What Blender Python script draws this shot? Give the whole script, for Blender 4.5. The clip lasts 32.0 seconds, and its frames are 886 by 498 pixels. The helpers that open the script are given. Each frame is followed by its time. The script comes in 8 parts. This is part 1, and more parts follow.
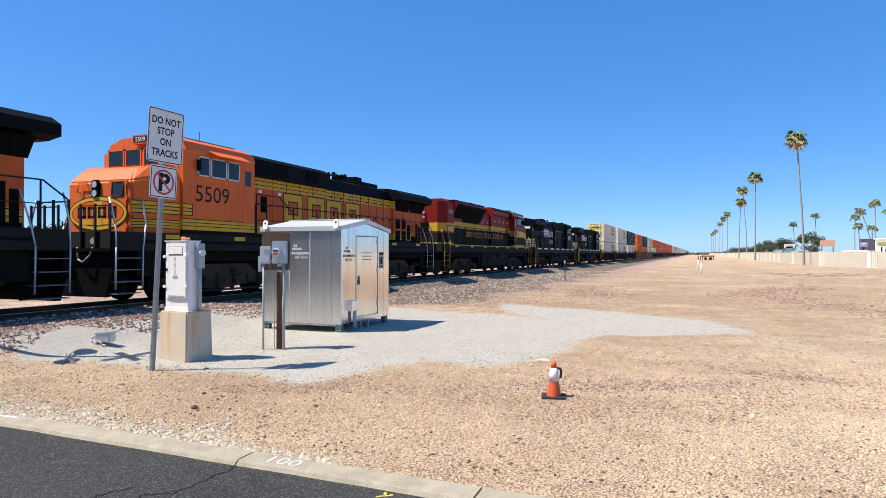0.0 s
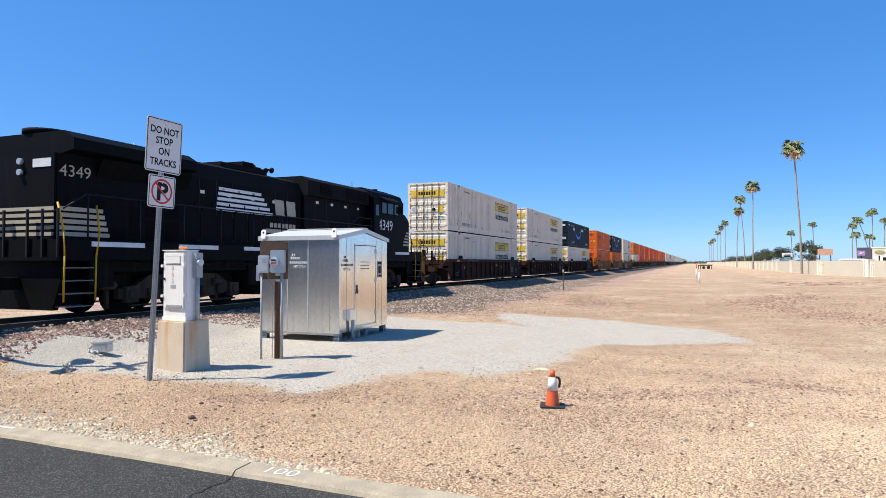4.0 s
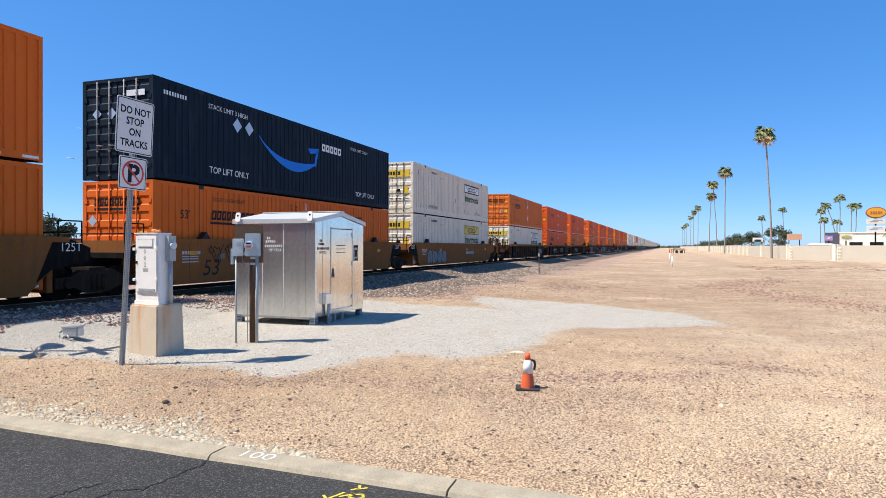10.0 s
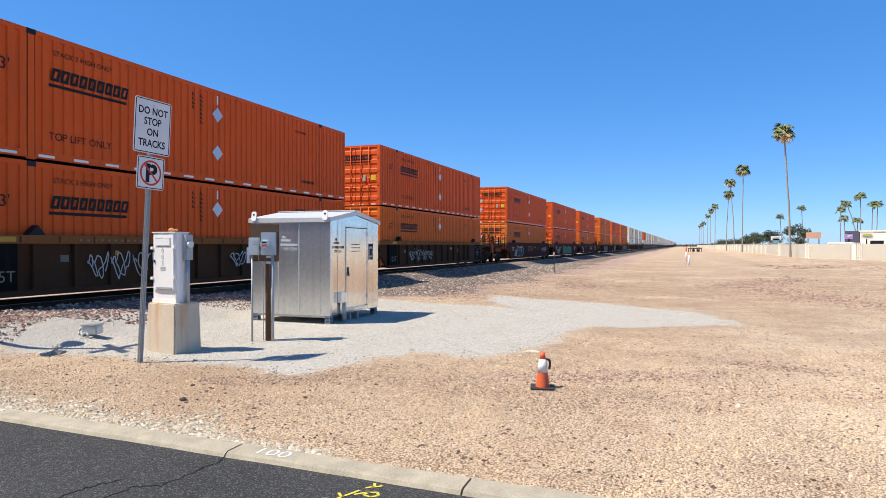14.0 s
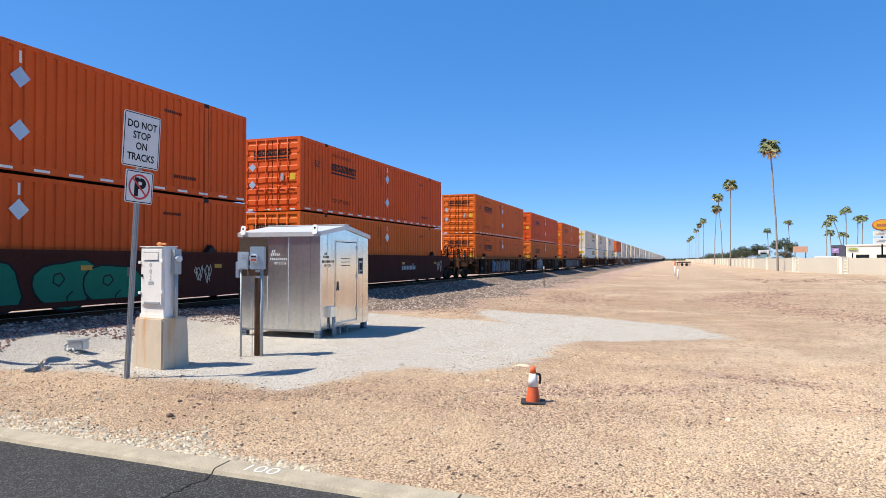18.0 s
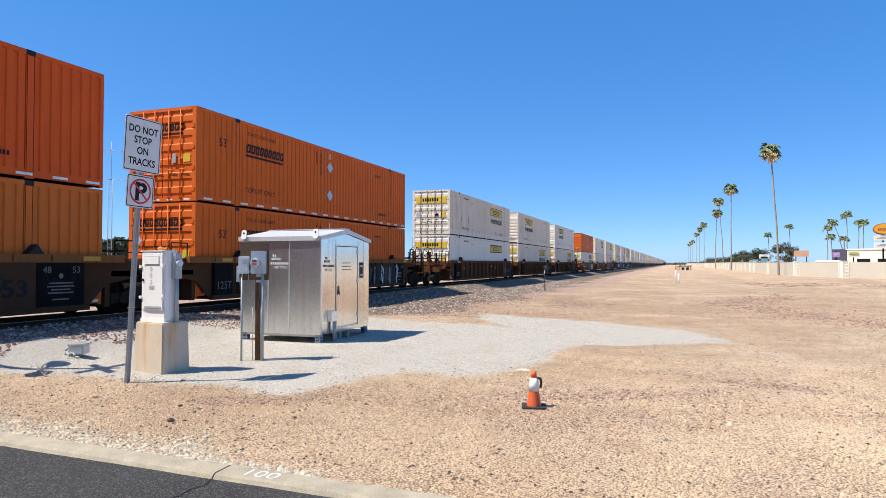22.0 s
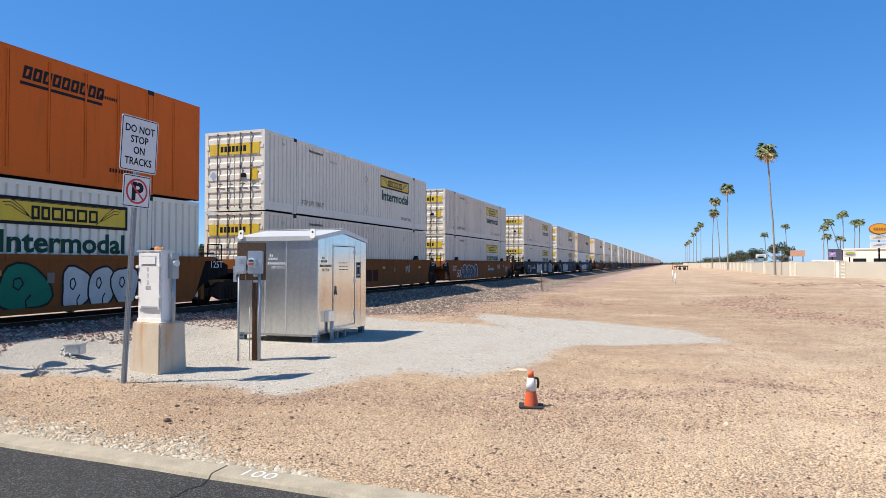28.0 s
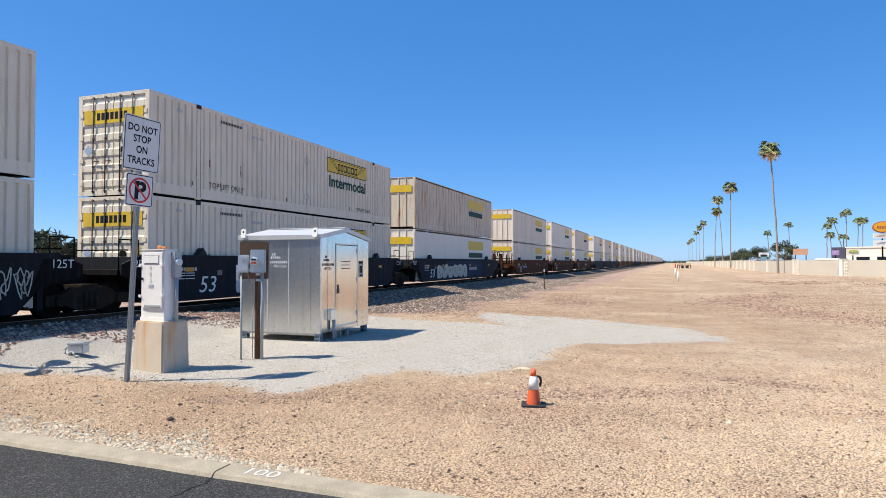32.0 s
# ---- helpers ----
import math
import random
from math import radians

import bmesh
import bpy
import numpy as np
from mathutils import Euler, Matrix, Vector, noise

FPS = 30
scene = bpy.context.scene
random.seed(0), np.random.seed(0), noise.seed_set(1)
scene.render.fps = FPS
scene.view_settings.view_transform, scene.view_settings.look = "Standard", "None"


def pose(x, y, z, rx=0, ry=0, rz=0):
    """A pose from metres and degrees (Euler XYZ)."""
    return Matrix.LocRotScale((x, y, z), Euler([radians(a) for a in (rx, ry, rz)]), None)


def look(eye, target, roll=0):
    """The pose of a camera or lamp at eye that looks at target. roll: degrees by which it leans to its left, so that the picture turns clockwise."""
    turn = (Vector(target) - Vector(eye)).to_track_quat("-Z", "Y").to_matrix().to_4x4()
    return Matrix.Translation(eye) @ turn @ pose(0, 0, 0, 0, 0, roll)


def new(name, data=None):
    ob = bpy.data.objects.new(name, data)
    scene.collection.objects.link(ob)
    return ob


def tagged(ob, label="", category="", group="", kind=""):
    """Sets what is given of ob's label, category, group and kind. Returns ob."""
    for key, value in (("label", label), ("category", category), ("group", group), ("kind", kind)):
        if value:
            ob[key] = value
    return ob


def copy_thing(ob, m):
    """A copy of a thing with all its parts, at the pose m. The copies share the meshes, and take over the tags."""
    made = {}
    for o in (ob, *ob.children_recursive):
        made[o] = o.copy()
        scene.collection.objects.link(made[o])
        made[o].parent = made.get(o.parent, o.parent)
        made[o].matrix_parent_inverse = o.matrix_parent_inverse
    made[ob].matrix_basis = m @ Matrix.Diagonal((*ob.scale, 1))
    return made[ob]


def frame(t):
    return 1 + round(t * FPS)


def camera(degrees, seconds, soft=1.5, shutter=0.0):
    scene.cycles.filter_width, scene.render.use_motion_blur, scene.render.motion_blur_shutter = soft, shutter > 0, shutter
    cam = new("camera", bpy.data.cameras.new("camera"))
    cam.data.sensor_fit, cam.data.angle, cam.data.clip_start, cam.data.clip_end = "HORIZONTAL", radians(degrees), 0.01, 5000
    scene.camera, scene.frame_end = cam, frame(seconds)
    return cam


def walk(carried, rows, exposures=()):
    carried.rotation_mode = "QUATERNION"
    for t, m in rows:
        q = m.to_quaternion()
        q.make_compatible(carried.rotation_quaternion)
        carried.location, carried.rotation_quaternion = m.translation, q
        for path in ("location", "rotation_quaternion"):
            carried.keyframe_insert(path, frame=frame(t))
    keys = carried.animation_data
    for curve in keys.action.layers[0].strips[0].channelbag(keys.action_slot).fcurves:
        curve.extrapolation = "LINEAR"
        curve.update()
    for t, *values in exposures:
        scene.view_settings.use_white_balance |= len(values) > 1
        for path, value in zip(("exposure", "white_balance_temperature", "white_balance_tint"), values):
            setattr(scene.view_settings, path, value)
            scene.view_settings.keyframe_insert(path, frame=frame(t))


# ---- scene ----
cam = camera(68.95, 32.0, soft=0.4)
EYE = Vector((0, 0, 1.65))


def turned(yaw, pitch, roll):
    a, b = radians(yaw), radians(pitch)
    return look(EYE, EYE + Vector((-math.sin(a) * math.cos(b), math.cos(a) * math.cos(b), math.sin(b))), roll)


walk(cam, [
    (0, turned(21.44, 0.38, 0.06)),
    (0.5, turned(21.52, 0.49, 0.05)),
    (1, turned(21.58, 0.67, 0.04)),
    (1.5, turned(21.57, 0.77, 0.04)),
    (2, turned(21.66, 0.93, 0.02)),
    (2.5, turned(21.66, 1.18, 0.02)),
    (3, turned(21.65, 1.21, 0.02)),
    (3.5, turned(21.47, 1.21, 0.01)),
    (5.5, turned(20.97, 0.83, 0.01)),
    (6, turned(20.86, 0.54, 0.01)),
    (6.5, turned(20.75, 0.38, 0.01)),
    (7, turned(20.37, 0.21, 0.02)),
    (7.5, turned(19.66, 0.12, 0.03)),
    (8, turned(18.90, -0.01, 0.05)),
    (8.5, turned(18.20, -0.07, 0.07)),
    (9, turned(18.27, -0.05, 0.09)),
    (9.5, turned(18.65, -0.09, 0.12)),
    (10, turned(19.21, -0.25, 0.14)),
    (10.5, turned(19.71, -0.34, 0.17)),
    (11, turned(20.06, -0.43, 0.18)),
    (11.5, turned(20.33, -0.44, 0.17)),
    (12, turned(20.58, -0.44, 0.16)),
    (12.5, turned(20.65, -0.44, 0.15)),
    (13, turned(20.64, -0.41, 0.14)),
    (13.5, turned(20.61, -0.45, 0.13)),
    (14, turned(20.51, -0.36, 0.11)),
    (14.5, turned(20.45, -0.24, 0.09)),
    (16.5, turned(19.92, 0.71, 0.08)),
    (17, turned(19.82, 0.81, 0.08)),
    (17.5, turned(19.71, 0.87, 0.08)),
    (18, turned(19.63, 0.90, 0.08)),
    (18.5, turned(19.55, 1.12, 0.06)),
    (19, turned(19.53, 1.24, 0.06)),
    (19.5, turned(19.51, 1.26, 0.06)),
    (20, turned(19.53, 1.23, 0.06)),
    (20.5, turned(19.57, 1.34, 0.07)),
    (21, turned(19.62, 1.30, 0.06)),
    (21.5, turned(19.63, 1.33, 0.05)),
    (22, turned(19.69, 1.28, 0.06)),
    (22.5, turned(19.68, 1.26, 0.06)),
    (23, turned(19.64, 1.26, 0.06)),
    (23.5, turned(19.60, 1.27, 0.06)),
    (24, turned(19.61, 1.26, 0.05)),
    (24.5, turned(19.65, 1.22, 0.05)),
    (25, turned(19.58, 1.25, 0.05)),
    (25.5, turned(19.54, 1.27, 0.05)),
    (27.5, turned(19.52, 1.26, 0.04)),
    (28, turned(19.44, 1.27, 0.04)),
    (28.5, turned(19.47, 1.26, 0.04)),
    (29, turned(19.47, 1.29, 0.03)),
    (29.5, turned(19.54, 1.34, 0.01)),
    (30, turned(19.69, 1.27, 0.01)),
    (30.5, turned(19.74, 1.27, 0.00)),
    (31, turned(19.64, 1.25, -0.00)),
    (31.5, turned(19.64, 1.19, -0.02)),
    (32, turned(19.65, 1.15, -0.01)),
], [(0, 0.66), (22, 0.65), (25, 0.57), (32, 0.56)])

# ---- light: a clear noon sky, the sun high behind the tracks ----
SUN_HEIGHT = 58.5
SUN_FROM = Vector((-0.86 * math.cos(radians(SUN_HEIGHT)), -0.51 * math.cos(radians(SUN_HEIGHT)), math.sin(radians(SUN_HEIGHT)))).normalized()
sky_world = bpy.data.worlds.new("sky")
scene.world = sky_world
sky_world.use_nodes = True
wn, wl = sky_world.node_tree.nodes, sky_world.node_tree.links
sky = wn.new("ShaderNodeTexSky")
sky.sky_type, sky.sun_disc = "NISHITA", False
sky.sun_elevation, sky.sun_rotation = radians(SUN_HEIGHT), math.atan2(SUN_FROM.x, SUN_FROM.y)
sky.altitude, sky.air_density, sky.dust_density, sky.ozone_density = 1500, 0.75, 1.0, 2.0
tint, vivid = wn.new("ShaderNodeMix"), wn.new("ShaderNodeHueSaturation")
tint.data_type, tint.blend_type = "RGBA", "MULTIPLY"
tint.inputs[0].default_value, tint.inputs[7].default_value = 1.0, (0.425, 0.455, 0.48, 1)
vivid.inputs["Saturation"].default_value = 1.15
wl.new(sky.outputs[0], tint.inputs[6])
wl.new(tint.outputs[2], vivid.inputs["Color"])
clear = wn.new("ShaderNodeMix")            # the even blue of very dry air
clear.data_type, clear.blend_type = "RGBA", "ADD"
clear.inputs[0].default_value, clear.inputs[7].default_value = 1.0, (0.085, 0.67, 1.95, 1)
wl.new(vivid.outputs[0], clear.inputs[6])
wl.new(clear.outputs[2], wn["Background"].inputs[0])
wn["Background"].inputs[1].default_value = 0.14
sun = new("sun", bpy.data.lights.new("sun", "SUN"))
sun.data.energy, sun.data.angle, sun.data.color = 4.8, radians(0.53), (1.0, 0.94, 0.84)
sun.matrix_world = look(SUN_FROM * 50, (0, 0, 0))


# ---- materials ----
def surface(name, base, rough=0.7, metal=0.0, var=0.12, scale=2.0, fine=45.0, bump=0.15, streak=None, spec=0.5, island=0.0):
    """A node material with variation at two scales, fine relief and, if wanted, stains that run down (colour, amount)."""
    m = bpy.data.materials.new(name)
    m.use_nodes = True
    n, l = m.node_tree.nodes, m.node_tree.links
    b = n["Principled BSDF"]
    b.inputs["Roughness"].default_value, b.inputs["Metallic"].default_value = rough, metal
    b.inputs["Specular IOR Level"].default_value = spec
    tc = n.new("ShaderNodeTexCoord")
    big, small = n.new("ShaderNodeTexNoise"), n.new("ShaderNodeTexNoise")
    big.inputs["Scale"].default_value, small.inputs["Scale"].default_value = scale, fine
    big.inputs["Detail"].default_value, small.inputs["Detail"].default_value = 4, 2
    l.new(tc.outputs["Object"], big.inputs["Vector"])
    l.new(tc.outputs["Object"], small.inputs["Vector"])
    add = n.new("ShaderNodeMath")
    add.operation = "ADD"
    l.new(big.outputs[0], add.inputs[0])
    l.new(small.outputs[0], add.inputs[1])
    ramp = n.new("ShaderNodeMapRange")
    ramp.inputs[1].default_value, ramp.inputs[2].default_value = 0.6, 1.4
    ramp.inputs[3].default_value, ramp.inputs[4].default_value = 1 - var, 1 + var
    l.new(add.outputs[0], ramp.inputs[0])
    mul = n.new("ShaderNodeVectorMath")
    mul.operation = "SCALE"
    mul.inputs[0].default_value = base
    out = ramp.outputs[0]
    if island:
        geo = n.new("ShaderNodeNewGeometry")
        isl = n.new("ShaderNodeMapRange")
        isl.inputs[3].default_value, isl.inputs[4].default_value = 1 - island, 1 + island
        l.new(geo.outputs["Random Per Island"], isl.inputs[0])
        both = n.new("ShaderNodeMath")
        both.operation = "MULTIPLY"
        l.new(out, both.inputs[0])
        l.new(isl.outputs[0], both.inputs[1])
        out = both.outputs[0]
    l.new(out, mul.inputs["Scale"])
    colour = mul.outputs[0]
    if streak:
        mp = n.new("ShaderNodeMapping")
        mp.inputs["Scale"].default_value = (3.0, 3.0, 0.35)
        l.new(tc.outputs["Object"], mp.inputs[0])
        sn = n.new("ShaderNodeTexNoise")
        sn.inputs["Scale"].default_value, sn.inputs["Detail"].default_value = 2.2, 6
        l.new(mp.outputs[0], sn.inputs["Vector"])
        sr = n.new("ShaderNodeMapRange")
        sr.inputs[1].default_value, sr.inputs[2].default_value = 0.52, 0.75
        sr.inputs[4].default_value = streak[1]
        l.new(sn.outputs[0], sr.inputs[0])
        mix = n.new("ShaderNodeMix")
        mix.data_type = "RGBA"
        l.new(sr.outputs[0], mix.inputs[0])
        l.new(colour, mix.inputs[6])
        mix.inputs[7].default_value = (*streak[0], 1)
        colour = mix.outputs[2]
    l.new(colour, b.inputs["Base Color"])
    if bump:
        bp = n.new("ShaderNodeBump")
        bp.inputs["Strength"].default_value, bp.inputs["Distance"].default_value = bump, 0.01
        l.new(small.outputs[0], bp.inputs["Height"])
        l.new(bp.outputs[0], b.inputs["Normal"])
    return m


GRIME = (0.16, 0.11, 0.07)
RUST = (0.22, 0.09, 0.035)
concrete = surface("concrete", (0.56, 0.46, 0.34), 0.9, var=0.12, scale=3, fine=60, streak=((0.55, 0.27, 0.09), 0.85))
kerb_mat = surface("kerb_concrete", (0.33, 0.28, 0.20), 0.9, var=0.28, scale=5, fine=70, bump=0.6, streak=((0.24, 0.19, 0.13), 0.5))
asphalt = surface("asphalt", (0.032, 0.031, 0.030), 0.9, var=0.35, scale=0.6, fine=110, bump=0.9, spec=0.2)


def add_aggregate(m, scale, colour, amount):
    """Pale stone chips showing in a dark binder."""
    n, l = m.node_tree.nodes, m.node_tree.links
    b = n["Principled BSDF"]
    old = b.inputs["Base Color"].links[0].from_socket
    tc, v, r, x = n.new("ShaderNodeTexCoord"), n.new("ShaderNodeTexVoronoi"), n.new("ShaderNodeMapRange"), n.new("ShaderNodeMix")
    v.inputs["Scale"].default_value = scale
    l.new(tc.outputs["Object"], v.inputs["Vector"])
    r.inputs[1].default_value, r.inputs[2].default_value, r.inputs[4].default_value = 0.6, 0.95, amount
    l.new(v.outputs["Color"], r.inputs[0])
    x.data_type = "RGBA"
    l.new(r.outputs[0], x.inputs[0])
    l.new(old, x.inputs[6])
    x.inputs[7].default_value = (*colour, 1)
    l.new(x.outputs[2], b.inputs["Base Color"])


add_aggregate(asphalt, 115, (0.17, 0.165, 0.155), 0.7)
white_paint = surface("white_paint", (0.83, 0.80, 0.745), 0.5, var=0.05, scale=4, fine=30, bump=0.05, streak=((0.45, 0.42, 0.38), 0.15))
galvanised = surface("galvanised_steel", (0.52, 0.54, 0.56), 0.45, 0.85, var=0.15, scale=6, fine=30, bump=0.05)
grey_enamel = surface("grey_enamel", (0.36, 0.38, 0.38), 0.55, 0.1, var=0.07, scale=5, fine=40, bump=0.05)
dark_iron = surface("dark_iron", (0.010, 0.009, 0.008), 0.9, 0.0, spec=0.1, var=0.3, scale=3, fine=30, streak=((0.035, 0.025, 0.018), 0.5))
black_steel = surface("black_steel", (0.010, 0.010, 0.011), 0.6, 0.0, spec=0.3, var=0.25, scale=2, fine=30)
rail_steel = surface("rail_steel", (0.09, 0.06, 0.042), 0.8, 0.0, spec=0.2, var=0.2, scale=5, fine=40)
rail_head_mat = surface("polished_rail_head", (0.55, 0.54, 0.53), 0.3, 1.0, var=0.1, scale=3, fine=40, bump=0.02)
tie_wood = surface("creosoted_tie", (0.07, 0.055, 0.042), 0.9, var=0.3, scale=4, fine=40, bump=0.5)
black_ink = surface("black_lettering", (0.012, 0.012, 0.013), 0.6, var=0.1, bump=0, spec=0.2)
white_ink = surface("white_lettering", (0.72, 0.72, 0.70), 0.5, var=0.12, scale=6, bump=0)
grey_ink = surface("faded_grey_lettering", (0.42, 0.42, 0.42), 0.6, var=0.2, scale=8, bump=0)
green_ink = surface("dark_green_lettering", (0.004, 0.055, 0.034), 0.6, var=0.12, bump=0, spec=0.2)
red_ink = surface("red_paint", (0.55, 0.03, 0.03), 0.45, var=0.08, bump=0)
yellow_paint = surface("yellow_panel", (0.72, 0.47, 0.02), 0.5, var=0.1, scale=3, streak=((0.35, 0.22, 0.05), 0.3), bump=0.05)
glass_dark = surface("dark_window_glass", (0.012, 0.016, 0.02), 0.12, 0.0, var=0.05, bump=0, spec=0.4)
reflector = surface("reflective_tape", (0.75, 0.73, 0.68), 0.35, var=0.1, bump=0)


# ---- mesh helpers ----
def box(bm, x0, x1, y0, y1, z0, z1):
    v = [bm.verts.new((x, y, z)) for z in (z0, z1) for y in (y0, y1) for x in (x0, x1)]
    for f in ((0, 2, 3, 1), (4, 5, 7, 6), (0, 1, 5, 4), (1, 3, 7, 5), (3, 2, 6, 7), (2, 0, 4, 6)):
        bm.faces.new([v[i] for i in f])
    return v


def cyl(bm, p0, p1, r0, r1=None, seg=10, caps=True):
    r1 = r0 if r1 is None else r1
    p0, p1 = Vector(p0), Vector(p1)
    d = (p1 - p0).normalized()
    a = d.orthogonal().normalized()
    b = d.cross(a)
    rings = []
    for p, r in ((p0, r0), (p1, r1)):
        rings.append([bm.verts.new(p + (a * math.cos(2 * math.pi * k / seg) + b * math.sin(2 * math.pi * k / seg)) * r) for k in range(seg)])
    for k in range(seg):
        f = bm.faces.new((rings[0][k], rings[0][(k + 1) % seg], rings[1][(k + 1) % seg], rings[1][k]))
        f.smooth = True
    if caps:
        bm.faces.new(rings[0][::-1])
        bm.faces.new(rings[1])


def tube(bm, pts, r, seg=6):
    for a, b in zip(pts, pts[1:]):
        cyl(bm, a, b, r, seg=seg)


def prism(bm, outline, axis, a, b):
    """An outline of (u, v) pairs drawn out from a to b along x, y or z; u, v are the other two axes in order."""
    def at(u, v, w):
        return {"x": (w, u, v), "y": (u, w, v), "z": (u, v, w)}[axis]
    lo = [bm.verts.new(at(u, v, a)) for u, v in outline]
    hi = [bm.verts.new(at(u, v, b)) for u, v in outline]
    k = len(outline)
    for i in range(k):
        bm.faces.new((lo[i], lo[(i + 1) % k], hi[(i + 1) % k], hi[i]))
    bm.faces.new(lo[::-1])
    bm.faces.new(hi)


def disc(bm, c, r, axis, seg=20, ry=None):
    """A thin round plate at c whose face looks along axis."""
    c, n = Vector(c), Vector(axis).normalized()
    u = Vector((0, 0, 1)).cross(n).normalized() if abs(n.z) < 0.9 else Vector((1, 0, 0))
    w = n.cross(u)
    bm.faces.new([bm.verts.new(c + u * math.cos(2 * math.pi * k / seg) * r + w * math.sin(2 * math.pi * k / seg) * (ry or r)) for k in range(seg)])


def made(name, bm, material, bevel=0.0):
    if bevel:
        bmesh.ops.bevel(bm, geom=bm.edges[:], offset=bevel, segments=2, affect="EDGES", clamp_overlap=True)
    bmesh.ops.recalc_face_normals(bm, faces=bm.faces[:])
    me = bpy.data.meshes.new(name)
    bm.to_mesh(me)
    bm.free()
    me.materials.append(material)
    return me


def part(name, bm, material, parent, label="", bevel=0.0):
    """One mesh object under a thing or under a part."""
    ob = new(name, made(name, bm, material, bevel) if isinstance(bm, bmesh.types.BMesh) else bm)
    ob.parent = parent
    return tagged(ob, label)


def boxes(name, rows, material, parent, label="", bevel=0.0):
    bm = bmesh.new()
    for r in rows:
        box(bm, *r)
    return part(name, bm, material, parent, label, bevel)


def thing(name, label, category, group="", kind="", at=None):
    ob = tagged(new(name), label, category, group, kind)
    ob.matrix_basis = at or Matrix()
    return ob


SIDE = Matrix(((0, 0, 1, 0), (1, 0, 0, 0), (0, 1, 0, 0), (0, 0, 0, 1)))      # faces +x, reads along +y
FRONT = Matrix(((1, 0, 0, 0), (0, 0, -1, 0), (0, 1, 0, 0), (0, 0, 0, 1)))    # faces -y, reads along +x
LETTERS = {}


def letters(text, height, stretch=1.0, shear=0.0, bold=0.0):
    """A mesh of the built-in font, lower left corner at 0, capitals of that height."""
    key = (text, height, stretch, shear, bold)
    if key not in LETTERS:
        cu = bpy.data.curves.new("letters", "FONT")
        cu.body, cu.size, cu.shear, cu.offset = text, height / 0.69, shear, bold
        cu.resolution_u, cu.fill_mode = 3, "FRONT"
        ob = bpy.data.objects.new("letters", cu)
        scene.collection.objects.link(ob)
        bpy.context.view_layer.update()
        me = bpy.data.meshes.new_from_object(ob)
        bpy.data.objects.remove(ob)
        me.transform(Matrix.Diagonal((stretch, 1, 1, 1)))
        LETTERS[key] = me
    return LETTERS[key]


def width_of(me):
    xs = [v.co.x for v in me.vertices]
    return max(xs) - min(xs)


def lettering(name, text, height, material, parent, place, way=SIDE, stretch=1.0, shear=0.0, bold=0.0, label=""):
    me = letters(text, height, stretch, shear, bold)
    if not me.materials:
        me.materials.append(material)
    elif me.materials[0] != material:
        me = me.copy()
        me.materials[0] = material
    ob = new(name, me)
    ob.parent = parent
    ob.matrix_basis = Matrix.Translation(place) @ way
    return tagged(ob, label)


# ---- ground: one sheet to the horizon ----
PATCH = [(-13.0, 6.2), (-9.83, 6.66), (-8.7, 7.0), (-7.5, 7.16), (-6.6, 7.1), (-5.8, 7.25), (-4.6, 6.85), (-4.28, 7.54), (-4.1, 8.5),
         (-3.6, 9.06), (-2.9, 8.9), (-2.45, 9.4), (-2.0, 10.9), (-2.1, 12.4), (-1.9, 13.3), (-0.4, 13.8), (1.2, 14.65),
         (0.3, 17.1), (-1.5, 18.3), (-3.7, 19.4), (-5.8, 20.6), (-5.5, 18.4), (-4.0, 16.3), (-5.2, 16.8), (-6.85, 17.2), (-8.6, 17.8), (-11.4, 16.6), (-13.0, 14.0)]


def inside_by(x, y, poly):
    """Signed distance to a polygon, positive inside."""
    d, odd = 1e9, False
    for (ax, ay), (bx, by) in zip(poly, poly[1:] + poly[:1]):
        t = max(0.0, min(1.0, ((x - ax) * (bx - ax) + (y - ay) * (by - ay)) / ((bx - ax) ** 2 + (by - ay) ** 2 + 1e-9)))
        d = min(d, math.hypot(x - ax - t * (bx - ax), y - ay - t * (by - ay)))
        if (ay > y) != (by > y) and x < (bx - ax) * (y - ay) / (by - ay) + ax:
            odd = not odd
    return d if odd else -d


RAIL_TOP, TRACK_X = 0.29, -14.93


def kerb_y(x):
    return 4.045 - 0.036 * (x + 1.4)


def step01(a, b, v):
    t = max(0.0, min(1.0, (v - a) / (b - a)))
    return t * t * (3 - 2 * t)


def ballast_edge(y):
    """x at which the stones of the track give way to the dirt."""
    return -10.5 + 3.4 * step01(15.5, 22.0, y) + 0.6 * math.sin(y * 0.7) * step01(15, 24, y) - 0.9 * step01(40, 90, y)


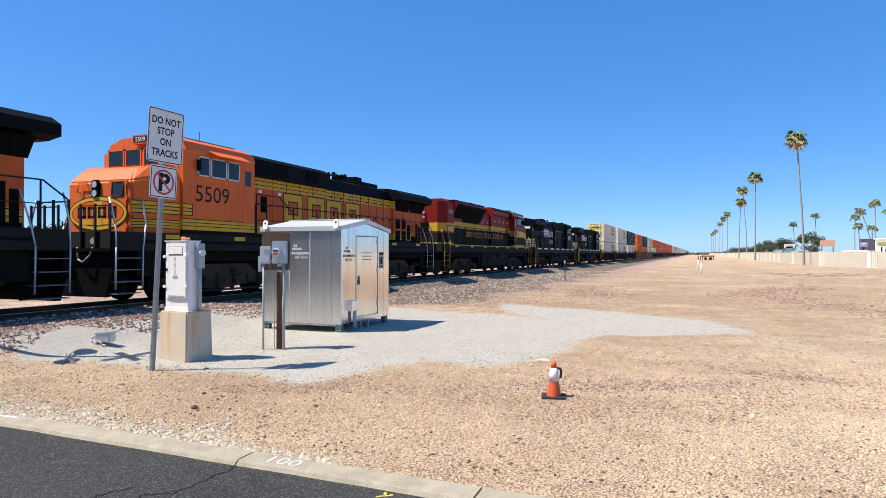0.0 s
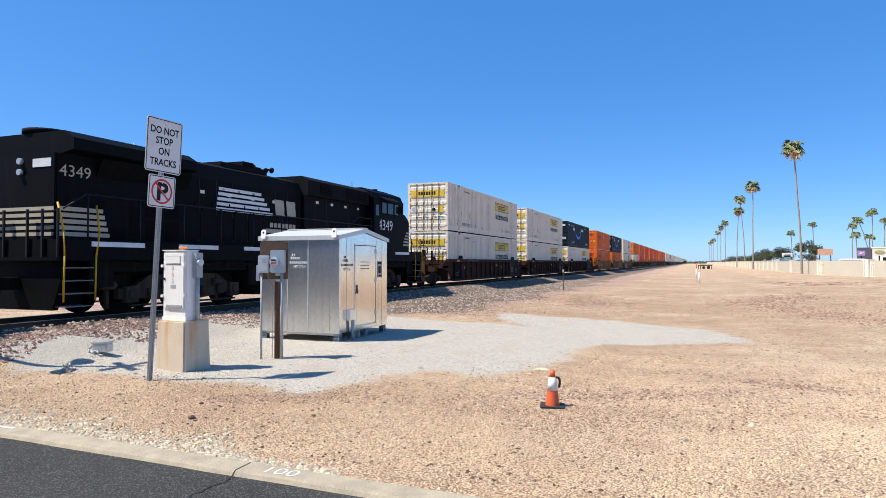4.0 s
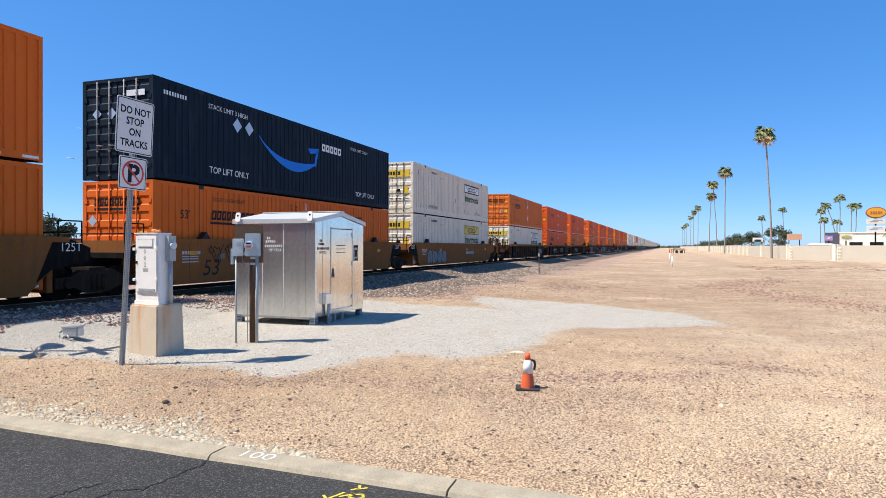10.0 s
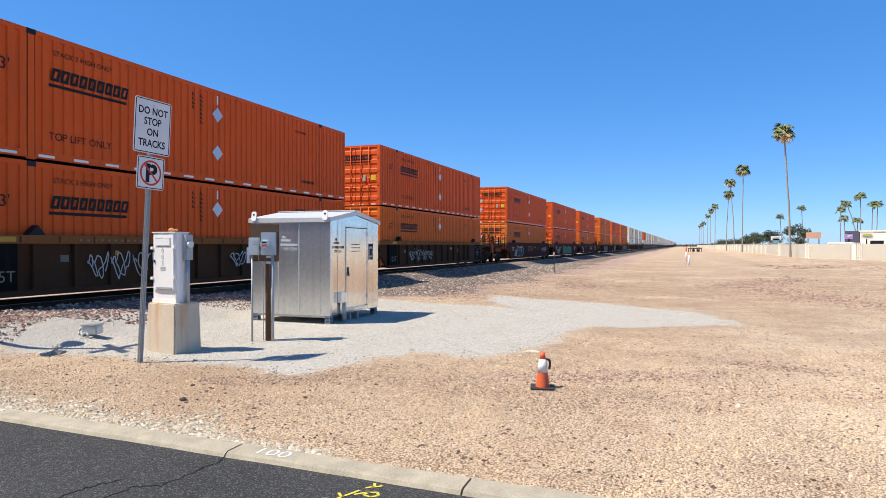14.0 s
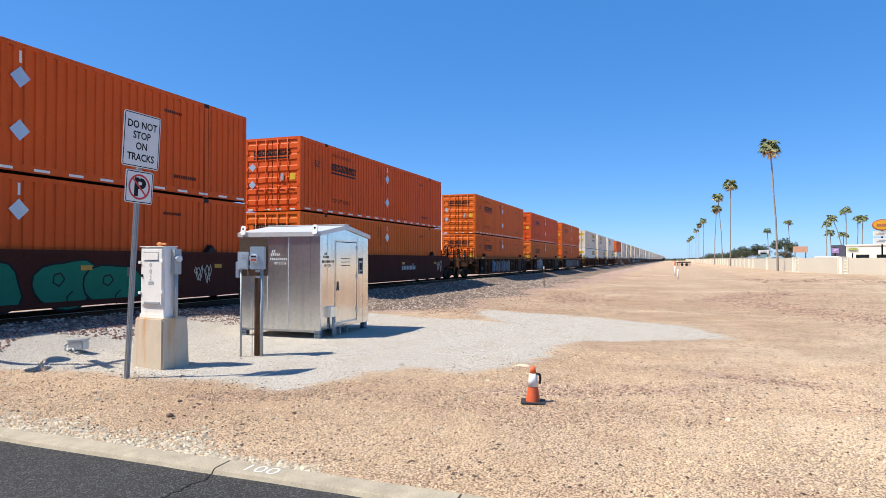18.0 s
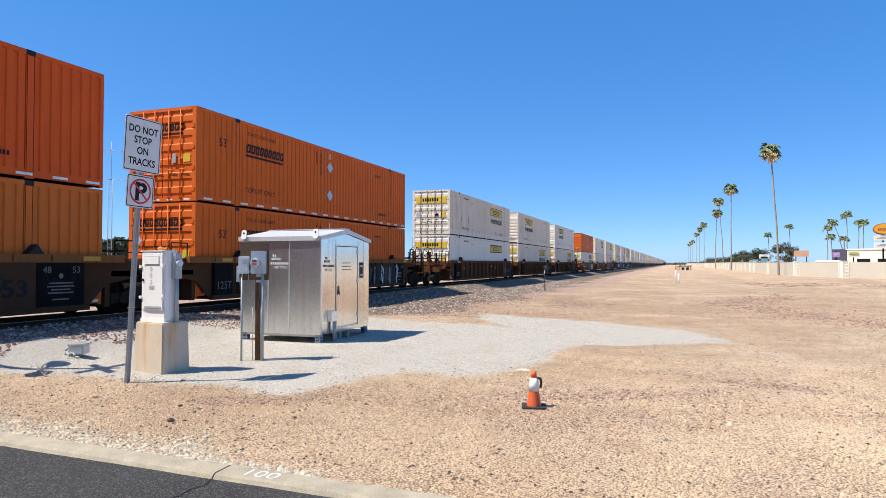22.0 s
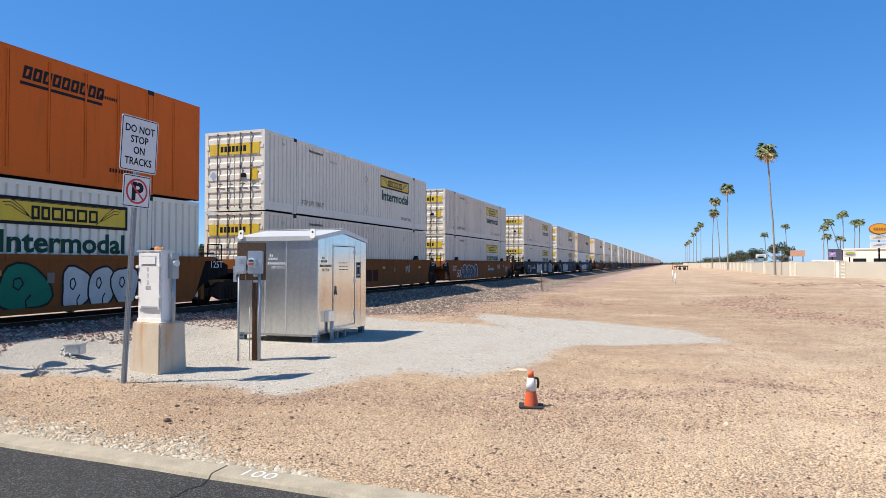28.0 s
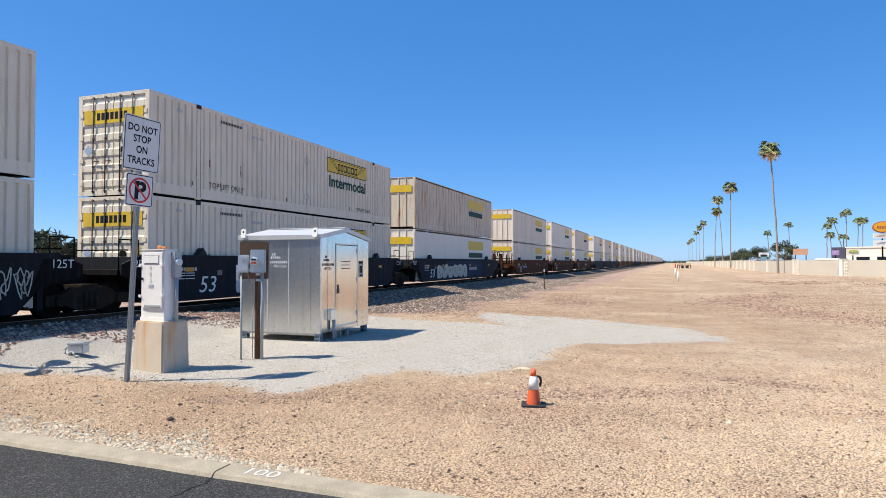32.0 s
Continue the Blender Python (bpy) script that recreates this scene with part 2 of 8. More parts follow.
def ground_z(x, y):
    across, e = abs(x - TRACK_X), ballast_edge(y)
    if across < 1.9:
        z = 0.10
    elif x > TRACK_X:
        near_crossing = 1 - step01(12, 17, y)        # the ground climbs to the rails there
        z = (0.10 + (0.08 + 0.15 * near_crossing) * step01(1.9, 2.5, across)) * (1 - step01(e - 1.0 - 1.2 * step01(15, 22, y) + 0.8 * near_crossing, e + 0.2 + 1.1 * near_crossing, x))
        far = step01(15, 21, y)
        bank = 0.24 * (1 - step01(2.9, 4.1, across)) + 0.05 * (1 - step01(4.1, 7.5, across))
        z = z * (1 - far) + far * (bank if across > 2.4 else 0.10 + 0.19 * step01(1.9, 2.4, across))
    else:
        z = 0.15 * (1 - step01(2.8, 4.2, across))
    if x > -12 and y > kerb_y(x) + 0.2 and y < 80:
        z += 0.035 * noise.noise((x * 0.35, y * 0.35, 0)) * step01(0, 1.2, y - kerb_y(x) - 0.2)
        z += 0.012 * noise.noise((x * 1.7, y * 1.7, 5)) * step01(0, 1.2, y - kerb_y(x) - 0.2)
    if y > 30 and x > 2:
        # the long bank before the block wall
        z += 0.1 * step01(9.3, 11.5, x) * step01(60, 75, y) - 0.18 * step01(4, 7, x) * (1 - step01(8.2, 9.6, x)) * step01(50, 70, y)
    if x > 1 and 30 < y < 100:
        rough = step01(1, 6, x) * step01(30, 45, y) * (1 - step01(85, 100, y))
        z += rough * (0.16 * noise.noise((x * 0.22, y * 0.3, 31)) + 0.07 * noise.noise((x * 0.7, y * 0.8, 33)))
    if y < kerb_y(x) + 0.15:
        z = -0.05 - 0.012 * min(13.0, max(0.0, kerb_y(x) - y)) if y < kerb_y(x) else -0.04
    return z


# patches of reddish stones: middle, reach and direction
RED_ZONES = [(4.0, 23.5, 5.5, 1.9), (-1.0, 8.3, 2.6, 0.4), (1.1, 9.8, 1.5, -0.4), (3.0, 31.0, 7.0, 1.2), (-4.0, 27.0, 5.0, 1.75)]


def build_ground():
    xs = list(np.arange(-40, -16, 1.5)) + list(np.arange(-16, 6, 0.16)) + list(np.arange(6, 30, 0.8)) + [32, 40, 60, 100, 200, 500, 1500, 4000]
    xs = [-4000, -1500, -500, -200, -100, -60] + xs
    ys = [-4000, -800, -200, -60, -25, -12, -6, -2, 0, 1, 2, 3] + list(np.arange(3.4, 24, 0.16)) + list(np.arange(24, 60, 0.6)) + list(np.arange(60, 140, 3)) + [150, 170, 200, 240, 300, 400, 600, 1000, 2000, 4500]
    verts, masks = [], []
    for y in ys:
        for x in xs:
            verts.append((x, y, ground_z(x, y)))
            g = inside_by(x, y, PATCH) if -16 < x < 4 and 4 < y < 24 else -5
            e = ballast_edge(y)
            b = (e - x) if x > TRACK_X - 1.5 else (x - TRACK_X + 2.2)
            coarse = step01(-2.2, 0.2, e - x + 2.0 * step01(25, 60, y)) * 0.7 if y > 16 else 0
            pale = step01(-2.5, 4.0, x - 0.25 * (y - 7)) * (1 - 0.5 * step01(9, 22, y)) * step01(-0.45, 0.25, noise.noise((x * 0.4, y * 0.4, 4)))
            red = max((1 - step01(0.4, 1.0, math.hypot((x - cx) * math.cos(a) + (y - cy) * math.sin(a), (-(x - cx) * math.sin(a) + (y - cy) * math.cos(a)) * 4) / r)) for cx, cy, r, a in RED_ZONES) if -10 < x < 20 and y < 50 else 0
            masks.append((0.5 + max(-1, min(1, g / 1.2)) * 0.5, 0.5 + max(-1, min(1, b / 1.2)) * 0.5, max(coarse, 0.62 * red), pale))
    nx = len(xs)
    faces = [(j * nx + i, j * nx + i + 1, (j + 1) * nx + i + 1, (j + 1) * nx + i) for j in range(len(ys) - 1) for i in range(nx - 1)]
    me = bpy.data.meshes.new("ground")
    me.from_pydata(verts, [], faces)
    att = me.color_attributes.new("cover", "FLOAT_COLOR", "POINT")
    att.data.foreach_set("color", np.array(masks, dtype=np.float32).ravel())
    me.materials.append(ground_material())
    for p in me.polygons:
        p.use_smooth = True
    tagged(new("ground", me), "tan desert dirt with a pale gravel patch and ballast stones", "ground", kind="structure")


def ground_material():
    m = bpy.data.materials.new("desert_ground")
    m.use_nodes = True
    n, l = m.node_tree.nodes, m.node_tree.links
    b = n["Principled BSDF"]
    b.inputs["Roughness"].default_value = 0.95
    b.inputs["Specular IOR Level"].default_value = 0.15
    tc = n.new("ShaderNodeTexCoord")
    att = n.new("ShaderNodeAttribute")
    att.attribute_name = "cover"
    sep = n.new("ShaderNodeSeparateColor")
    l.new(att.outputs["Color"], sep.inputs[0])

    def noise_at(scale, detail=4, rough=0.6):
        t = n.new("ShaderNodeTexNoise")
        t.inputs["Scale"].default_value, t.inputs["Detail"].default_value, t.inputs["Roughness"].default_value = scale, detail, rough
        l.new(tc.outputs["Object"], t.inputs["Vector"])
        return t.outputs[0]

    def ranged(v, a, c, lo=0.0, hi=1.0):
        r = n.new("ShaderNodeMapRange")
        r.inputs[1].default_value, r.inputs[2].default_value, r.inputs[3].default_value, r.inputs[4].default_value = a, c, lo, hi
        l.new(v, r.inputs[0])
        return r.outputs[0]

    def mixed(f, a, c):
        x = n.new("ShaderNodeMix")
        x.data_type = "RGBA"
        l.new(f, x.inputs[0])
        for k, s in ((6, a), (7, c)):
            if isinstance(s, tuple):
                x.inputs[k].default_value = (*s, 1)
            else:
                l.new(s, x.inputs[k])
        return x.outputs[2]

    def summed(a, c, k):
        x = n.new("ShaderNodeMath")
        x.operation = "MULTIPLY_ADD"
        l.new(c, x.inputs[0])
        x.inputs[1].default_value = k
        l.new(a, x.inputs[2])
        return x.outputs[0]

    wide, mid, grain = noise_at(0.22), noise_at(1.1, 5), noise_at(30, 3)

    def stones_at(scale):
        t = n.new("ShaderNodeTexVoronoi")
        t.inputs["Scale"].default_value = scale
        l.new(tc.outputs["Object"], t.inputs["Vector"])
        return t

    fine, cells, pebbles = stones_at(80), stones_at(52), stones_at(15)
    dirt = mixed(ranged(wide, 0.35, 0.65), (0.54, 0.37, 0.225), (0.73, 0.555, 0.375))
    dirt = mixed(ranged(att.outputs["Alpha"], 0.0, 1.0, 0, 0.95), dirt, (0.82, 0.64, 0.445))
    dirt = mixed(ranged(mid, 0.5, 0.74, 0, 0.7), dirt, (0.44, 0.27, 0.165))
    specks = noise_at(7, 8, 0.8)
    dirt = mixed(ranged(specks, 0.57, 0.70, 0, 0.5), dirt, (0.40, 0.26, 0.17))
    dirt = mixed(ranged(cells.outputs["Color"], 0.6, 0.95, 0, 0.3), dirt, (0.78, 0.63, 0.45))
    dirt = mixed(ranged(fine.outputs["Color"], 0.76, 0.94, 0, 0.7), dirt, (0.28, 0.165, 0.11))
    # shade in the gaps between pebbles, put into the dirt colour
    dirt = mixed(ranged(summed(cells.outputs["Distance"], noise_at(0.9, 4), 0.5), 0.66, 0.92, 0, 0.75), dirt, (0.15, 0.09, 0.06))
    gravel = mixed(ranged(fine.outputs["Color"], 0.2, 0.9), (0.49, 0.445, 0.375), (0.73, 0.665, 0.565))
    gravel = mixed(ranged(mid, 0.5, 0.75, 0, 0.55), gravel, (0.50, 0.40, 0.28))
    # gaps between gravel grains are darkened in colour as if shaded
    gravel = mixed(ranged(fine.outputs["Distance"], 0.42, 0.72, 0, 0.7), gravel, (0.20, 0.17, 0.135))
    gravel = mixed(ranged(specks, 0.56, 0.72, 0, 0.5), gravel, (0.36, 0.32, 0.25))
    # the dark tone stands for shaded gaps among the ballast stones
    stones = mixed(ranged(pebbles.outputs["Color"], 0.1, 0.9), (0.06, 0.042, 0.032), (0.30, 0.225, 0.17))
    coarse = mixed(ranged(pebbles.outputs["Color"], 0.3, 0.8), (0.27, 0.17, 0.13), (0.55, 0.41, 0.31))
    edge = noise_at(2.2, 6, 0.7)
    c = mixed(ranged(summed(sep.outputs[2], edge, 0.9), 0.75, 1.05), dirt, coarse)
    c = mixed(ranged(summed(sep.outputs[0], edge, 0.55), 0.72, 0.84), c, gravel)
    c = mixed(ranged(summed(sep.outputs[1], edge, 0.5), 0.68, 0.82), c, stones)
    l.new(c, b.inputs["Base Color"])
    bp = n.new("ShaderNodeBump")
    bp.inputs["Strength"].default_value, bp.inputs["Distance"].default_value = 1.0, 0.018
    bp.invert = True
    l.new(summed(cells.outputs["Distance"], fine.outputs["Distance"], 0.6), bp.inputs["Height"])
    l.new(bp.outputs[0], b.inputs["Normal"])
    return m


build_ground()


def build_road():
    bm = bmesh.new()
    xs = [-400, -60, -20] + list(np.arange(-12, 6.1, 0.5)) + [20, 60, 400]
    ys = [-9.5, -8, -4, -2, 0, 1, 2, 3, 3.6, 1e9]
    rows = []
    for y in ys:
        rows.append([bm.verts.new((x, min(y, kerb_y(x) + 0.02) if abs(x) < 40 else min(y, 4.3), -0.012 - (0.004 * abs(4 - min(y, 4)) if y < 100 else 0))) for x in xs])
    for a, c in zip(rows, rows[1:]):
        for i in range(len(xs) - 1):
            bm.faces.new((a[i], a[i + 1], c[i + 1], c[i]))
    tagged(new("road", made("road", bm, asphalt)), "dark worn asphalt road beside the flush kerb", "road", kind="structure")


build_road()


def build_road_marks():
    road = bpy.data.objects["road"]
    rnd = random.Random(9)
    cracks = ([(-3.35, 4.10), (-3.32, 4.01), (-3.35, 3.86), (-3.34, 3.76), (-3.37, 3.54), (-3.365, 3.47), (-3.53, 3.40), (-3.54, 3.29), (-3.62, 2.9)],
              [(-3.70, 3.46), (-3.79, 3.36), (-3.82, 3.24), (-3.84, 3.15), (-3.84, 3.0), (-3.9, 2.5)])
    for line in cracks:
        bm = bmesh.new()
        pts = []
        for (ax, ay), (bx, by) in zip(line, line[1:]):
            for k in range(6):
                f = k / 6
                pts.append((ax + (bx - ax) * f + 0.018 * rnd.uniform(-1, 1), ay + (by - ay) * f + 0.018 * rnd.uniform(-1, 1)))
        for (ax, ay), (bx, by) in zip(pts, pts[1:]):
            d = math.hypot(bx - ax, by - ay) or 1
            u, v = -(by - ay) / d * 0.005, (bx - ax) / d * 0.005
            z = -0.0125 - 0.004 * abs(4 - min(ay, 4)) + 0.004
            bm.faces.new([bm.verts.new((x, y, z)) for x, y in ((ax - u, ay - v), (bx - u, by - v), (bx + u, by + v), (ax + u, ay + v))])
        part("crack", bm, black_steel, road, "dark crack in the asphalt")
    bm = bmesh.new()
    z = -0.0125 - 0.004 * 0.3 + 0.005
    strokes = ([(-2.03, 3.93), (-1.99, 3.98), (-2.01, 4.03)], [(-2.0, 3.96), (-1.94, 4.0), (-1.96, 4.01)], [(-2.24, 3.60), (-2.22, 3.66), (-2.18, 3.68)], [(-2.2, 3.55), (-2.13, 3.68), (-2.1, 3.76)],
               [(-2.16, 3.79), (-2.11, 3.74), (-2.08, 3.80), (-2.05, 3.88)], [(-2.05, 3.80), (-1.99, 3.86), (-1.92, 3.89), (-1.89, 3.84), (-1.93, 3.80), (-1.99, 3.82), (-1.97, 3.88)])
    for line in strokes:
        for (ax, ay), (bx, by) in zip(line, line[1:]):
            d = math.hypot(bx - ax, by - ay)
            u, v = -(by - ay) / d * 0.010, (bx - ax) / d * 0.010
            bm.faces.new([bm.verts.new((x, y, z)) for x, y in ((ax - u, ay - v), (bx - u, by - v), (bx + u, by + v), (ax + u, ay + v))])
    part("survey_mark", bm, surface("yellow_spray", (0.60, 0.46, 0.05), 0.7, var=0.2), road, "yellow sprayed survey scribble")


build_road_marks()


def build_kerb():
    kerb = tagged(new("kerb"), "weathered concrete edge kerb between asphalt and dirt", "kerb", kind="structure")
    cuts = [-60, -30, -14, -9.6, -6.45, -3.36, -1.38, 0.25, 2.8, 5.9, 9, 20, 60]
    rnd = random.Random(3)
    for a, c in zip(cuts, cuts[1:]):
        bm = bmesh.new()
        k = max(2, int((c - a) / 0.25)) if c - a < 6 else 4
        prof = [(0.0, -0.10), (0.0, -0.012), (0.02, 0.014), (0.045, 0.024), (0.225, 0.031), (0.24, 0.012), (0.24, -0.1)]
        rings = []
        for i in range(k + 1):
            x = a + 0.008 + (c - a - 0.016) * i / k
            w = 0.006 * rnd.uniform(-1, 1)
            rings.append([bm.verts.new((x, kerb_y(x) + u + w * (1 if u < 0.1 else -1), z + 0.0015 * rnd.uniform(-1, 1))) for u, z in prof])
        for r, s in zip(rings, rings[1:]):
            for j in range(len(prof) - 1):
                bm.faces.new((r[j], s[j], s[j + 1], r[j + 1]))
        bm.faces.new(rings[0])
        bm.faces.new(rings[-1][::-1])
        part("kerb_stone", bm, kerb_mat, kerb)
    faded_paint = surface("faded_kerb_paint", (0.56, 0.54, 0.50), 0.85, var=0.3, scale=9, fine=60, bump=0.05)
    lettering("painted_mark", "100", 0.125, faded_paint, kerb, (-3.17, kerb_y(-3.1) + 0.075, 0.0278), Matrix.Rotation(radians(-2), 4, "Z") @ Matrix.Rotation(radians(2.2), 4, "X"), stretch=1.25, label="faded white hand-painted kerb mark")
    boxes("painted_mark", [(-6.55, -6.2, kerb_y(-6.4) + 0.14, kerb_y(-6.4) + 0.17, 0.029, 0.033)], white_paint, kerb)


build_kerb()


# ---- the railway ----
def build_track():
    track = tagged(new("railway_track"), "single railway track with steel rails on ballast", "track", kind="structure")
    for s in (-1, 1):
        x = TRACK_X + s * 0.7525
        z = RAIL_TOP
        bm = bmesh.new()
        prism(bm, [(x - 0.075, z - 0.175), (x + 0.075, z - 0.175), (x + 0.075, z - 0.16), (x + 0.012, z - 0.14), (x + 0.012, z - 0.045), (x + 0.037, z - 0.035),
                   (x + 0.037, z - 0.006), (x - 0.037, z - 0.006), (x - 0.037, z - 0.035), (x - 0.012, z - 0.045), (x - 0.012, z - 0.14), (x - 0.075, z - 0.16)], "y", -500, 3000)
        part("rail", bm, rail_steel, track)
        boxes("rail_head", [(x - 0.03, x + 0.03, -500, 3000, z - 0.006, z)], rail_head_mat, track, "polished running surface")
    tie = bmesh.new()
    box(tie, -1.3, 1.3, -0.115, 0.115, -0.06, 0.115)
    tie_mesh = made("tie", tie, tie_wood)
    for i in range(150):
        t = new("tie", tie_mesh)
        t.parent = track
        t.matrix_basis = pose(TRACK_X + 0.02 * math.sin(i * 2.3), -6 + i * 0.52, 0.0, 0, 0, 0.6 * math.sin(i * 1.7))
    bm = bmesh.new()
    for i in range(1200):
        y = -6 + 150 * 0.52 + i * 0.52
        box(bm, TRACK_X - 1.3, TRACK_X + 1.3, y - 0.115, y + 0.115, 0.02, 0.115)
    tagged(part("far_ties", bm, tie_wood, track), kind="stuff")


build_track()
ROCK = [(0.9, 0.1, -0.2), (-0.2, 0.8, -0.1), (-0.85, -0.1, -0.25), (0.15, -0.9, -0.15), (0.25, 0.2, 0.6), (-0.3, -0.25, 0.45), (0.0, 0.0, -0.6)]
ROCK_FACES = [(0, 1, 4), (1, 2, 5), (1, 5, 4), (2, 3, 5), (3, 0, 4), (3, 4, 5), (1, 0, 6), (2, 1, 6), (3, 2, 6), (0, 3, 6)]


def scatter(name, material, places, sizes, label, category, seed, flat=0.7, sink=0.15):
    """Loose stones, too many to count, in one mesh."""
    rng = np.random.RandomState(seed)
    base, faces = np.array(ROCK), np.array(ROCK_FACES)
    k = len(places)
    a = rng.uniform(0, 2 * np.pi, k)
    sx = sizes[:, None] * rng.uniform(0.7, 1.3, (k, 3)) * np.array([1, 1, flat])
    v = base[None] * sx[:, None] * (1 + 0.25 * rng.uniform(-1, 1, (k, len(base), 1)))
    c, s = np.cos(a)[:, None], np.sin(a)[:, None]
    v = np.stack([v[..., 0] * c - v[..., 1] * s, v[..., 0] * s + v[..., 1] * c, v[..., 2]], -1)
    v += places[:, None] + np.array([0, 0, 1]) * (sizes * (0.6 - sink) * flat)[:, None, None] * 0.6
    f = faces[None] + (np.arange(k) * len(base))[:, None, None]
    me = bpy.data.meshes.new(name)
    me.from_pydata(v.reshape(-1, 3).tolist(), [], f.reshape(-1, 3).tolist())
    me.materials.append(material)
    return tagged(new(name, me), label, category, kind="stuff")


ballast_stone = surface("ballast_stone", (0.29, 0.225, 0.175), 0.9, var=0.2, scale=4, fine=60, island=0.8)
red_stone = surface("reddish_stone", (0.31, 0.205, 0.14), 0.9, var=0.2, scale=4, fine=60, island=0.6)
pale_stone = surface("pale_gravel", (0.53, 0.485, 0.415), 0.9, var=0.15, scale=6, fine=60, island=0.4)
tan_stone = surface("tan_pebble", (0.535, 0.39, 0.245), 0.9, var=0.2, scale=6, fine=60, island=0.28)
brown_stone = surface("brown_pebble", (0.36, 0.24, 0.15), 0.9, var=0.2, scale=6, fine=60, island=0.6)
grey_stone = surface("grey_chip", (0.19, 0.175, 0.155), 0.9, var=0.2, scale=6, fine=60, island=0.6)
dark_stone = surface("dark_pebble", (0.11, 0.075, 0.055), 0.9, var=0.2, scale=6, fine=60, island=0.5)
dusk_stone = surface("dark_red_stone", (0.20, 0.105, 0.08), 0.9, var=0.2, scale=4, fine=60, island=0.6)
white_stone = surface("white_river_rock", (0.43, 0.37, 0.27), 0.85, var=0.15, scale=6, fine=60, island=0.35)


def build_stones():
    rng = np.random.RandomState(11)

    def field(k, x0, x1, y0, y1, keep):
        out = []
        while len(out) < k:
            x = rng.uniform(x0, x1)
            y = y0 + (y1 - y0) * rng.uniform() ** 1.6
            if keep(x, y):
                out.append((x, y, ground_z(x, y)))
        return np.array(out)

    near = field(14000, -18.0, -6.0, 4, 62, lambda x, y: x < ballast_edge(y) + 0.5 * math.sin(y * 3) and abs(x - TRACK_X) > 1.0 and x > TRACK_X - 1.8)
    near[:, 2] += np.where(np.abs(near[:, 0] - TRACK_X) < 2.6, 0.02, 0.0)
    scatter("ballast_stones", ballast_stone, near, rng.uniform(0.025, 0.062, len(near)), "grey-brown crushed ballast stones along the track", "ballast", 1)
    red = field(5200, -12.2, -9.6, 4.5, 16, lambda x, y: x < -10.1 + 0.35 * math.sin(y * 2.1))
    scatter("reddish_stones", dusk_stone, red, rng.uniform(0.018, 0.042, len(red)), "reddish loose stones at the foot of the ballast", "stones", 2)
    gravel = field(26000, -11.5, 1.0, 6.5, 20, lambda x, y: inside_by(x, y, PATCH) > 0.05)
    scatter("gravel", pale_stone, gravel, 0.005 + 0.010 * rng.uniform(0, 1, len(gravel)) ** 1.8, "pale crushed gravel round the shelter", "gravel", 3, flat=0.9)
    chips = field(4500, -11.5, 1.0, 6.5, 20, lambda x, y: inside_by(x, y, PATCH) > -0.25)
    scatter("grey_chips", grey_stone, chips, 0.006 + 0.013 * rng.uniform(0, 1, len(chips)) ** 2, "grey stone chips among the pale gravel", "gravel", 14)
    lone = field(130, -9, 6, 4.8, 14, lambda x, y: y > kerb_y(x) + 0.35 and inside_by(x, y, PATCH) < 0.4)
    scatter("pale_stones", white_stone, lone, 0.018 + 0.03 * rng.uniform(0, 1, len(lone)) ** 2, "single pale stones lying on the dirt", "stones", 15)
    close = field(52000, -9.5, 5.5, 4.2, 12, lambda x, y: y > kerb_y(x) + 0.22 and inside_by(x, y, PATCH) < 0.1 and (noise.noise((x * 0.55, y * 0.55, 8)) > -0.12 or rng.uniform() < 0.3))
    scatter("fine_pebbles", tan_stone, close, 0.005 + 0.013 * rng.uniform(0, 1, len(close)) ** 2, "fine tan pebbles covering the dirt", "pebbles", 8, flat=1.0)
    dirt = field(26000, -11, 12, 4.4, 34, lambda x, y: (noise.noise((x * 0.5, y * 0.3, 21)) > -0.05 or rng.uniform() < 0.25) and y > kerb_y(x) + 0.25 and inside_by(x, y, PATCH) < -0.1 and x > ballast_edge(y))
    scatter("dirt_pebbles", brown_stone, dirt, (0.006 + 0.011 * rng.uniform(0, 1, len(dirt)) ** 1.8) * (0.7 + dirt[:, 1] / 26), "small brown pebbles strewn on the dirt", "pebbles", 4, flat=1.0)
    dark = field(9000, -11, 10, 4.7, 30, lambda x, y: y > kerb_y(x) + 0.25 and inside_by(x, y, PATCH) < 0.3 and x > ballast_edge(y))
    scatter("dark_pebbles", dark_stone, dark, 0.006 + 0.019 * rng.uniform(0, 1, len(dark)) ** 2.6, "dark scattered pebbles on the dirt", "pebbles", 5)
    band = field(7000, -5.5, 3.4, 6.2, 10.2, lambda x, y: abs(y - (7.6 + 0.22 * x + 0.35 * math.sin(x * 1.3))) < 0.9 * rng.uniform(0.1, 1.0) * (0.55 + 0.6 * abs(noise.noise((x, y, 2)))) and inside_by(x, y, PATCH) < 0)
    scatter("brown_pebbles", red_stone, band, 0.006 + 0.016 * rng.uniform(0, 1, len(band)) ** 2, "reddish-brown pebbles in a loose band across the dirt", "pebbles", 9)
    out = field(9000, -7.5, 26, 18, 60, lambda x, y: noise.noise((x * 0.16, y * 0.1, 7)) > 0.05 and x > ballast_edge(y) - 1)
    scatter("far_pebbles", red_stone, out, 0.012 + 0.03 * rng.uniform(0, 1, len(out)) ** 2, "brown stones strewn over the open dirt", "stones", 10)
    beside = field(7000, -9.5, -0.5, 19, 75, lambda x, y: ballast_edge(y) - 0.6 < x < ballast_edge(y) + 6.5 * rng.uniform() and inside_by(x, y, PATCH) < -0.2)
    scatter("track_side_pebbles", red_stone, beside, 0.012 + 0.028 * rng.uniform(0, 1, len(beside)) ** 2, "reddish stones strewn beside the ballast", "stones", 17)
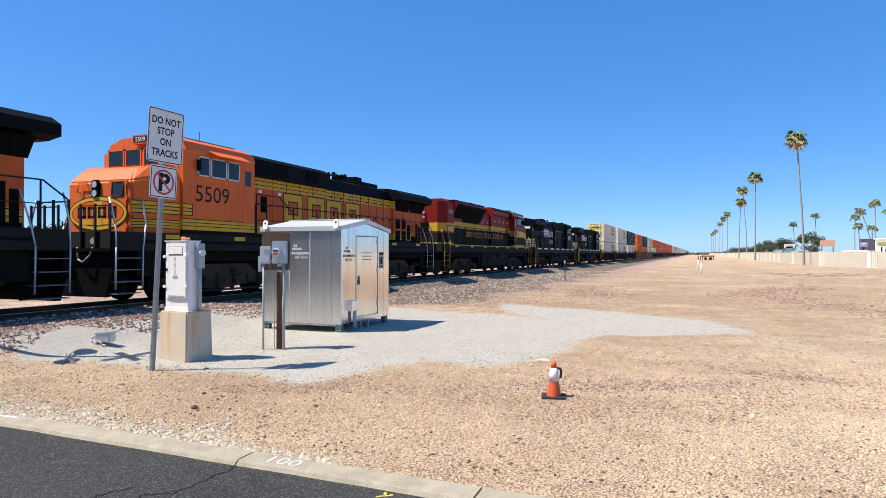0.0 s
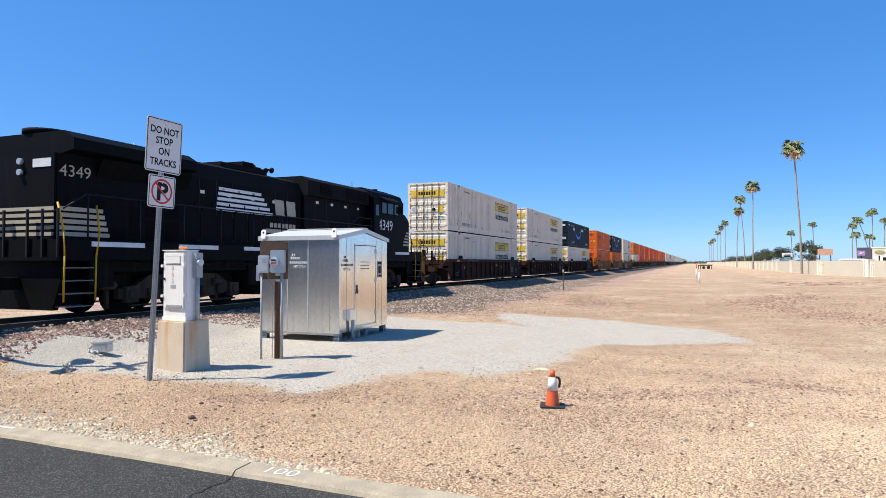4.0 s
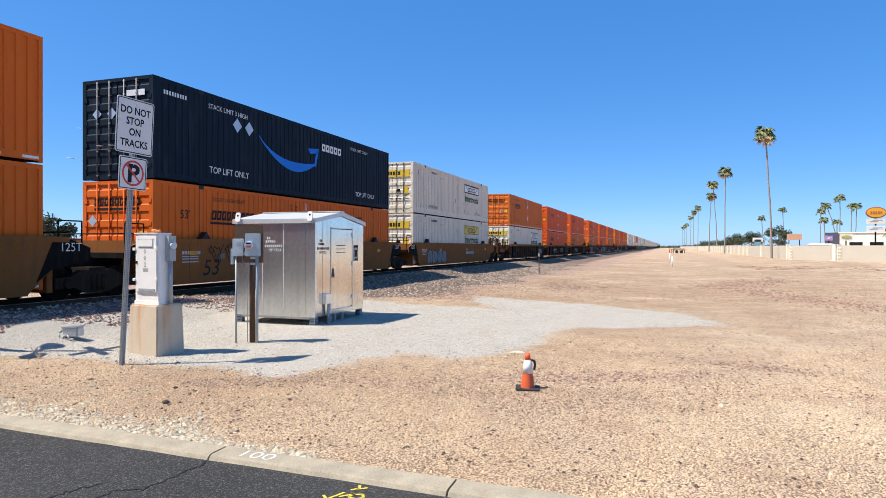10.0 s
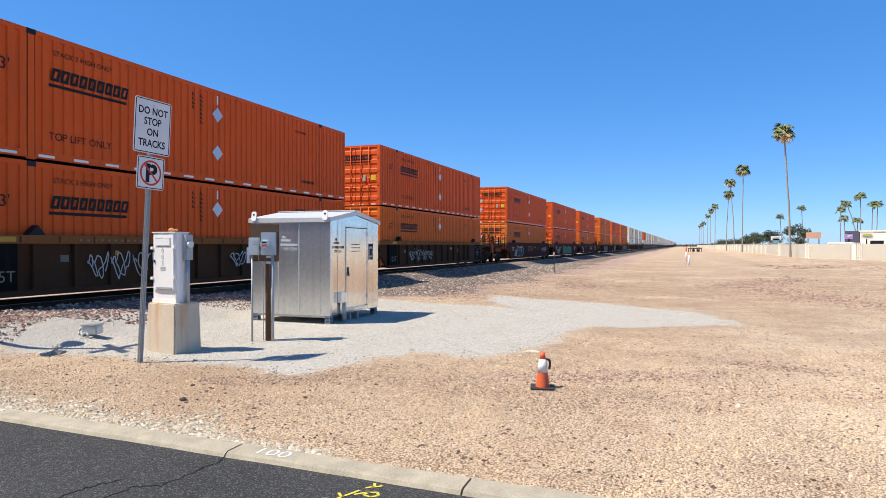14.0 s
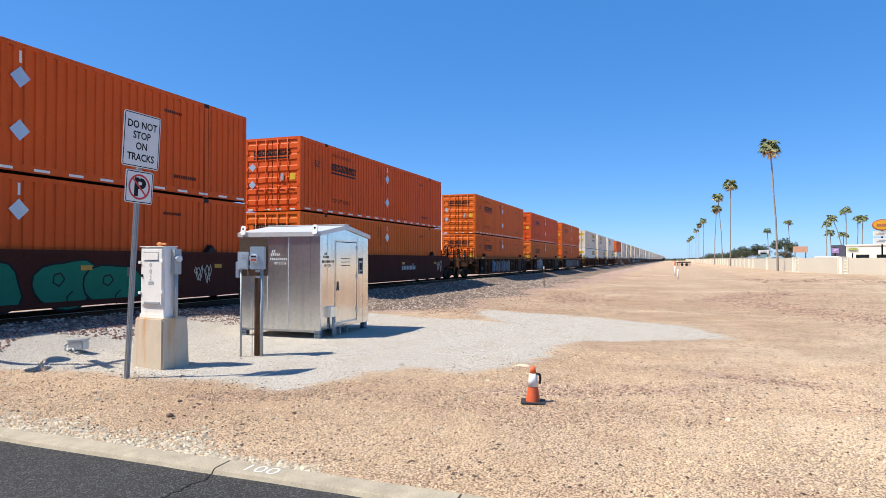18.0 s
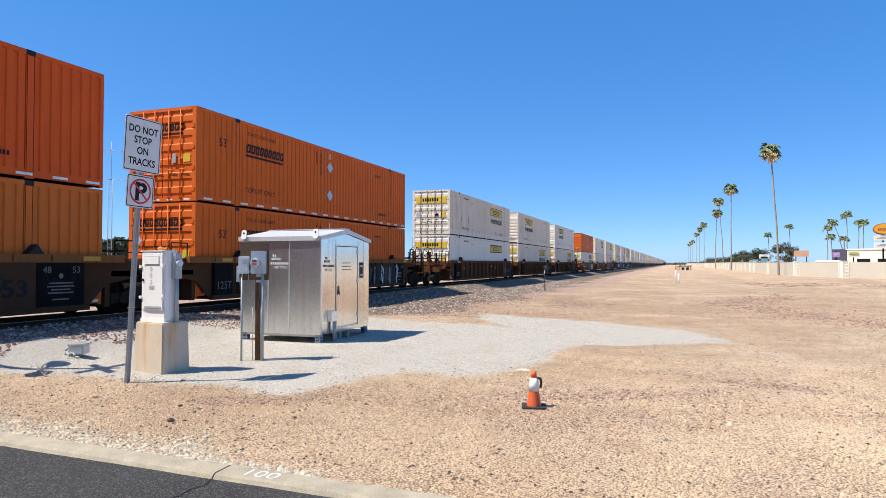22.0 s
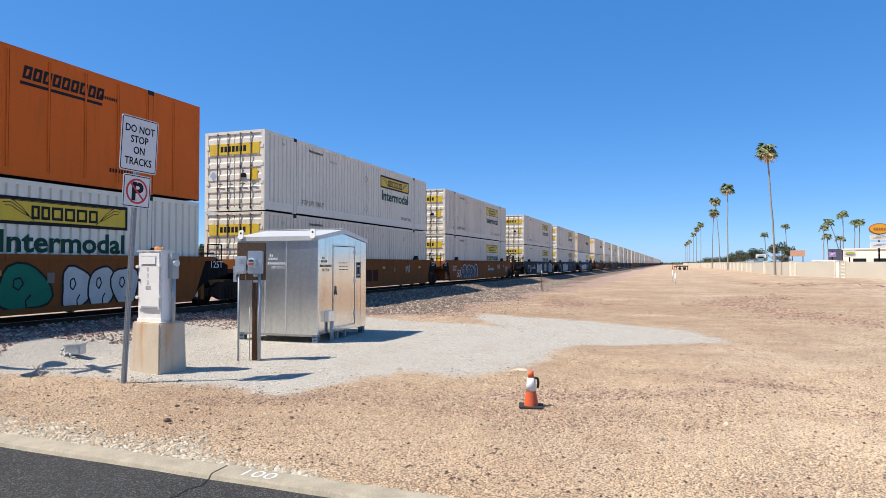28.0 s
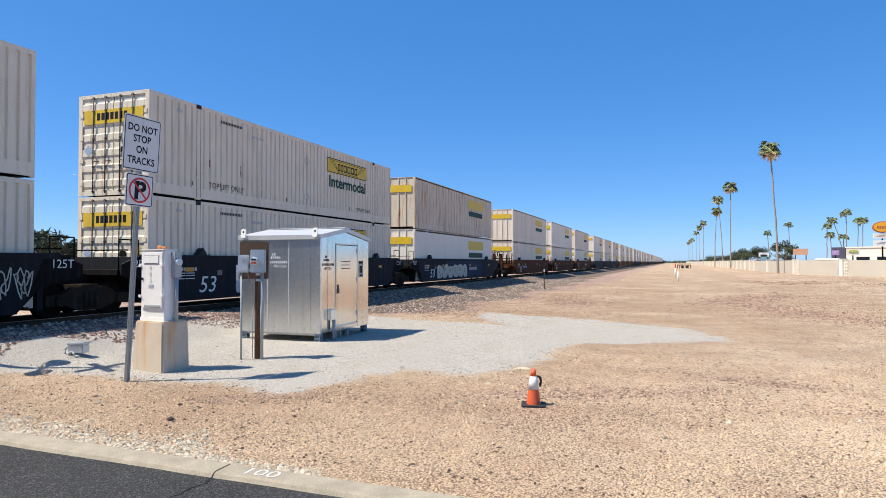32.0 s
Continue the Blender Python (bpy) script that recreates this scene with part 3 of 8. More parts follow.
    pick = np.array(RED_ZONES)[rng.choice(len(RED_ZONES), 9000, p=(0.38, 0.15, 0.06, 0.26, 0.15))]
    q = rng.normal(0, 0.42, (len(pick), 2)) * pick[:, 2:3] * np.array([1, 0.25])
    px = pick[:, 0] + q[:, 0] * np.cos(pick[:, 3]) - q[:, 1] * np.sin(pick[:, 3])
    py = pick[:, 1] + q[:, 0] * np.sin(pick[:, 3]) + q[:, 1] * np.cos(pick[:, 3])
    spot = np.array([(x, y, ground_z(x, y)) for x, y in zip(px, py) if inside_by(x, y, PATCH) < 0 and y > kerb_y(x) + 0.3])
    scatter("reddish_pebbles", red_stone, spot, (0.008 + 0.02 * rng.uniform(0, 1, len(spot)) ** 2) * (0.55 + spot[:, 1] / 16), "patches of reddish-brown stones on the dirt", "pebbles", 12)
    rubble = field(700, 5.5, 15, 53, 60, lambda x, y: noise.noise((x * 0.8, y * 0.5, 3)) > 0.1)
    scatter("bank_rubble", red_stone, rubble, 0.04 + 0.11 * rng.uniform(0, 1, len(rubble)) ** 2, "dark clods of earth along the low bank", "clods", 13)
    edge = field(3600, -9.0, -2.6, 4.2, 5.7, lambda x, y: kerb_y(x) + 0.23 < y < kerb_y(x) + 0.3 + (0.35 + 0.9 * abs(noise.noise((x * 1.3, 0, 3)))) * (1.2 if x < -3.6 else 0.35) * rng.uniform(0.1, 1.0))
    scatter("white_rocks", white_stone, edge, 0.010 + 0.026 * rng.uniform(0, 1, len(edge)) ** 1.7, "whitish river rocks lying along the kerb", "rocks", 6, flat=0.5)


build_stones()

# ---- the train ----
CAR, UNIT = 62.60, 19.53
FIRST_STACK = -151.58
# seconds and the train's way along the track, in metres
RUN = [(0, -256.1), (2, -221.75), (4, -187.35), (6, -152.95), (8, -118.25), (10, -83.86), (12, -49.47), (14, -15.13), (17, 36.4), (19, 70.75),
       (21, 105.05), (23, 138.95), (25, 172.85), (28, 224.04), (30, 258.11), (32, 292.14)]
MOVERS = []          # things and their places on the train


def rides(ob, along, z, turn=0.0):
    MOVERS.append((ob, along, z, turn))
    ob.matrix_basis = pose(TRACK_X, along - RUN[0][1], z, 0, 0, turn)
    return ob


jbh_white = surface("container_white", (0.79, 0.675, 0.525), 0.6, spec=0.25, var=0.06, scale=1.2, fine=25, streak=((0.40, 0.31, 0.22), 0.35), bump=0.06)
jbh_clean = surface("container_clean_white", (0.82, 0.74, 0.60), 0.55, spec=0.25, var=0.04, scale=1.2, fine=25, streak=((0.5, 0.46, 0.4), 0.18), bump=0.05)
rusty = surface("container_rusted", (0.64, 0.54, 0.40), 0.75, var=0.15, scale=1.0, fine=20, streak=((0.40, 0.17, 0.05), 1.0), bump=0.2)
orange_a = surface("container_orange", (0.69, 0.130, 0.011), 0.6, spec=0.2, var=0.07, scale=1.0, fine=25, streak=((0.36, 0.09, 0.01), 0.3), bump=0.06)
orange_b = surface("container_red_orange", (0.70, 0.098, 0.012), 0.6, spec=0.2, var=0.08, scale=1.0, fine=25, streak=((0.32, 0.06, 0.01), 0.3), bump=0.06)
orange_c = surface("container_faded_orange", (0.66, 0.152, 0.021), 0.65, spec=0.2, var=0.08, scale=1.0, fine=25, streak=((0.42, 0.17, 0.06), 0.4), bump=0.06)
rust_paint = surface("rust_run", (0.20, 0.10, 0.05), 0.9, var=0.3, scale=6, bump=0)
door_cream = surface("container_door_cream", (0.76, 0.68, 0.53), 0.65, spec=0.25, var=0.1, scale=1.5, fine=25, streak=((0.36, 0.16, 0.05), 0.75), bump=0.08)
prime_blue = surface("container_navy", (0.006, 0.0145, 0.026), 0.6, spec=0.1, var=0.1, scale=1.0, fine=25, streak=((0.05, 0.06, 0.07), 0.3), bump=0.05)
arrow_blue = surface("bright_blue_vinyl", (0.008, 0.19, 0.66), 0.55, spec=0.15, var=0.05, bump=0)
placard = surface("placard_holder", (0.50, 0.52, 0.55), 0.35, 0.5, var=0.1, bump=0.02)
rod_dark = surface("dark_rusty_rod", (0.045, 0.035, 0.03), 0.7, var=0.3, scale=6)
rod_grey = surface("dull_grey_rod", (0.22, 0.20, 0.19), 0.6, var=0.25, scale=6)
L, W, H = 16.154, 1.295, 2.896


def corrugated(x, y0, y1, z0, z1, pitch, depth, flat):
    """A pressed steel wall whose ribs run upright, its outer face at x."""
    bm = bmesh.new()
    inward = -depth if x > 0 else depth
    k = max(1, round((y1 - y0) / pitch))
    p = (y1 - y0) / k
    pts = []
    for i in range(k):
        a = y0 + i * p
        pts += [(a, 0), (a + p * flat, 0), (a + p * (flat + 0.08), 1), (a + p * 0.92, 1)]
    pts.append((y1, 0))
    lo = [bm.verts.new((x + inward * d, y, z0)) for y, d in pts]
    hi = [bm.verts.new((x + inward * d, y, z1)) for y, d in pts]
    for a, b, c, d in zip(lo, lo[1:], hi[1:], hi):
        bm.faces.new((a, b, c, d))
    return bm


def ribbed(bm, x0, x1, front, back, z0, z1, ribs, proud):
    """An upright wall with level ribs pressed into its front, in one piece. ribs: (foot, head) pairs."""
    pts = [(front, z0)]
    for a, b in ribs:
        pts += [(front, a), (front - proud, a + 0.035), (front - proud, b - 0.035), (front, b)]
    prism(bm, pts + [(front, z1), (back, z1), (back, z0)], "x", x0, x1)


def diamond(bm, y, z, r, x=W + 0.004):
    bm.faces.new([bm.verts.new(p) for p in ((x, y - r, z), (x, y, z - r), (x, y + r, z), (x, y, z + r))])


def slanted(bm, y0, y1, z0, z1, lean, x=W + 0.005):
    bm.faces.new([bm.verts.new(p) for p in ((x, y0, z0), (x, y1, z0), (x, y1 + lean, z1), (x, y0 + lean, z1))])


def slanted_front(bm, x0, x1, z0, z1, lean, y):
    bm.faces.new([bm.verts.new(p) for p in ((x0, y, z0), (x1, y, z0), (x1 + lean, y, z1), (x0 + lean, y, z1))])


def strip(bm, pts, w, x):
    """A thin painted line through (y, z) points."""
    for (a, b), (c, d) in zip(pts, pts[1:]):
        k = math.hypot(c - a, d - b) or 1
        u, v = -(d - b) / k * w / 2, (c - a) / k * w / 2
        bm.faces.new([bm.verts.new((x, y, z)) for y, z in ((a - u, b - v), (c - u, d - v), (c + u, d + v), (a + u, b + v))])


def ring_mark(bm, y0, y1, z0, z1, w, x, lean=0.0):
    """A plain upright frame of paint, as wide as one letter of a name."""
    h = z1 - z0
    pts = [((y0, z0), (y0 + w, z0 + w)), ((y1, z0), (y1 - w, z0 + w)), ((y1 + lean, z1), (y1 + lean - w, z1 - w)), ((y0 + lean, z1), (y0 + lean + w, z1 - w))]
    for i in range(4):
        (a, b), (c, d) = pts[i], pts[(i + 1) % 4]
        bm.faces.new([bm.verts.new((x, *q)) for q in (a, c, d, b)])


def word_blocks(y0, y1, z0, z1, k, lean=0.0, x=W + 0.005, fill=0.78):
    bm = bmesh.new()
    p = (y1 - y0) / k
    for i in range(k):
        slanted(bm, y0 + i * p, y0 + i * p + p * fill, z0, z1, lean, x)
    return bm


def carrier_panel(box_, y0, y1, z0, z1, bordered):
    """The yellow name board on a side, with its black name drawn as blocks and the scroll lines beside it."""
    bm = bmesh.new()
    box(bm, W - 0.005, W + 0.003, y0, y1, z0, z1)
    panel = part("name_panel", bm, yellow_paint if bordered != "plain" else white_paint, box_, "yellow painted name panel with black border" if bordered != "plain" else "white name panel with black border")
    x = W + 0.0045
    bm = bmesh.new()
    w = 0.075 if bordered else 0.035
    e = w / 2
    strip(bm, [(y0 + e, z0 + e), (y1 - e, z0 + e)], w, x)
    strip(bm, [(y0 + e, z1 - e), (y1 - e, z1 - e)], w, x)
    strip(bm, [(y0 + e, z0), (y0 + e, z1)], w, x)
    strip(bm, [(y1 - e, z0), (y1 - e, z1)], w, x)
    part("border", bm, black_ink, panel)
    d, h = y1 - y0, z1 - z0
    # the name as seven upright blocks of differing widths
    q = y0 + 0.25 * d
    for w_ in (0.06, 0.065, 0.085, 0.08, 0.085, 0.075):
        bm = bmesh.new()
        ring_mark(bm, q, q + w_ * d * 0.95, z0 + 0.22 * h, z0 + 0.72 * h, 0.062, x)
        part("name_mark", bm, black_ink, panel, "black name block")
        q += w_ * d * 1.12
    bm = bmesh.new()
    for s, o in ((1, y0), (-1, y1)):
        for q in range(3):
            strip(bm, [(o + s * (0.05 + 0.015 * q) * d, z0 + (0.86 - 0.1 * q) * h), (o + s * 0.12 * d, z0 + (0.9 - 0.12 * q) * h), (o + s * 0.19 * d, z0 + (0.62 - 0.1 * q) * h), (o + s * 0.24 * d, z0 + 0.3 * h), (o + s * 0.27 * d, z0 + 0.16 * h)], 0.018, x)
    strip(bm, [(y0 + 0.12 * d, z0 + 0.86 * h), (y1 - 0.12 * d, z0 + 0.86 * h)], 0.018, x)
    strip(bm, [(y0 + 0.24 * d, z0 + 0.12 * h), (y1 - 0.24 * d, z0 + 0.12 * h)], 0.018, x)
    part("scroll", bm, black_ink, panel)


def small_print(c, y, z, k, h, ink):
    tagged(part("small_print", word_blocks(y, y + k * h * 0.72, z, z + h * 0.8, k, 0.0, fill=0.6), ink, c), kind="stuff")


def container(kind, end, label, detail=2):
    """A 53-foot box. Its front end stands at y = 0, the floor at z = 0."""
    orange = kind in ("orange", "red_orange", "faded_orange")
    paint = {"white": jbh_white, "smooth": jbh_clean, "clean": jbh_clean, "orange": orange_a, "red_orange": orange_b, "faded_orange": orange_c, "bare": jbh_white, "worn": jbh_white, "navy": prime_blue, "rusty": rusty}[kind]
    c = thing("freight_container", label, "container", "containers on the train")
    foot = 0.34 if kind in ("white", "bare", "worn", "clean", "rusty", "smooth") else 0.2
    for s in (-1, 1):
        x = s * (W - 0.004)
        if kind == "smooth":
            bm = bmesh.new()
            box(bm, min(x, x - s * 0.03), max(x, x - s * 0.03), 0.0, L, foot, H - 0.12)
        elif detail == 2:
            if orange and end == "nose":
                bm = corrugated(x, 0.1, L - 0.1, foot, H - 0.1, 1.0, 0.022, 0.9)
            else:
                bm = corrugated(x, 0.1, L - 0.1, foot, H - 0.1, 0.27, {"red_orange": 0.034, "orange": 0.03, "faded_orange": 0.036, "navy": 0.022}.get(kind, 0.055), 0.66 if not orange else 0.55)
        else:
            bm = corrugated(x, 0.1, L - 0.1, foot, H - 0.1, 0.57, 0.035, 0.6)
        part("side_wall", bm, paint, c)
        if orange and end == "nose" and s > 0:
            for i in range(1, 16):
                q = 0.1 + i * (L - 0.2) / 16
                boxes("panel_rib", [(W - 0.02, W + 0.006, q - 0.022, q + 0.022, foot, H - 0.1)], paint, c)
                boxes("panel_joint", [(W - 0.02, W + 0.001, q + 0.023, q + 0.035, foot, H - 0.1)], dark_iron, c, "dark panel joint")
    if detail == 1:
        rows = [(-W, W, 0, L, H - 0.03, H), (-W + 0.1, W - 0.1, L - 0.06, L - 0.02, 0.1, H - 0.03)]
        for s in (-1, 1):
            for x0, x1, y0, y1, z0, z1 in ((W - 0.11, W, 0.1, L - 0.1, 0.0, foot), (W - 0.14, W, 0.0, 0.1, 0.0, H - 0.032), (W - 0.14, W, L - 0.1, L, 0.0, H - 0.032), (W - 0.06, W + 0.002, 1.91, 2.05, 0.1, H - 0.033), (W - 0.06, W + 0.002, L - 2.05, L - 1.91, 0.1, H - 0.033)):
                rows.append((*sorted((s * x0, s * x1)), y0, y1, z0, z1))
        boxes("steel_frame", rows, paint, c)
        bm = bmesh.new()
        box(bm, -W + 0.14, W - 0.14, 0.03, 0.07, 0.1, H - 0.04)
        for x in (-0.72, -0.27, 0.27, 0.72):
            box(bm, x - 0.02, x + 0.02, -0.01, 0.03, 0.1, H - 0.05)
        part("door", bm, paint, c, "cargo doors with upright rods")
        if not orange:
            boxes("name_panel", [(-1.08, 1.08, -0.014, 0.005, 2.05, 2.45)], yellow_paint, c)
            boxes("name_panel", [(W - 0.005, W + 0.003, 10.0, 13.7, 1.9, 2.52)], yellow_paint, c, "yellow painted name panel")
            boxes("word_bar", [(W - 0.005, W + 0.003, 10.1, 13.5, 1.35, 1.7)], green_ink, c)
        return c
    boxes("roof", [(-W, W, 0, L, H - 0.03, H)], paint, c)
    boxes("rear_wall", [(-W + 0.1, W - 0.1, L - 0.06, L - 0.02, 0.1, H - 0.03)], paint, c)
    boxes("floor", [(-W + 0.05, W - 0.05, 0.05, L - 0.05, 0.02, 0.14)], dark_iron, c)
    for s in (-1, 1):
        a, b = sorted((s * W, s * (W - 0.11)))
        boxes("top_rail", [(a, b, 0.1, L - 0.1, H - 0.11, H - 0.032)], paint, c)
        boxes("bottom_rail", [(a, b, 0.1, L - 0.1, 0.035, foot)], paint, c)
    for s in (-1, 1):
        for y in (0.0, L - 0.1):
            a, b = sorted((s * W, s * (W - 0.14)))
            boxes("corner_post", [(a, b, y, y + 0.1, 0.0, H - 0.032)], paint, c)
    for s in (-1, 1):
        for y in (1.98, L - 1.98):
            a, b = sorted((s * (W + 0.002), s * (W - 0.06)))
            if s < 0:
                continue
            p = boxes("lift_post", [(a, b, y - 0.105, y + 0.105, 0.0, H - 0.033)], paint, c)
            for q in (y - 0.085, y + 0.085):
                boxes("post_joint", [(b - 0.002, b + 0.002, q - 0.007, q + 0.007, 0.05, H - 0.125)], dark_iron, p, "dark joint beside the post")
            if detail == 2:
                boxes("corner_casting", [(min(a, b) - (0.002 if s < 0 else 0), max(a, b) + (0.004 if s > 0 else 0), y - 0.11, y + 0.11, H - 0.12, H + 0.002)], black_steel, p, "dark steel lifting casting")
    if end == "nose":
        bm = bmesh.new()
        ribbed(bm, -W + 0.1, W - 0.1, 0.03, 0.07, 0.1, H - 0.03, [(0.42 + i * 0.29, 0.65 + i * 0.29) for i in range(7)], 0.042)
        part("nose_wall", bm, paint, c, "nose wall with horizontal ribs")
        if detail == 2:
            boxes("name_panel", [(-0.75, 0.3, -0.016, -0.005, 2.46, 2.64)], yellow_paint, c, "small yellow name panel")
            lettering("lettering", "Intermodal", 0.085, green_ink, c, (-0.62, -0.017, 2.31), FRONT, stretch=1.2)
            boxes("vent", [(0.55, 0.75, -0.02, 0.03, 0.38, 0.62)], grey_enamel, c)
    else:
        door_paint = door_cream if kind in ("white", "bare", "worn", "rusty") else paint
        rod = door_paint if orange else rod_dark if kind in ("white", "bare", "worn", "clean", "smooth", "rusty") else rod_grey
        for s in (-1, 1):
            a, b = sorted((s * 0.02, s * (W - 0.14)))
            bm = bmesh.new()
            ribbed(bm, a, b, 0.03, 0.07, 0.14, H - 0.1, [(0.22 + i * 0.44, 0.46 + i * 0.44) for i in range(6)], 0.024)
            door = part("door", bm, door_paint, c, "cargo door half with pressed panels")
            if detail == 2:
                for x in (0.27, 0.72):
                    bm = bmesh.new()
                    cyl(bm, (s * x, -0.02, 0.06), (s * x, -0.02, H - 0.06), 0.017, seg=8)
                    for z in (0.1, 0.8, 1.6, 2.4, H - 0.12):
                        box(bm, s * x - 0.035, s * x + 0.035, -0.03, 0.03, z, z + 0.04)
                    part("lock_rod", bm, rod, door, "vertical locking rod")
                    bm = bmesh.new()
                    cyl(bm, (s * x, -0.04, 0.98), (s * x + 0.24, -0.045, 0.96), 0.016, seg=6)
                    part("door_handle", bm, rod, door)
                tagged(boxes("hinge_row", [(s * (W - 0.12) - 0.06, s * (W - 0.12) + 0.06, -0.012, 0.03, z, z + 0.12) for z in (0.3, 0.95, 1.6, 2.25)], door_paint, door), kind="stuff")
        boxes("door_sill", [(-W + 0.1, W - 0.1, 0.0, 0.08, 0.0, 0.13)], door_paint, c)
        boxes("door_header", [(-W + 0.1, W - 0.1, 0.0, 0.08, H - 0.1, H - 0.032)], door_paint, c)
        if detail == 2:
            for x, z in ((-0.92, 1.75), (-0.92, 1.05)) if orange else ((-0.92, 1.3),) if kind != "navy" else ((-0.75, 1.9), (-0.2, 1.9)):
                bm = bmesh.new()
                bm.faces.new([bm.verts.new(p) for p in ((x - 0.17, 0.002, z), (x, 0.002, z - 0.17), (x + 0.17, 0.002, z), (x, 0.002, z + 0.17))])
                part("placard", bm, placard, c, "bare metal placard diamond")
            if kind == "navy":
                boxes("number_plate", [(0.35, 1.0, -0.004, 0.005, 2.35, 2.52), (0.65, 1.05, -0.004, 0.005, 0.8, 1.05), (0.3, 0.5, -0.004, 0.005, 1.45, 1.75)], white_ink, c)
            elif orange:
                bm = bmesh.new()
                p = 1.7 / 9
                for i in range(9):
                    q, f = -0.85 + i * p, p * 0.84
                    for x0, x1, z0, z1 in ((q, q + 0.05, 2.18, 2.40), (q + f - 0.05, q + f, 2.18, 2.40), (q, q + f, 2.18, 2.235), (q, q + f, 2.345, 2.40)):
                        slanted_front(bm, x0, x1, z0, z1, 0.015, -0.0005)
                slanted_front(bm, -0.85, 0.8, 2.06, 2.12, 0.0, -0.0005)
                part("name_mark", bm, black_ink, c, "black carrier name bar")
                boxes("sticker", [(0.82, 1.08, -0.004, 0.004, 1.2, 1.45)], yellow_paint, c)
                boxes("document_box", [(0.42, 0.55, -0.03, 0.004, 1.18, 1.46)], grey_enamel, c)
                for x in (-1.1, -0.3, 0.2, 0.85):
                    boxes("reflector", [(x, x + 0.22, -0.004, 0.003, 0.03, 0.08)], reflector, c)
            else:
                boxes("name_panel", [(-1.08, 1.08, -0.004, 0.005, 2.05, 2.45)], yellow_paint, c, "yellow name panel across both doors")
                bm = bmesh.new()
                p = 1.15 / 7
                for i in range(7):
                    slanted_front(bm, -0.6 + i * p, -0.6 + i * p + p * 0.75, 2.15, 2.36, 0.0, -0.0055)
                part("name_mark", bm, black_ink, c)
                boxes("sticker", [(0.68, 1.0, -0.004, 0.005, 1.1, 1.5)], yellow_paint, c)
                boxes("document_box", [(0.3, 0.5, -0.02, 0.005, 1.2, 1.35)], dark_iron, c)
    # what is painted on the near side
    flip = end == "nose"
    far_y = (lambda y: L - y) if flip else (lambda y: y)
    if kind in ("white", "bare", "worn", "clean", "smooth", "rusty"):
        a, b = (2.85, 6.5) if flip else (9.75, 13.4)
        if kind == "bare":
            pass
        elif kind != "rusty" and detail == 2:
            carrier_panel(c, a, b, 1.9, 2.52, "plain" if kind == "worn" else kind in ("smooth", "clean"))
        else:
            boxes("name_panel", [(W - 0.005, W + 0.003, a, b, 1.9, 2.52)], yellow_paint, c, "yellow painted name panel")
        if kind not in ("smooth", "bare") and detail == 2:
            lettering("lettering", "Intermodal", 0.46, green_ink, c, (W + 0.005, a + 0.12, 1.30), stretch=3.4 / max(0.1, width_of(letters("Intermodal", 0.46, 1.0, 0.0, 0.018))), bold=0.018, label="dark green word on the side")
        if detail == 2:
            if kind in ("white", "worn", "bare"):
                rnd = random.Random(len(label))
                runs = []
                for _ in range(12):
                    y, h = rnd.uniform(0.5, L - 0.5), rnd.uniform(0.08, 0.3)
                    z = rnd.choice((0.34, 0.4, 2.2, 0.9)) + rnd.uniform(0, 0.2)
                    runs.append((W - 0.01, W + 0.001, y, y + rnd.uniform(0.015, 0.05), z, z + h))
                tagged(boxes("rust_runs", runs, rust_paint, c, "small rust runs"), kind="stuff")
            small_print(c, 3.0 if not flip else 12.2, 2.55, 14, 0.11, grey_ink if kind == "rusty" else black_ink)
            small_print(c, 4.6 if not flip else 10.2, 2.36, 9, 0.11, grey_ink)
            small_print(c, 1.05, 2.5, 3, 0.12, grey_ink)
            lettering("lettering", "TOP LIFT ONLY", 0.17, black_ink, c, (W + 0.005, 2.45 if not flip else 2.3, 0.42))
            lettering("lettering", "TOP LIFT ONLY", 0.15, black_ink, c, (W + 0.005, 12.3, 0.42))
            for y, z in ((8.15, 2.1), (8.15, 0.68)):
                bm = bmesh.new()
                strip(bm, [(y - 0.2, z), (y, z - 0.2), (y + 0.2, z), (y, z + 0.2), (y - 0.2, z)], 0.03, W + 0.004)
                strip(bm, [(y + 0.02, z - 0.1), (y + 0.1, z), (y + 0.02, z + 0.1)], 0.02, W + 0.004)
                part("placard", bm, grey_ink if kind != "rusty" else rusty, c, "dull folding placard frame")
    elif orange and detail == 2:
        a, z = (10.4, 2.24) if flip else (2.45, 1.86)
        for i in range(9):
            bm = bmesh.new()
            ring_mark(bm, a + i * 0.245, a + i * 0.245 + 0.205, z, z + 0.30, 0.068, W + 0.005, 0.05)
            part("name_mark", bm, black_ink, c, "black name block")
        bm = bmesh.new()
        slanted(bm, a - 0.05, a + 2.15, z - 0.14, z - 0.07, 0.0)
        part("name_bar", bm, black_ink, c, "black bar under the name")
        for z in (2.13, 0.95):
            bm = bmesh.new()
            diamond(bm, 8.1, z, 0.24)
            part("placard", bm, placard, c, "bare metal placard diamond")
        boxes("reflector", [(W - 0.01, W + 0.003, 8.07, 8.13, 2.45, 2.72)], reflector, c)
        if end != "nose":
            tagged(boxes("reflector_tape", [(W - 0.01, W + 0.004, 0.35 + i * 0.9, 0.75 + i * 0.9, 0.07, 0.13) for i in range(18)], reflector, c), "white reflective dashes along the rail", kind="stuff")
        lettering("lettering", "53'", 0.26, black_ink, c, (W + 0.005, 1.05, 1.85))
        lettering("lettering", "TOP LIFT ONLY", 0.17, black_ink, c, (W + 0.005, 2.4, 0.5))
        lettering("lettering", "STACK 2 HIGH ONLY", 0.12, black_ink, c, (W + 0.005, 2.5, 2.45))
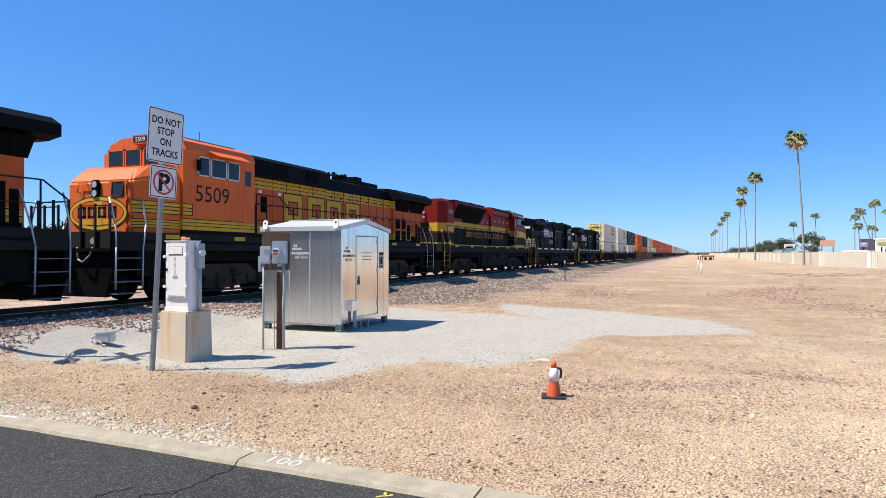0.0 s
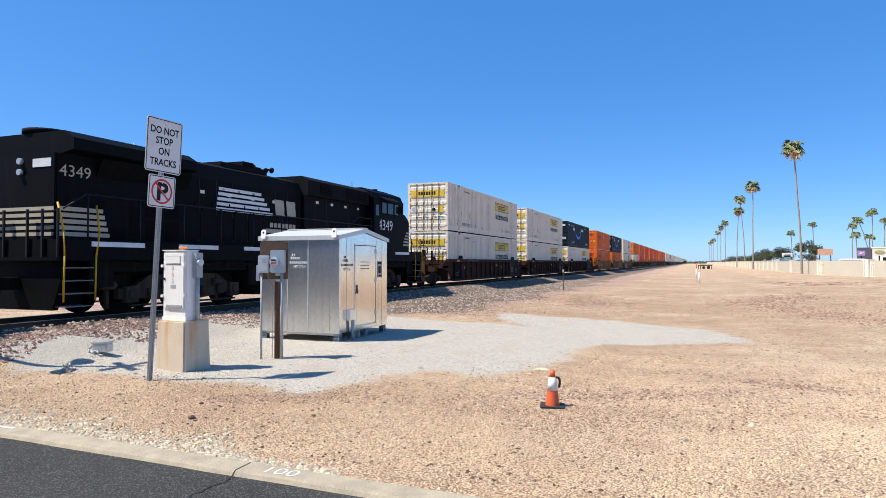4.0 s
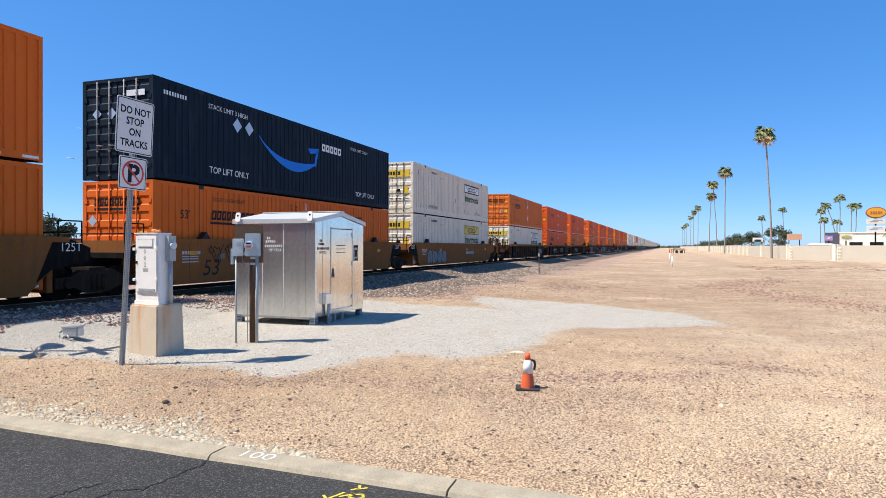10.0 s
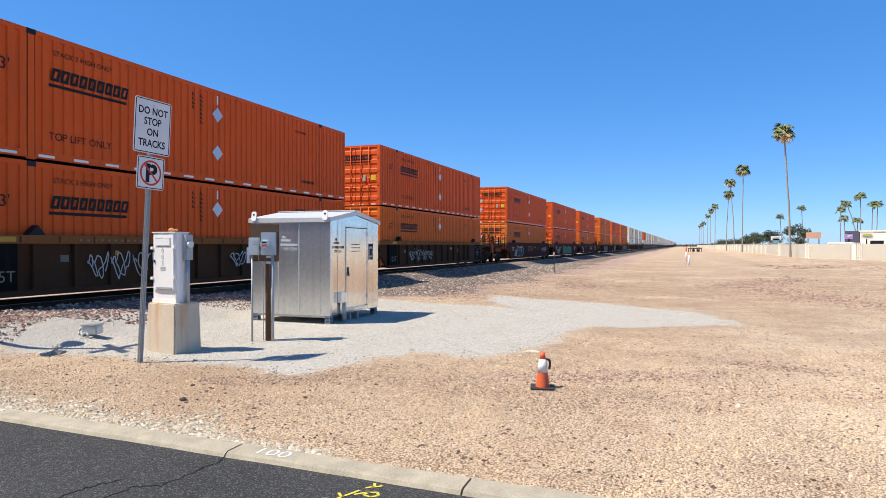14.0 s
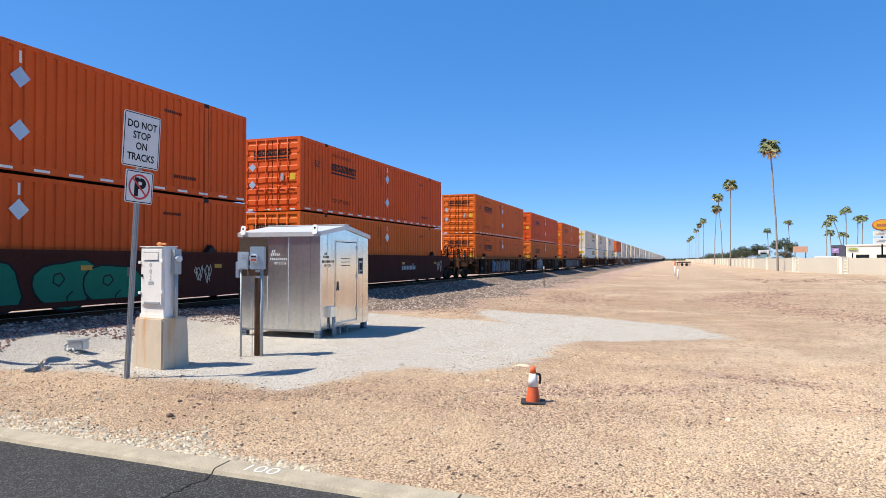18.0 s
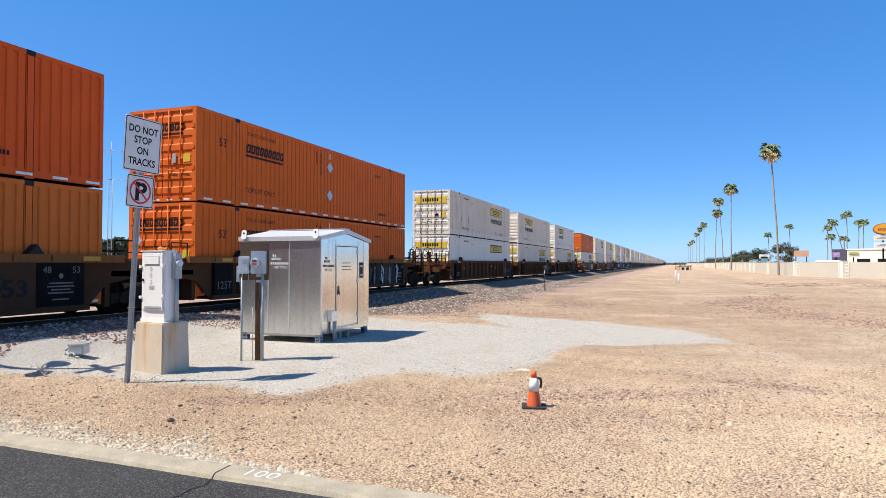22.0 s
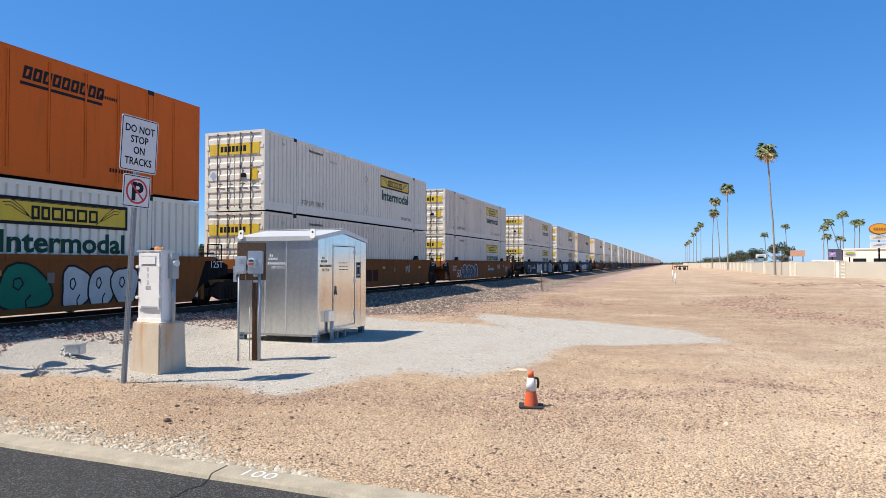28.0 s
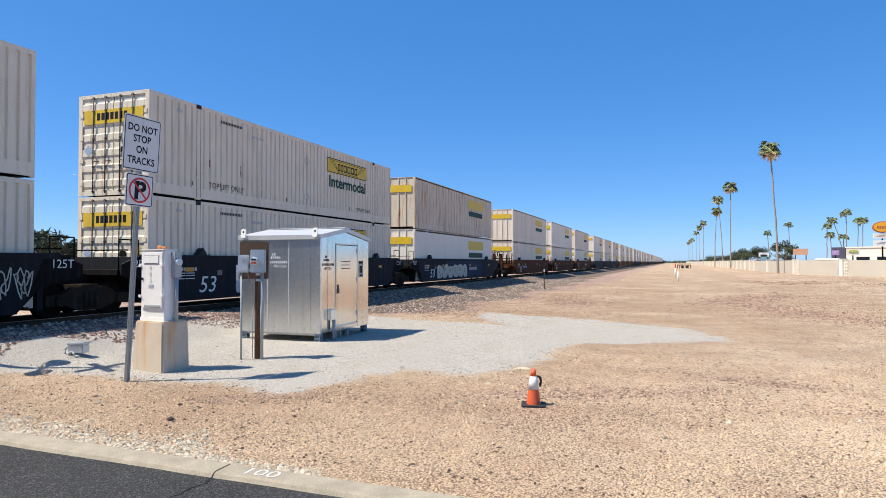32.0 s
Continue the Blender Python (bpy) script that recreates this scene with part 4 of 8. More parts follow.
        small_print(c, 12.4, 2.3, 10, 0.1, black_ink)
        small_print(c, 12.8, 0.45, 10, 0.13, black_ink)
        bm = bmesh.new()
        for y, k in ((7.0, 4), (7.35, 7)):
            for i in range(k):
                box(bm, W - 0.005, W + 0.004, y, y + 0.035, 2.52 - i * 0.13, 2.61 - i * 0.13)
                box(bm, W - 0.005, W + 0.004, y + 0.035, y + 0.095, 2.52 - i * 0.13, 2.545 - i * 0.13)
        part("small_print", bm, black_ink, c)
    elif kind == "navy" and detail == 2:
        for y in (3.75, 4.4):
            bm = bmesh.new()
            diamond(bm, y, 2.12, 0.24)
            part("placard", bm, placard, c, "bare metal placard diamond")
        bm = bmesh.new()
        k = 22
        low = [(4.95 + 4.0 * i / k, 1.98 - 0.95 * math.sin(math.pi * 0.88 * i / k) ** 0.85 - 0.10 * i / k) for i in range(k + 1)]
        high = [(y + 0.02, z + 0.02 + 0.34 * math.sin(math.pi * (i / k) ** 1.3)) for i, (y, z) in enumerate(low)]
        x = W + 0.005
        for i in range(k):
            bm.faces.new([bm.verts.new((x, *p)) for p in (low[i], low[i + 1], high[i + 1], high[i])])
        for poly in ([(8.25, 2.0), (9.1, 2.1), (9.05, 1.9), (8.4, 1.82)], [(9.1, 2.1), (8.85, 1.3), (8.72, 1.38), (8.88, 1.95)]):
            bm.faces.new([bm.verts.new((x + 0.001, *p)) for p in poly])
        part("arrow_mark", bm, arrow_blue, c, "bright blue curved arrow")
        for i in range(5):
            bm = bmesh.new()
            ring_mark(bm, 9.35 + i * 0.34, 9.63 + i * 0.34, 2.06, 2.36, 0.085, W + 0.005)
            part("name_mark", bm, white_ink, c, "white name block")
        lettering("lettering", "STACK LIMIT 3 HIGH", 0.15, white_ink, c, (W + 0.005, 2.3, 2.42))
        lettering("lettering", "TOP LIFT ONLY", 0.2, white_ink, c, (W + 0.005, 2.35, 0.4))
        lettering("lettering", "TOP LIFT ONLY", 0.2, white_ink, c, (W + 0.005, 12.4, 0.4))
        lettering("lettering", "STACK LIMIT 3 HIGH", 0.13, white_ink, c, (W + 0.005, 11.9, 2.45))
        small_print(c, 0.4, 2.45, 9, 0.15, white_ink)
    return c


KINDS = {}
LABELS = {
    ("white", "door"): "dirty white corrugated container with yellow name panel",
    ("clean", "door"): "clean white corrugated container with black-bordered yellow panel",
    ("smooth", "door"): "smooth-sided white container with bordered yellow panel",
    ("white", "nose"): "white corrugated container, ribbed nose wall leading",
    ("clean", "nose"): "clean white container, ribbed nose wall leading",
    ("worn", "door"): "white corrugated container, its name panel bleached white",
    ("bare", "door"): "dirty white corrugated container with plain sides",
    ("rusty", "door"): "rust-stained whitish container with worn paint",
    ("orange", "door"): "orange corrugated container with black name bar",
    ("red_orange", "door"): "red-orange corrugated container with black name bar",
    ("faded_orange", "door"): "faded tan-orange corrugated container with black name bar",
    ("orange", "nose"): "plain orange container, ribbed nose wall leading",
    ("navy", "door"): "dark navy container with bright blue curved arrow",
}


def box_of(kind, end, detail, along, z):
    key = (kind, end, detail)
    label = LABELS[(kind, end)]
    if key not in KINDS:
        KINDS[key] = container(kind, end, label, detail)
        return rides(KINDS[key], along, z)
    return rides(copy_thing(KINDS[key], Matrix()), along, z)


def stack_place(i):
    """The place on the train of stack i, counted from 1."""
    return FIRST_STACK + CAR * ((i - 1) // 3) + UNIT * ((i - 1) % 3)


STACKS = {
    1: ("white", "white"), 2: ("white", "white"), 3: ("navy", "white"), 4: ("orange", "orange"), 5: ("navy", "orange"), 6: ("worn", "white"),
    7: ("faded_orange", "worn"), 8: ("red_orange", "red_orange"), 9: ("red_orange", "orange"), 10: ("red_orange", "faded_orange"), 11: ("red_orange", "red_orange"), 12: ("red_orange", "orange"),
    13: ("orange", "orange"), 14: ("red_orange", "faded_orange"), 15: ("orange", "orange"), 16: ("white", "smooth"), 17: ("white nose", "white"),
    18: ("clean nose", "white"), 19: ("orange nose", "clean"), 20: ("clean", "bare"), 21: ("white", "white"), 22: ("white", "white"), 23: ("white", "white"),
    24: ("rusty", "smooth"), 25: ("white", "white"), 26: ("clean", "white"), 27: ("white", "clean"),
}
for i in range(1, 67):
    up, low = STACKS.get(i, ("white", "white") if i % 4 else ("clean", "white") if i % 11 else ("orange", "white"))
    detail = 2 if i <= 23 else 1
    for which, z in ((low, 0.32), (up, 0.32 + H + 0.045)):
        kind, end = (which.split() + ["door"])[:2]
        box_of(kind, end, detail, stack_place(i), RAIL_TOP + z)

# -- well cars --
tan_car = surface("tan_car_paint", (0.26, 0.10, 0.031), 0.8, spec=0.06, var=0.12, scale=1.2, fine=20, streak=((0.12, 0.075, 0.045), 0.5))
brown_car = surface("brown_car_paint", (0.066, 0.029, 0.020), 0.8, spec=0.06, var=0.18, scale=1.2, fine=20, streak=((0.04, 0.028, 0.022), 0.5))
rust_car = surface("rust_brown_car_paint", (0.13, 0.052, 0.023), 0.8, spec=0.06, var=0.18, scale=1.2, fine=20, streak=((0.08, 0.045, 0.03), 0.5))
# tan darkened for ribbed sides; their top chord keeps the plain tan
dull_tan_car = surface("dark_tan_car_paint", (0.082, 0.040, 0.021), 0.8, spec=0.06, var=0.18, scale=1.2, fine=20, streak=((0.06, 0.04, 0.028), 0.6))
maroon_car = surface("maroon_car_paint", (0.075, 0.026, 0.018), 0.8, spec=0.06, var=0.15, scale=1.2, fine=20, streak=((0.05, 0.028, 0.022), 0.5))
ochre_car = surface("orange_brown_car_paint", (0.235, 0.082, 0.025), 0.8, spec=0.06, var=0.12, scale=1.2, fine=20, streak=((0.13, 0.06, 0.025), 0.5))
blue_panel = surface("blue_car_paint", (0.010, 0.022, 0.055), 0.7, spec=0.2, var=0.25, scale=0.8, fine=20, streak=((0.02, 0.022, 0.03), 0.7))
blue_car = surface("dark_blue_car_paint", (0.013, 0.0135, 0.016), 0.75, spec=0.2, var=0.2, scale=1.2, fine=20, streak=((0.05, 0.045, 0.04), 0.4))
grey_car = surface("dark_grey_car_paint", (0.045, 0.038, 0.034), 0.8, spec=0.15, var=0.2, scale=1.2, fine=20, streak=((0.03, 0.025, 0.022), 0.5))
mark_dull = surface("dull_small_print", (0.20, 0.17, 0.14), 0.8, var=0.2, bump=0)
mark_yellow = surface("yellow_reflector_mark", (0.55, 0.27, 0.02), 0.5, var=0.2, bump=0)
INKS = {k: surface("spray_" + k, v, 0.6, var=0.18, scale=3, bump=0, spec=0.2) for k, v in dict(white=(0.52, 0.51, 0.48), cream=(0.55, 0.50, 0.40), teal=(0.008, 0.17, 0.095), blue=(0.07, 0.17, 0.36),
        black=(0.012, 0.012, 0.013), slate=(0.05, 0.052, 0.07), grey=(0.20, 0.20, 0.20), rose=(0.25, 0.12, 0.10), ochre=(0.30, 0.17, 0.05)).items()}


def wheel_mesh(r, w):
    bm = bmesh.new()
    cyl(bm, (-w / 2, 0, 0), (w / 2, 0, 0), r, seg=20)
    cyl(bm, (w / 2 - 0.001, 0, 0), (w / 2 + 0.03, 0, 0), r * 0.4, seg=12)
    cyl(bm, (-w / 2 - 0.03, 0, 0), (-w / 2, 0, 0), r + 0.025, seg=20)
    return made("wheel", bm, dark_iron)


CAR_WHEEL, LOCO_WHEEL = wheel_mesh(0.42, 0.11), wheel_mesh(0.53, 0.12)


def truck(parent, y, axles, wheel, r, half):
    t = part("truck", made_truck(axles, r), dark_iron, parent, "dirty cast steel truck")
    t.location = (0, y, 0)
    for a in axles:
        for s in (-1, 1):
            w = new("wheel", wheel)
            w.parent = t
            w.matrix_basis = pose(s * 0.75, a, r, 0, 0, 0 if s > 0 else 180)
    return t


TRUCKS = {}
loco_truck_steel = surface("road_dusted_truck_steel", (0.075, 0.054, 0.038), 0.9, spec=0.05, var=0.35, scale=3, fine=25, streak=((0.014, 0.011, 0.009), 0.7))
truck_steel = surface("dusty_truck_steel", (0.032, 0.024, 0.018), 0.9, spec=0.06, var=0.3, scale=3, fine=25, streak=((0.08, 0.06, 0.045), 0.5))


def made_truck(axles, r):
    key = (tuple(axles), r)
    if key not in TRUCKS:
        bm = bmesh.new()
        e = axles[-1] + 0.35
        for s in (-1, 1):
            a, b = sorted((s * 0.95, s * 1.12))
            top = r + (0.32 if r < 0.5 else 0.5)
            prism(bm, [(-e, r - 0.12), (-e, r + 0.14), (-e + 0.45, r + 0.16), (-0.75 * e + 0.45, top), (0.75 * e - 0.45, top), (e - 0.45, r + 0.16), (e, r + 0.14), (e, r - 0.12),
                       (e - 0.5, r - 0.1), (0.32, r - 0.26), (-0.32, r - 0.26), (-e + 0.5, r - 0.1)], "x", a, b)
            for q in axles:
                cyl(bm, (s * 0.9, q, r), (s * 1.2, q, r), 0.13, seg=12)
            for q in (-0.16, 0.0, 0.16):
                cyl(bm, (s * 1.1, q, r - 0.2), (s * 1.1, q, r + 0.2), 0.07, seg=8)
        for q in axles:
            cyl(bm, (-1.0, q, r), (1.0, q, r), 0.08, seg=8)
        box(bm, -1.1, 1.1, -0.25, 0.25, r - 0.05, r + 0.38)
        if r > 0.5:
            for s in (-1, 1):
                for q in axles:
                    box(bm, *sorted((s * 1.08, s * 1.24)), q - 0.2, q + 0.2, r - 0.22, r + 0.2)
                    cyl(bm, (s * 1.2, q, r), (s * 1.3, q, r), 0.15, 0.12, seg=14)
                    cyl(bm, (s * 1.15, q + 0.5, r + 0.24), (s * 1.15, q + 0.95, r + 0.24), 0.11, seg=10)
                    box(bm, *sorted((s * 1.0, s * 1.1)), q + 0.62, q + 0.7, r - 0.35, r + 0.3)
                for q in (-1.35, -0.65, 0.65, 1.35):
                    cyl(bm, (s * 1.16, q, r - 0.12), (s * 1.16, q, r + 0.14), 0.08, seg=8)
                cyl(bm, (s * 1.2, -e + 0.3, r - 0.3), (s * 1.2, e - 0.3, r - 0.3), 0.03, seg=6)
        TRUCKS[key] = made("truck", bm, truck_steel if r < 0.5 else loco_truck_steel)
    return TRUCKS[key]


def handrail(parent, pts, r=0.018, material=None, name="handrail"):
    bm = bmesh.new()
    tube(bm, pts, r)
    return part(name, bm, material or dark_iron, parent)


def glyph(kind, w, h, rnd):
    """The outline of one sprayed letter-like shape round (0, 0), and the strokes drawn in it."""
    k = 18
    if kind == "bubble":
        a, b, lean, pinch = rnd.uniform(2.2, 3.0), rnd.uniform(0, 6), rnd.uniform(-0.1, 0.2), rnd.choice((2, 3, 3))
        ring = []
        for i in range(k):
            t = 2 * math.pi * i / k
            r = 1 / (abs(math.cos(t)) ** a + abs(math.sin(t)) ** a) ** (1 / a) * (1 + 0.12 * math.sin(pinch * t + b))
            u, v = math.cos(t) * r * w / 2, math.sin(t) * r * h / 2
            ring.append((u + lean * v, v))
        inner = [[(-0.12 * w + 0.1 * w * math.cos(t), 0.1 * h + 0.14 * h * math.sin(t)) for t in (0, 1.2, 2.4, 3.6, 4.8, 6.28)], [(0.05 * w, -0.5 * h), (0.02 * w, -0.28 * h), (0.12 * w, -0.15 * h)]]
    elif kind == "wild":
        ring = []
        for i in range(9):
            t = 2 * math.pi * (i + rnd.uniform(-0.3, 0.3)) / 9
            r = rnd.uniform(0.62, 1.1) if i % 2 else rnd.uniform(0.3, 0.75)
            ring.append((math.cos(t) * r * w * 0.62, max(-0.5, min(0.5, math.sin(t) * r * 0.72)) * h))
        inner = [[(rnd.uniform(-0.4, 0.4) * w, rnd.uniform(-0.4, 0.4) * h) for _ in range(3)] for _ in range(3)]
    else:
        lean = rnd.uniform(-0.2, 0.25)
        cut, arm = rnd.uniform(-0.1, 0.15), rnd.uniform(0.18, 0.3)
        ring = [(-0.5, -0.5), (-0.5 + arm, -0.5), (-0.42 + arm, cut), (0.5 - arm, cut - 0.12), (0.42 - arm, -0.5), (0.5, -0.42), (0.46, 0.42), (0.1, 0.5), (-0.38, 0.44)]
        ring = [(u * w + lean * v * h, v * h) for u, v in ring]
        inner = [[(-0.3 * w, 0.12 * h), (0.2 * w, 0.18 * h), (0.25 * w, 0.3 * h), (-0.2 * w, 0.28 * h), (-0.3 * w, 0.12 * h)]]
    return ring, inner


def spray(car, x, y0, y1, z0, z1, kind, fill, line, count, seed):
    """Sprayed shapes on a car's side, each a part of its own."""
    rnd = random.Random(seed)
    p = (y1 - y0) / count
    if kind == "scrawl":
        for i in range(count):
            bm = bmesh.new()
            y, pts = y0 + i * p, []
            n = rnd.randint(26, 34)
            turns, big = rnd.uniform(2.2, 3.6), rnd.uniform(0.3, 0.5)
            for j in range(n):
                f = j / (n - 1)
                t = 2 * math.pi * turns * f
                h = (z1 - z0) * (big if rnd.random() < 0.8 else 0.2)
                pts.append((y + p * (0.1 + 0.75 * f) + 0.16 * p * math.cos(t * 1.3), (z0 + z1) / 2 + h * math.sin(t) + 0.12 * (z1 - z0) * math.sin(2.3 * t + i)))
            strip(bm, pts, 0.03, x + 0.002)
            part("sprayed_scrawl", bm, INKS[line], car, "thin sprayed scrawl")
        return
    for i in range(count):
        w, h = p * rnd.uniform(1.02, 1.2), (z1 - z0) * rnd.uniform(0.85, 1.0)
        ring, inner = glyph(kind, w, h, rnd)
        cy, cz = y0 + (i + 0.5) * p, z0 + h / 2
        bm = bmesh.new()
        e = 0.0006 * i
        f = bm.faces.new([bm.verts.new((x + 0.001 + e, cy + u, cz + v)) for u, v in ring])
        bmesh.ops.triangulate(bm, faces=[f])
        n = len(bm.faces)
        strip(bm, [(cy + u, cz + v) for u, v in ring + ring[:1]], 0.05, x + 0.0014 + e)
        for s_ in inner:
            strip(bm, [(cy + u, cz + v) for u, v in s_], 0.035, x + 0.0014 + e)
        fills = fill.split("/")
        ob = part("sprayed_letter", bm, INKS[fills[i % len(fills)]], car, fills[i % len(fills)] + " sprayed letter shape with " + line + " outline")
        ob.data.materials.append(INKS[line])
        for q in ob.data.polygons[n:]:
            q.material_index = 1


def tagged_end(side, paint, y, unit):
    """Stiffener plates with their notices, near both ends of a ribbed side."""
    a = y + L - 1.95
    plate = boxes("notice_board", [(1.40, 1.516, a, a + 1.25, 0.36, 1.371)], dark_iron, side, "black plate with white notices", 0.006)
    for text, q in (("48", 0.16), ("53", 0.92)):
        lettering("lettering", text, 0.15, mark_dull, plate, (1.518, a + q, 1.13))
    bm = bmesh.new()
    for i, w in enumerate((0.62, 0.7, 0.5, 0.66, 0.0, 0.44)):
        if w:
            slanted(bm, a + 0.62 - w / 2, a + 0.62 + w / 2, 0.88 - i * 0.075, 0.91 - i * 0.075, 0, 1.518)
    tagged(part("small_print", bm, mark_dull, plate), kind="stuff")
    bm = bmesh.new()
    disc(bm, (1.519, a + 0.62, 1.06), 0.06, (1, 0, 0), 14)
    part("round_mark", bm, mark_dull, plate)
    plate = boxes("number_board", [(1.40, 1.515, a - 1.25, a - 0.02, 0.36, 1.371)], paint, side, bevel=0.006)
    ink = black_ink if paint is dull_tan_car else mark_dull
    lettering("lettering", "53", 0.36, ink, plate, (1.517, a - 0.8, 0.62), stretch=1.2, bold=0.012)
    for text, z in (("20", 1.12), ("40", 0.95)):
        lettering("lettering", text, 0.13, ink, plate, (1.517, a - 1.18, z))
    lettering("lettering", "BCA"[unit], 0.3, ink, side, (1.402, y + 8.5, 0.8), label="unit letter")
    plate = boxes("load_board", [(1.40, 1.516, y + 0.62, y + 1.5, 0.36, 1.371)], dark_iron, side, "black plate with the load limit", 0.006)
    lettering("lettering", "125T", 0.24, mark_dull, plate, (1.518, y + 0.72, 0.55))


def well_car(paint, ribbed, top_paint, label, art, number, detail=2):
    car = thing("well_car", label, "rail car", "well cars of the train")
    head = (CAR - 2 * UNIT - L) / 2
    for u in range(3):
        y = head + u * UNIT
        for s in (-1, 1):
            bm = bmesh.new()
            a, b = sorted((s * (1.40 if ribbed else 1.455), s * (1.36 if ribbed else 1.515)))
            lo = 0.24
            outline = [(y - 1.1, 1.0), (y - 1.1, 1.3), (y - 0.5, 1.53), (y + L + 0.5, 1.53), (y + L + 1.1, 1.3), (y + L + 1.1, 1.0), (y + L + 0.05, 0.82), (y + L - 0.55, lo), (y + 0.55, lo), (y - 0.05, 0.82)]
            prism(bm, outline, "x", a, b)
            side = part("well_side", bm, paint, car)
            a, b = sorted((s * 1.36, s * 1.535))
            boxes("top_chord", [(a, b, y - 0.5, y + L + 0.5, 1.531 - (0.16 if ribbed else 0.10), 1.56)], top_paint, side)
            boxes("bottom_chord", [(a, b, y + 0.55, y + L - 0.55, 0.225, 0.36)], paint, side)
            if ribbed and detail == 2:
                k = 15
                for i in range(k if s > 0 else 6):
                    q = y + 0.9 + i * (L - 1.8) / ((k if s > 0 else 6) - 1)
                    r0, r1 = sorted((s * 1.41, s * 1.51))
                    boxes("rib", [(r0, r1, q - 0.06, q + 0.06, 0.36, 1.371)], paint, side)
            if s > 0 and detail == 2:
                x = 1.40 if ribbed else 1.515
                rows = [(x - 0.004, x + 0.007, y + 1.2 + i * 1.95, y + 1.215 + i * 1.95, 0.36, 1.40 if not ribbed else 1.36) for i in range(8)] if not ribbed else []
                rows += [(1.53, 1.541, y + 0.6 + i * 0.93, y + 0.64 + i * 0.93, 1.40, 1.54) for i in range(17)]
                tagged(boxes("weld_seams", rows, paint, side), kind="stuff")
                for q, z, w, h in ((2.6, 0.95, 0.22, 0.16), (10.9, 0.9, 0.18, 0.24)):
                    boxes("notice_plate", [(x, x + 0.012, y + q, y + q + w, z, z + h)], mark_dull, side)
            if paint is blue_car and s > 0:
                boxes("blue_panel", [(1.515, 1.5175, y + 4.6, y + 12.6, 0.3, 1.42)], blue_panel, side, "brighter blue middle of the side")
            if s > 0 and detail == 2:
                x = 1.42 if ribbed else 1.516
                boxes("mark", [(x, x + 0.02, y + q, y + q + 0.32, 1.08, 1.2) for q in (1.2, 3.9, 9.5, 14.3)], mark_yellow, side, "amber reflective marks")
                if not ribbed:
                    lettering("lettering", "53", 0.48, black_ink if paint is tan_car else white_ink, side, (1.518, y + 1.75, 0.45), stretch=1.15, shear=0.2, label="faded number on the side")
                    if u != 1:
                        q = y + (3.0 if u == 0 else 9.4)
                        boxes("number_panel", [(1.516, 1.5185, q, q + (1.75 if u == 0 else 2.1), 0.76, 1.04)], black_steel, side, "black number panel")
                        part("number_blocks", word_blocks(y + (3.1 if u == 0 else 9.5), y + (4.6 if u == 0 else 11.4), 0.8, 1.0, 9, 0.03, 1.5195, 0.65), grey_ink, side)
                    elif paint is ochre_car:
                        part("owner_mark", word_blocks(y + 7.0, y + 9.2, 0.5, 1.05, 3, 0.0, 1.5195, 0.8), maroon_car, side, "faded maroon owner mark")
                    small = word_blocks(y + 0.9, y + 1.7, 1.1, 1.2, 7, 0, 1.518)
                    for z in (0.95, 1.02, 0.86):
                        slanted(small, y + 0.9, y + 1.6, z, z + 0.03, 0, 1.518)
                    part("small_print", small, grey_ink, side)
                else:
                    part("small_print", word_blocks(y + 3.0, y + 5.2, 1.43, 1.48, 11, 0, 1.537, 0.4), mark_dull, side)
                    for q in (0.95, L - 0.75):
                        boxes("mark", [(1.535, 1.544, y + q, y + q + 0.5, 1.41, 1.52)], mark_yellow, side, "amber reflective mark")
                    tagged_end(side, paint, y, u)
            if detail == 2 and s > 0:
                for q in (1.95, L - 1.95):
                    bm = bmesh.new()
                    a, b = sorted((s * 1.31, s * 1.52))
                    prism(bm, [(y + q - 0.2, 1.56), (y + q + 0.2, 1.56), (y + q + 0.02, 1.78)], "x", a, b)
                    part("corner_guide", bm, black_steel, side, "black container guide")
        for q in (y - 0.2, y + L + 0.05):
            boxes("bulkhead", [(-1.35, 1.35, q, q + 0.15, 0.25, 1.5)], paint, car)
        for q in (y + 0.5, y + L - 2.2) if detail == 2 else ():
            boxes("well_floor", [(-1.35, 1.35, q, q + 1.7, 0.25, 0.31)], paint, car)
        # inner platforms are coloured dark to blacken the bays between units
        boxes("end_platform", [(-1.4, 1.4, y - 1.15, y - 0.2, 1.02, 1.16), (-0.35, 0.35, y - 1.7, y - 0.2, 0.8, 1.05)], dark_iron if u else paint, car)
        boxes("end_platform", [(-1.4, 1.4, y + L + 0.2, y + L + 1.15, 1.02, 1.16), (-0.35, 0.35, y + L + 0.2, y + L + 1.7, 0.8, 1.05)], dark_iron if u < 2 else paint, car)
        if detail == 2:
            for q in (y - 0.7, y + L + 0.7):
                handrail(car, [(1.35, q - 0.35, 1.15), (1.35, q - 0.35, 1.95), (1.35, q + 0.3, 1.95), (1.35, q + 0.3, 1.15)])
                handrail(car, [(-1.3, q, 1.68), (1.3, q, 1.68)])
    ends = [head - 1.85, head + L + (UNIT - L) / 2, head + UNIT + L + (UNIT - L) / 2, head + 2 * UNIT + L + 1.85]
    for y in ends:
        truck(car, y, (-0.89, 0.89), CAR_WHEEL, 0.42, 1.0)
    for y, d in ((0.0, 1), (CAR, -1)):
        boxes("coupler", [(-0.12, 0.12, *sorted((y, y + d * 1.0)), 0.72, 0.98), (-0.2, 0.2, *sorted((y - d * 0.05, y + d * 0.22)), 0.68, 1.02)], dark_iron, car)
        q = y + d * 1.2
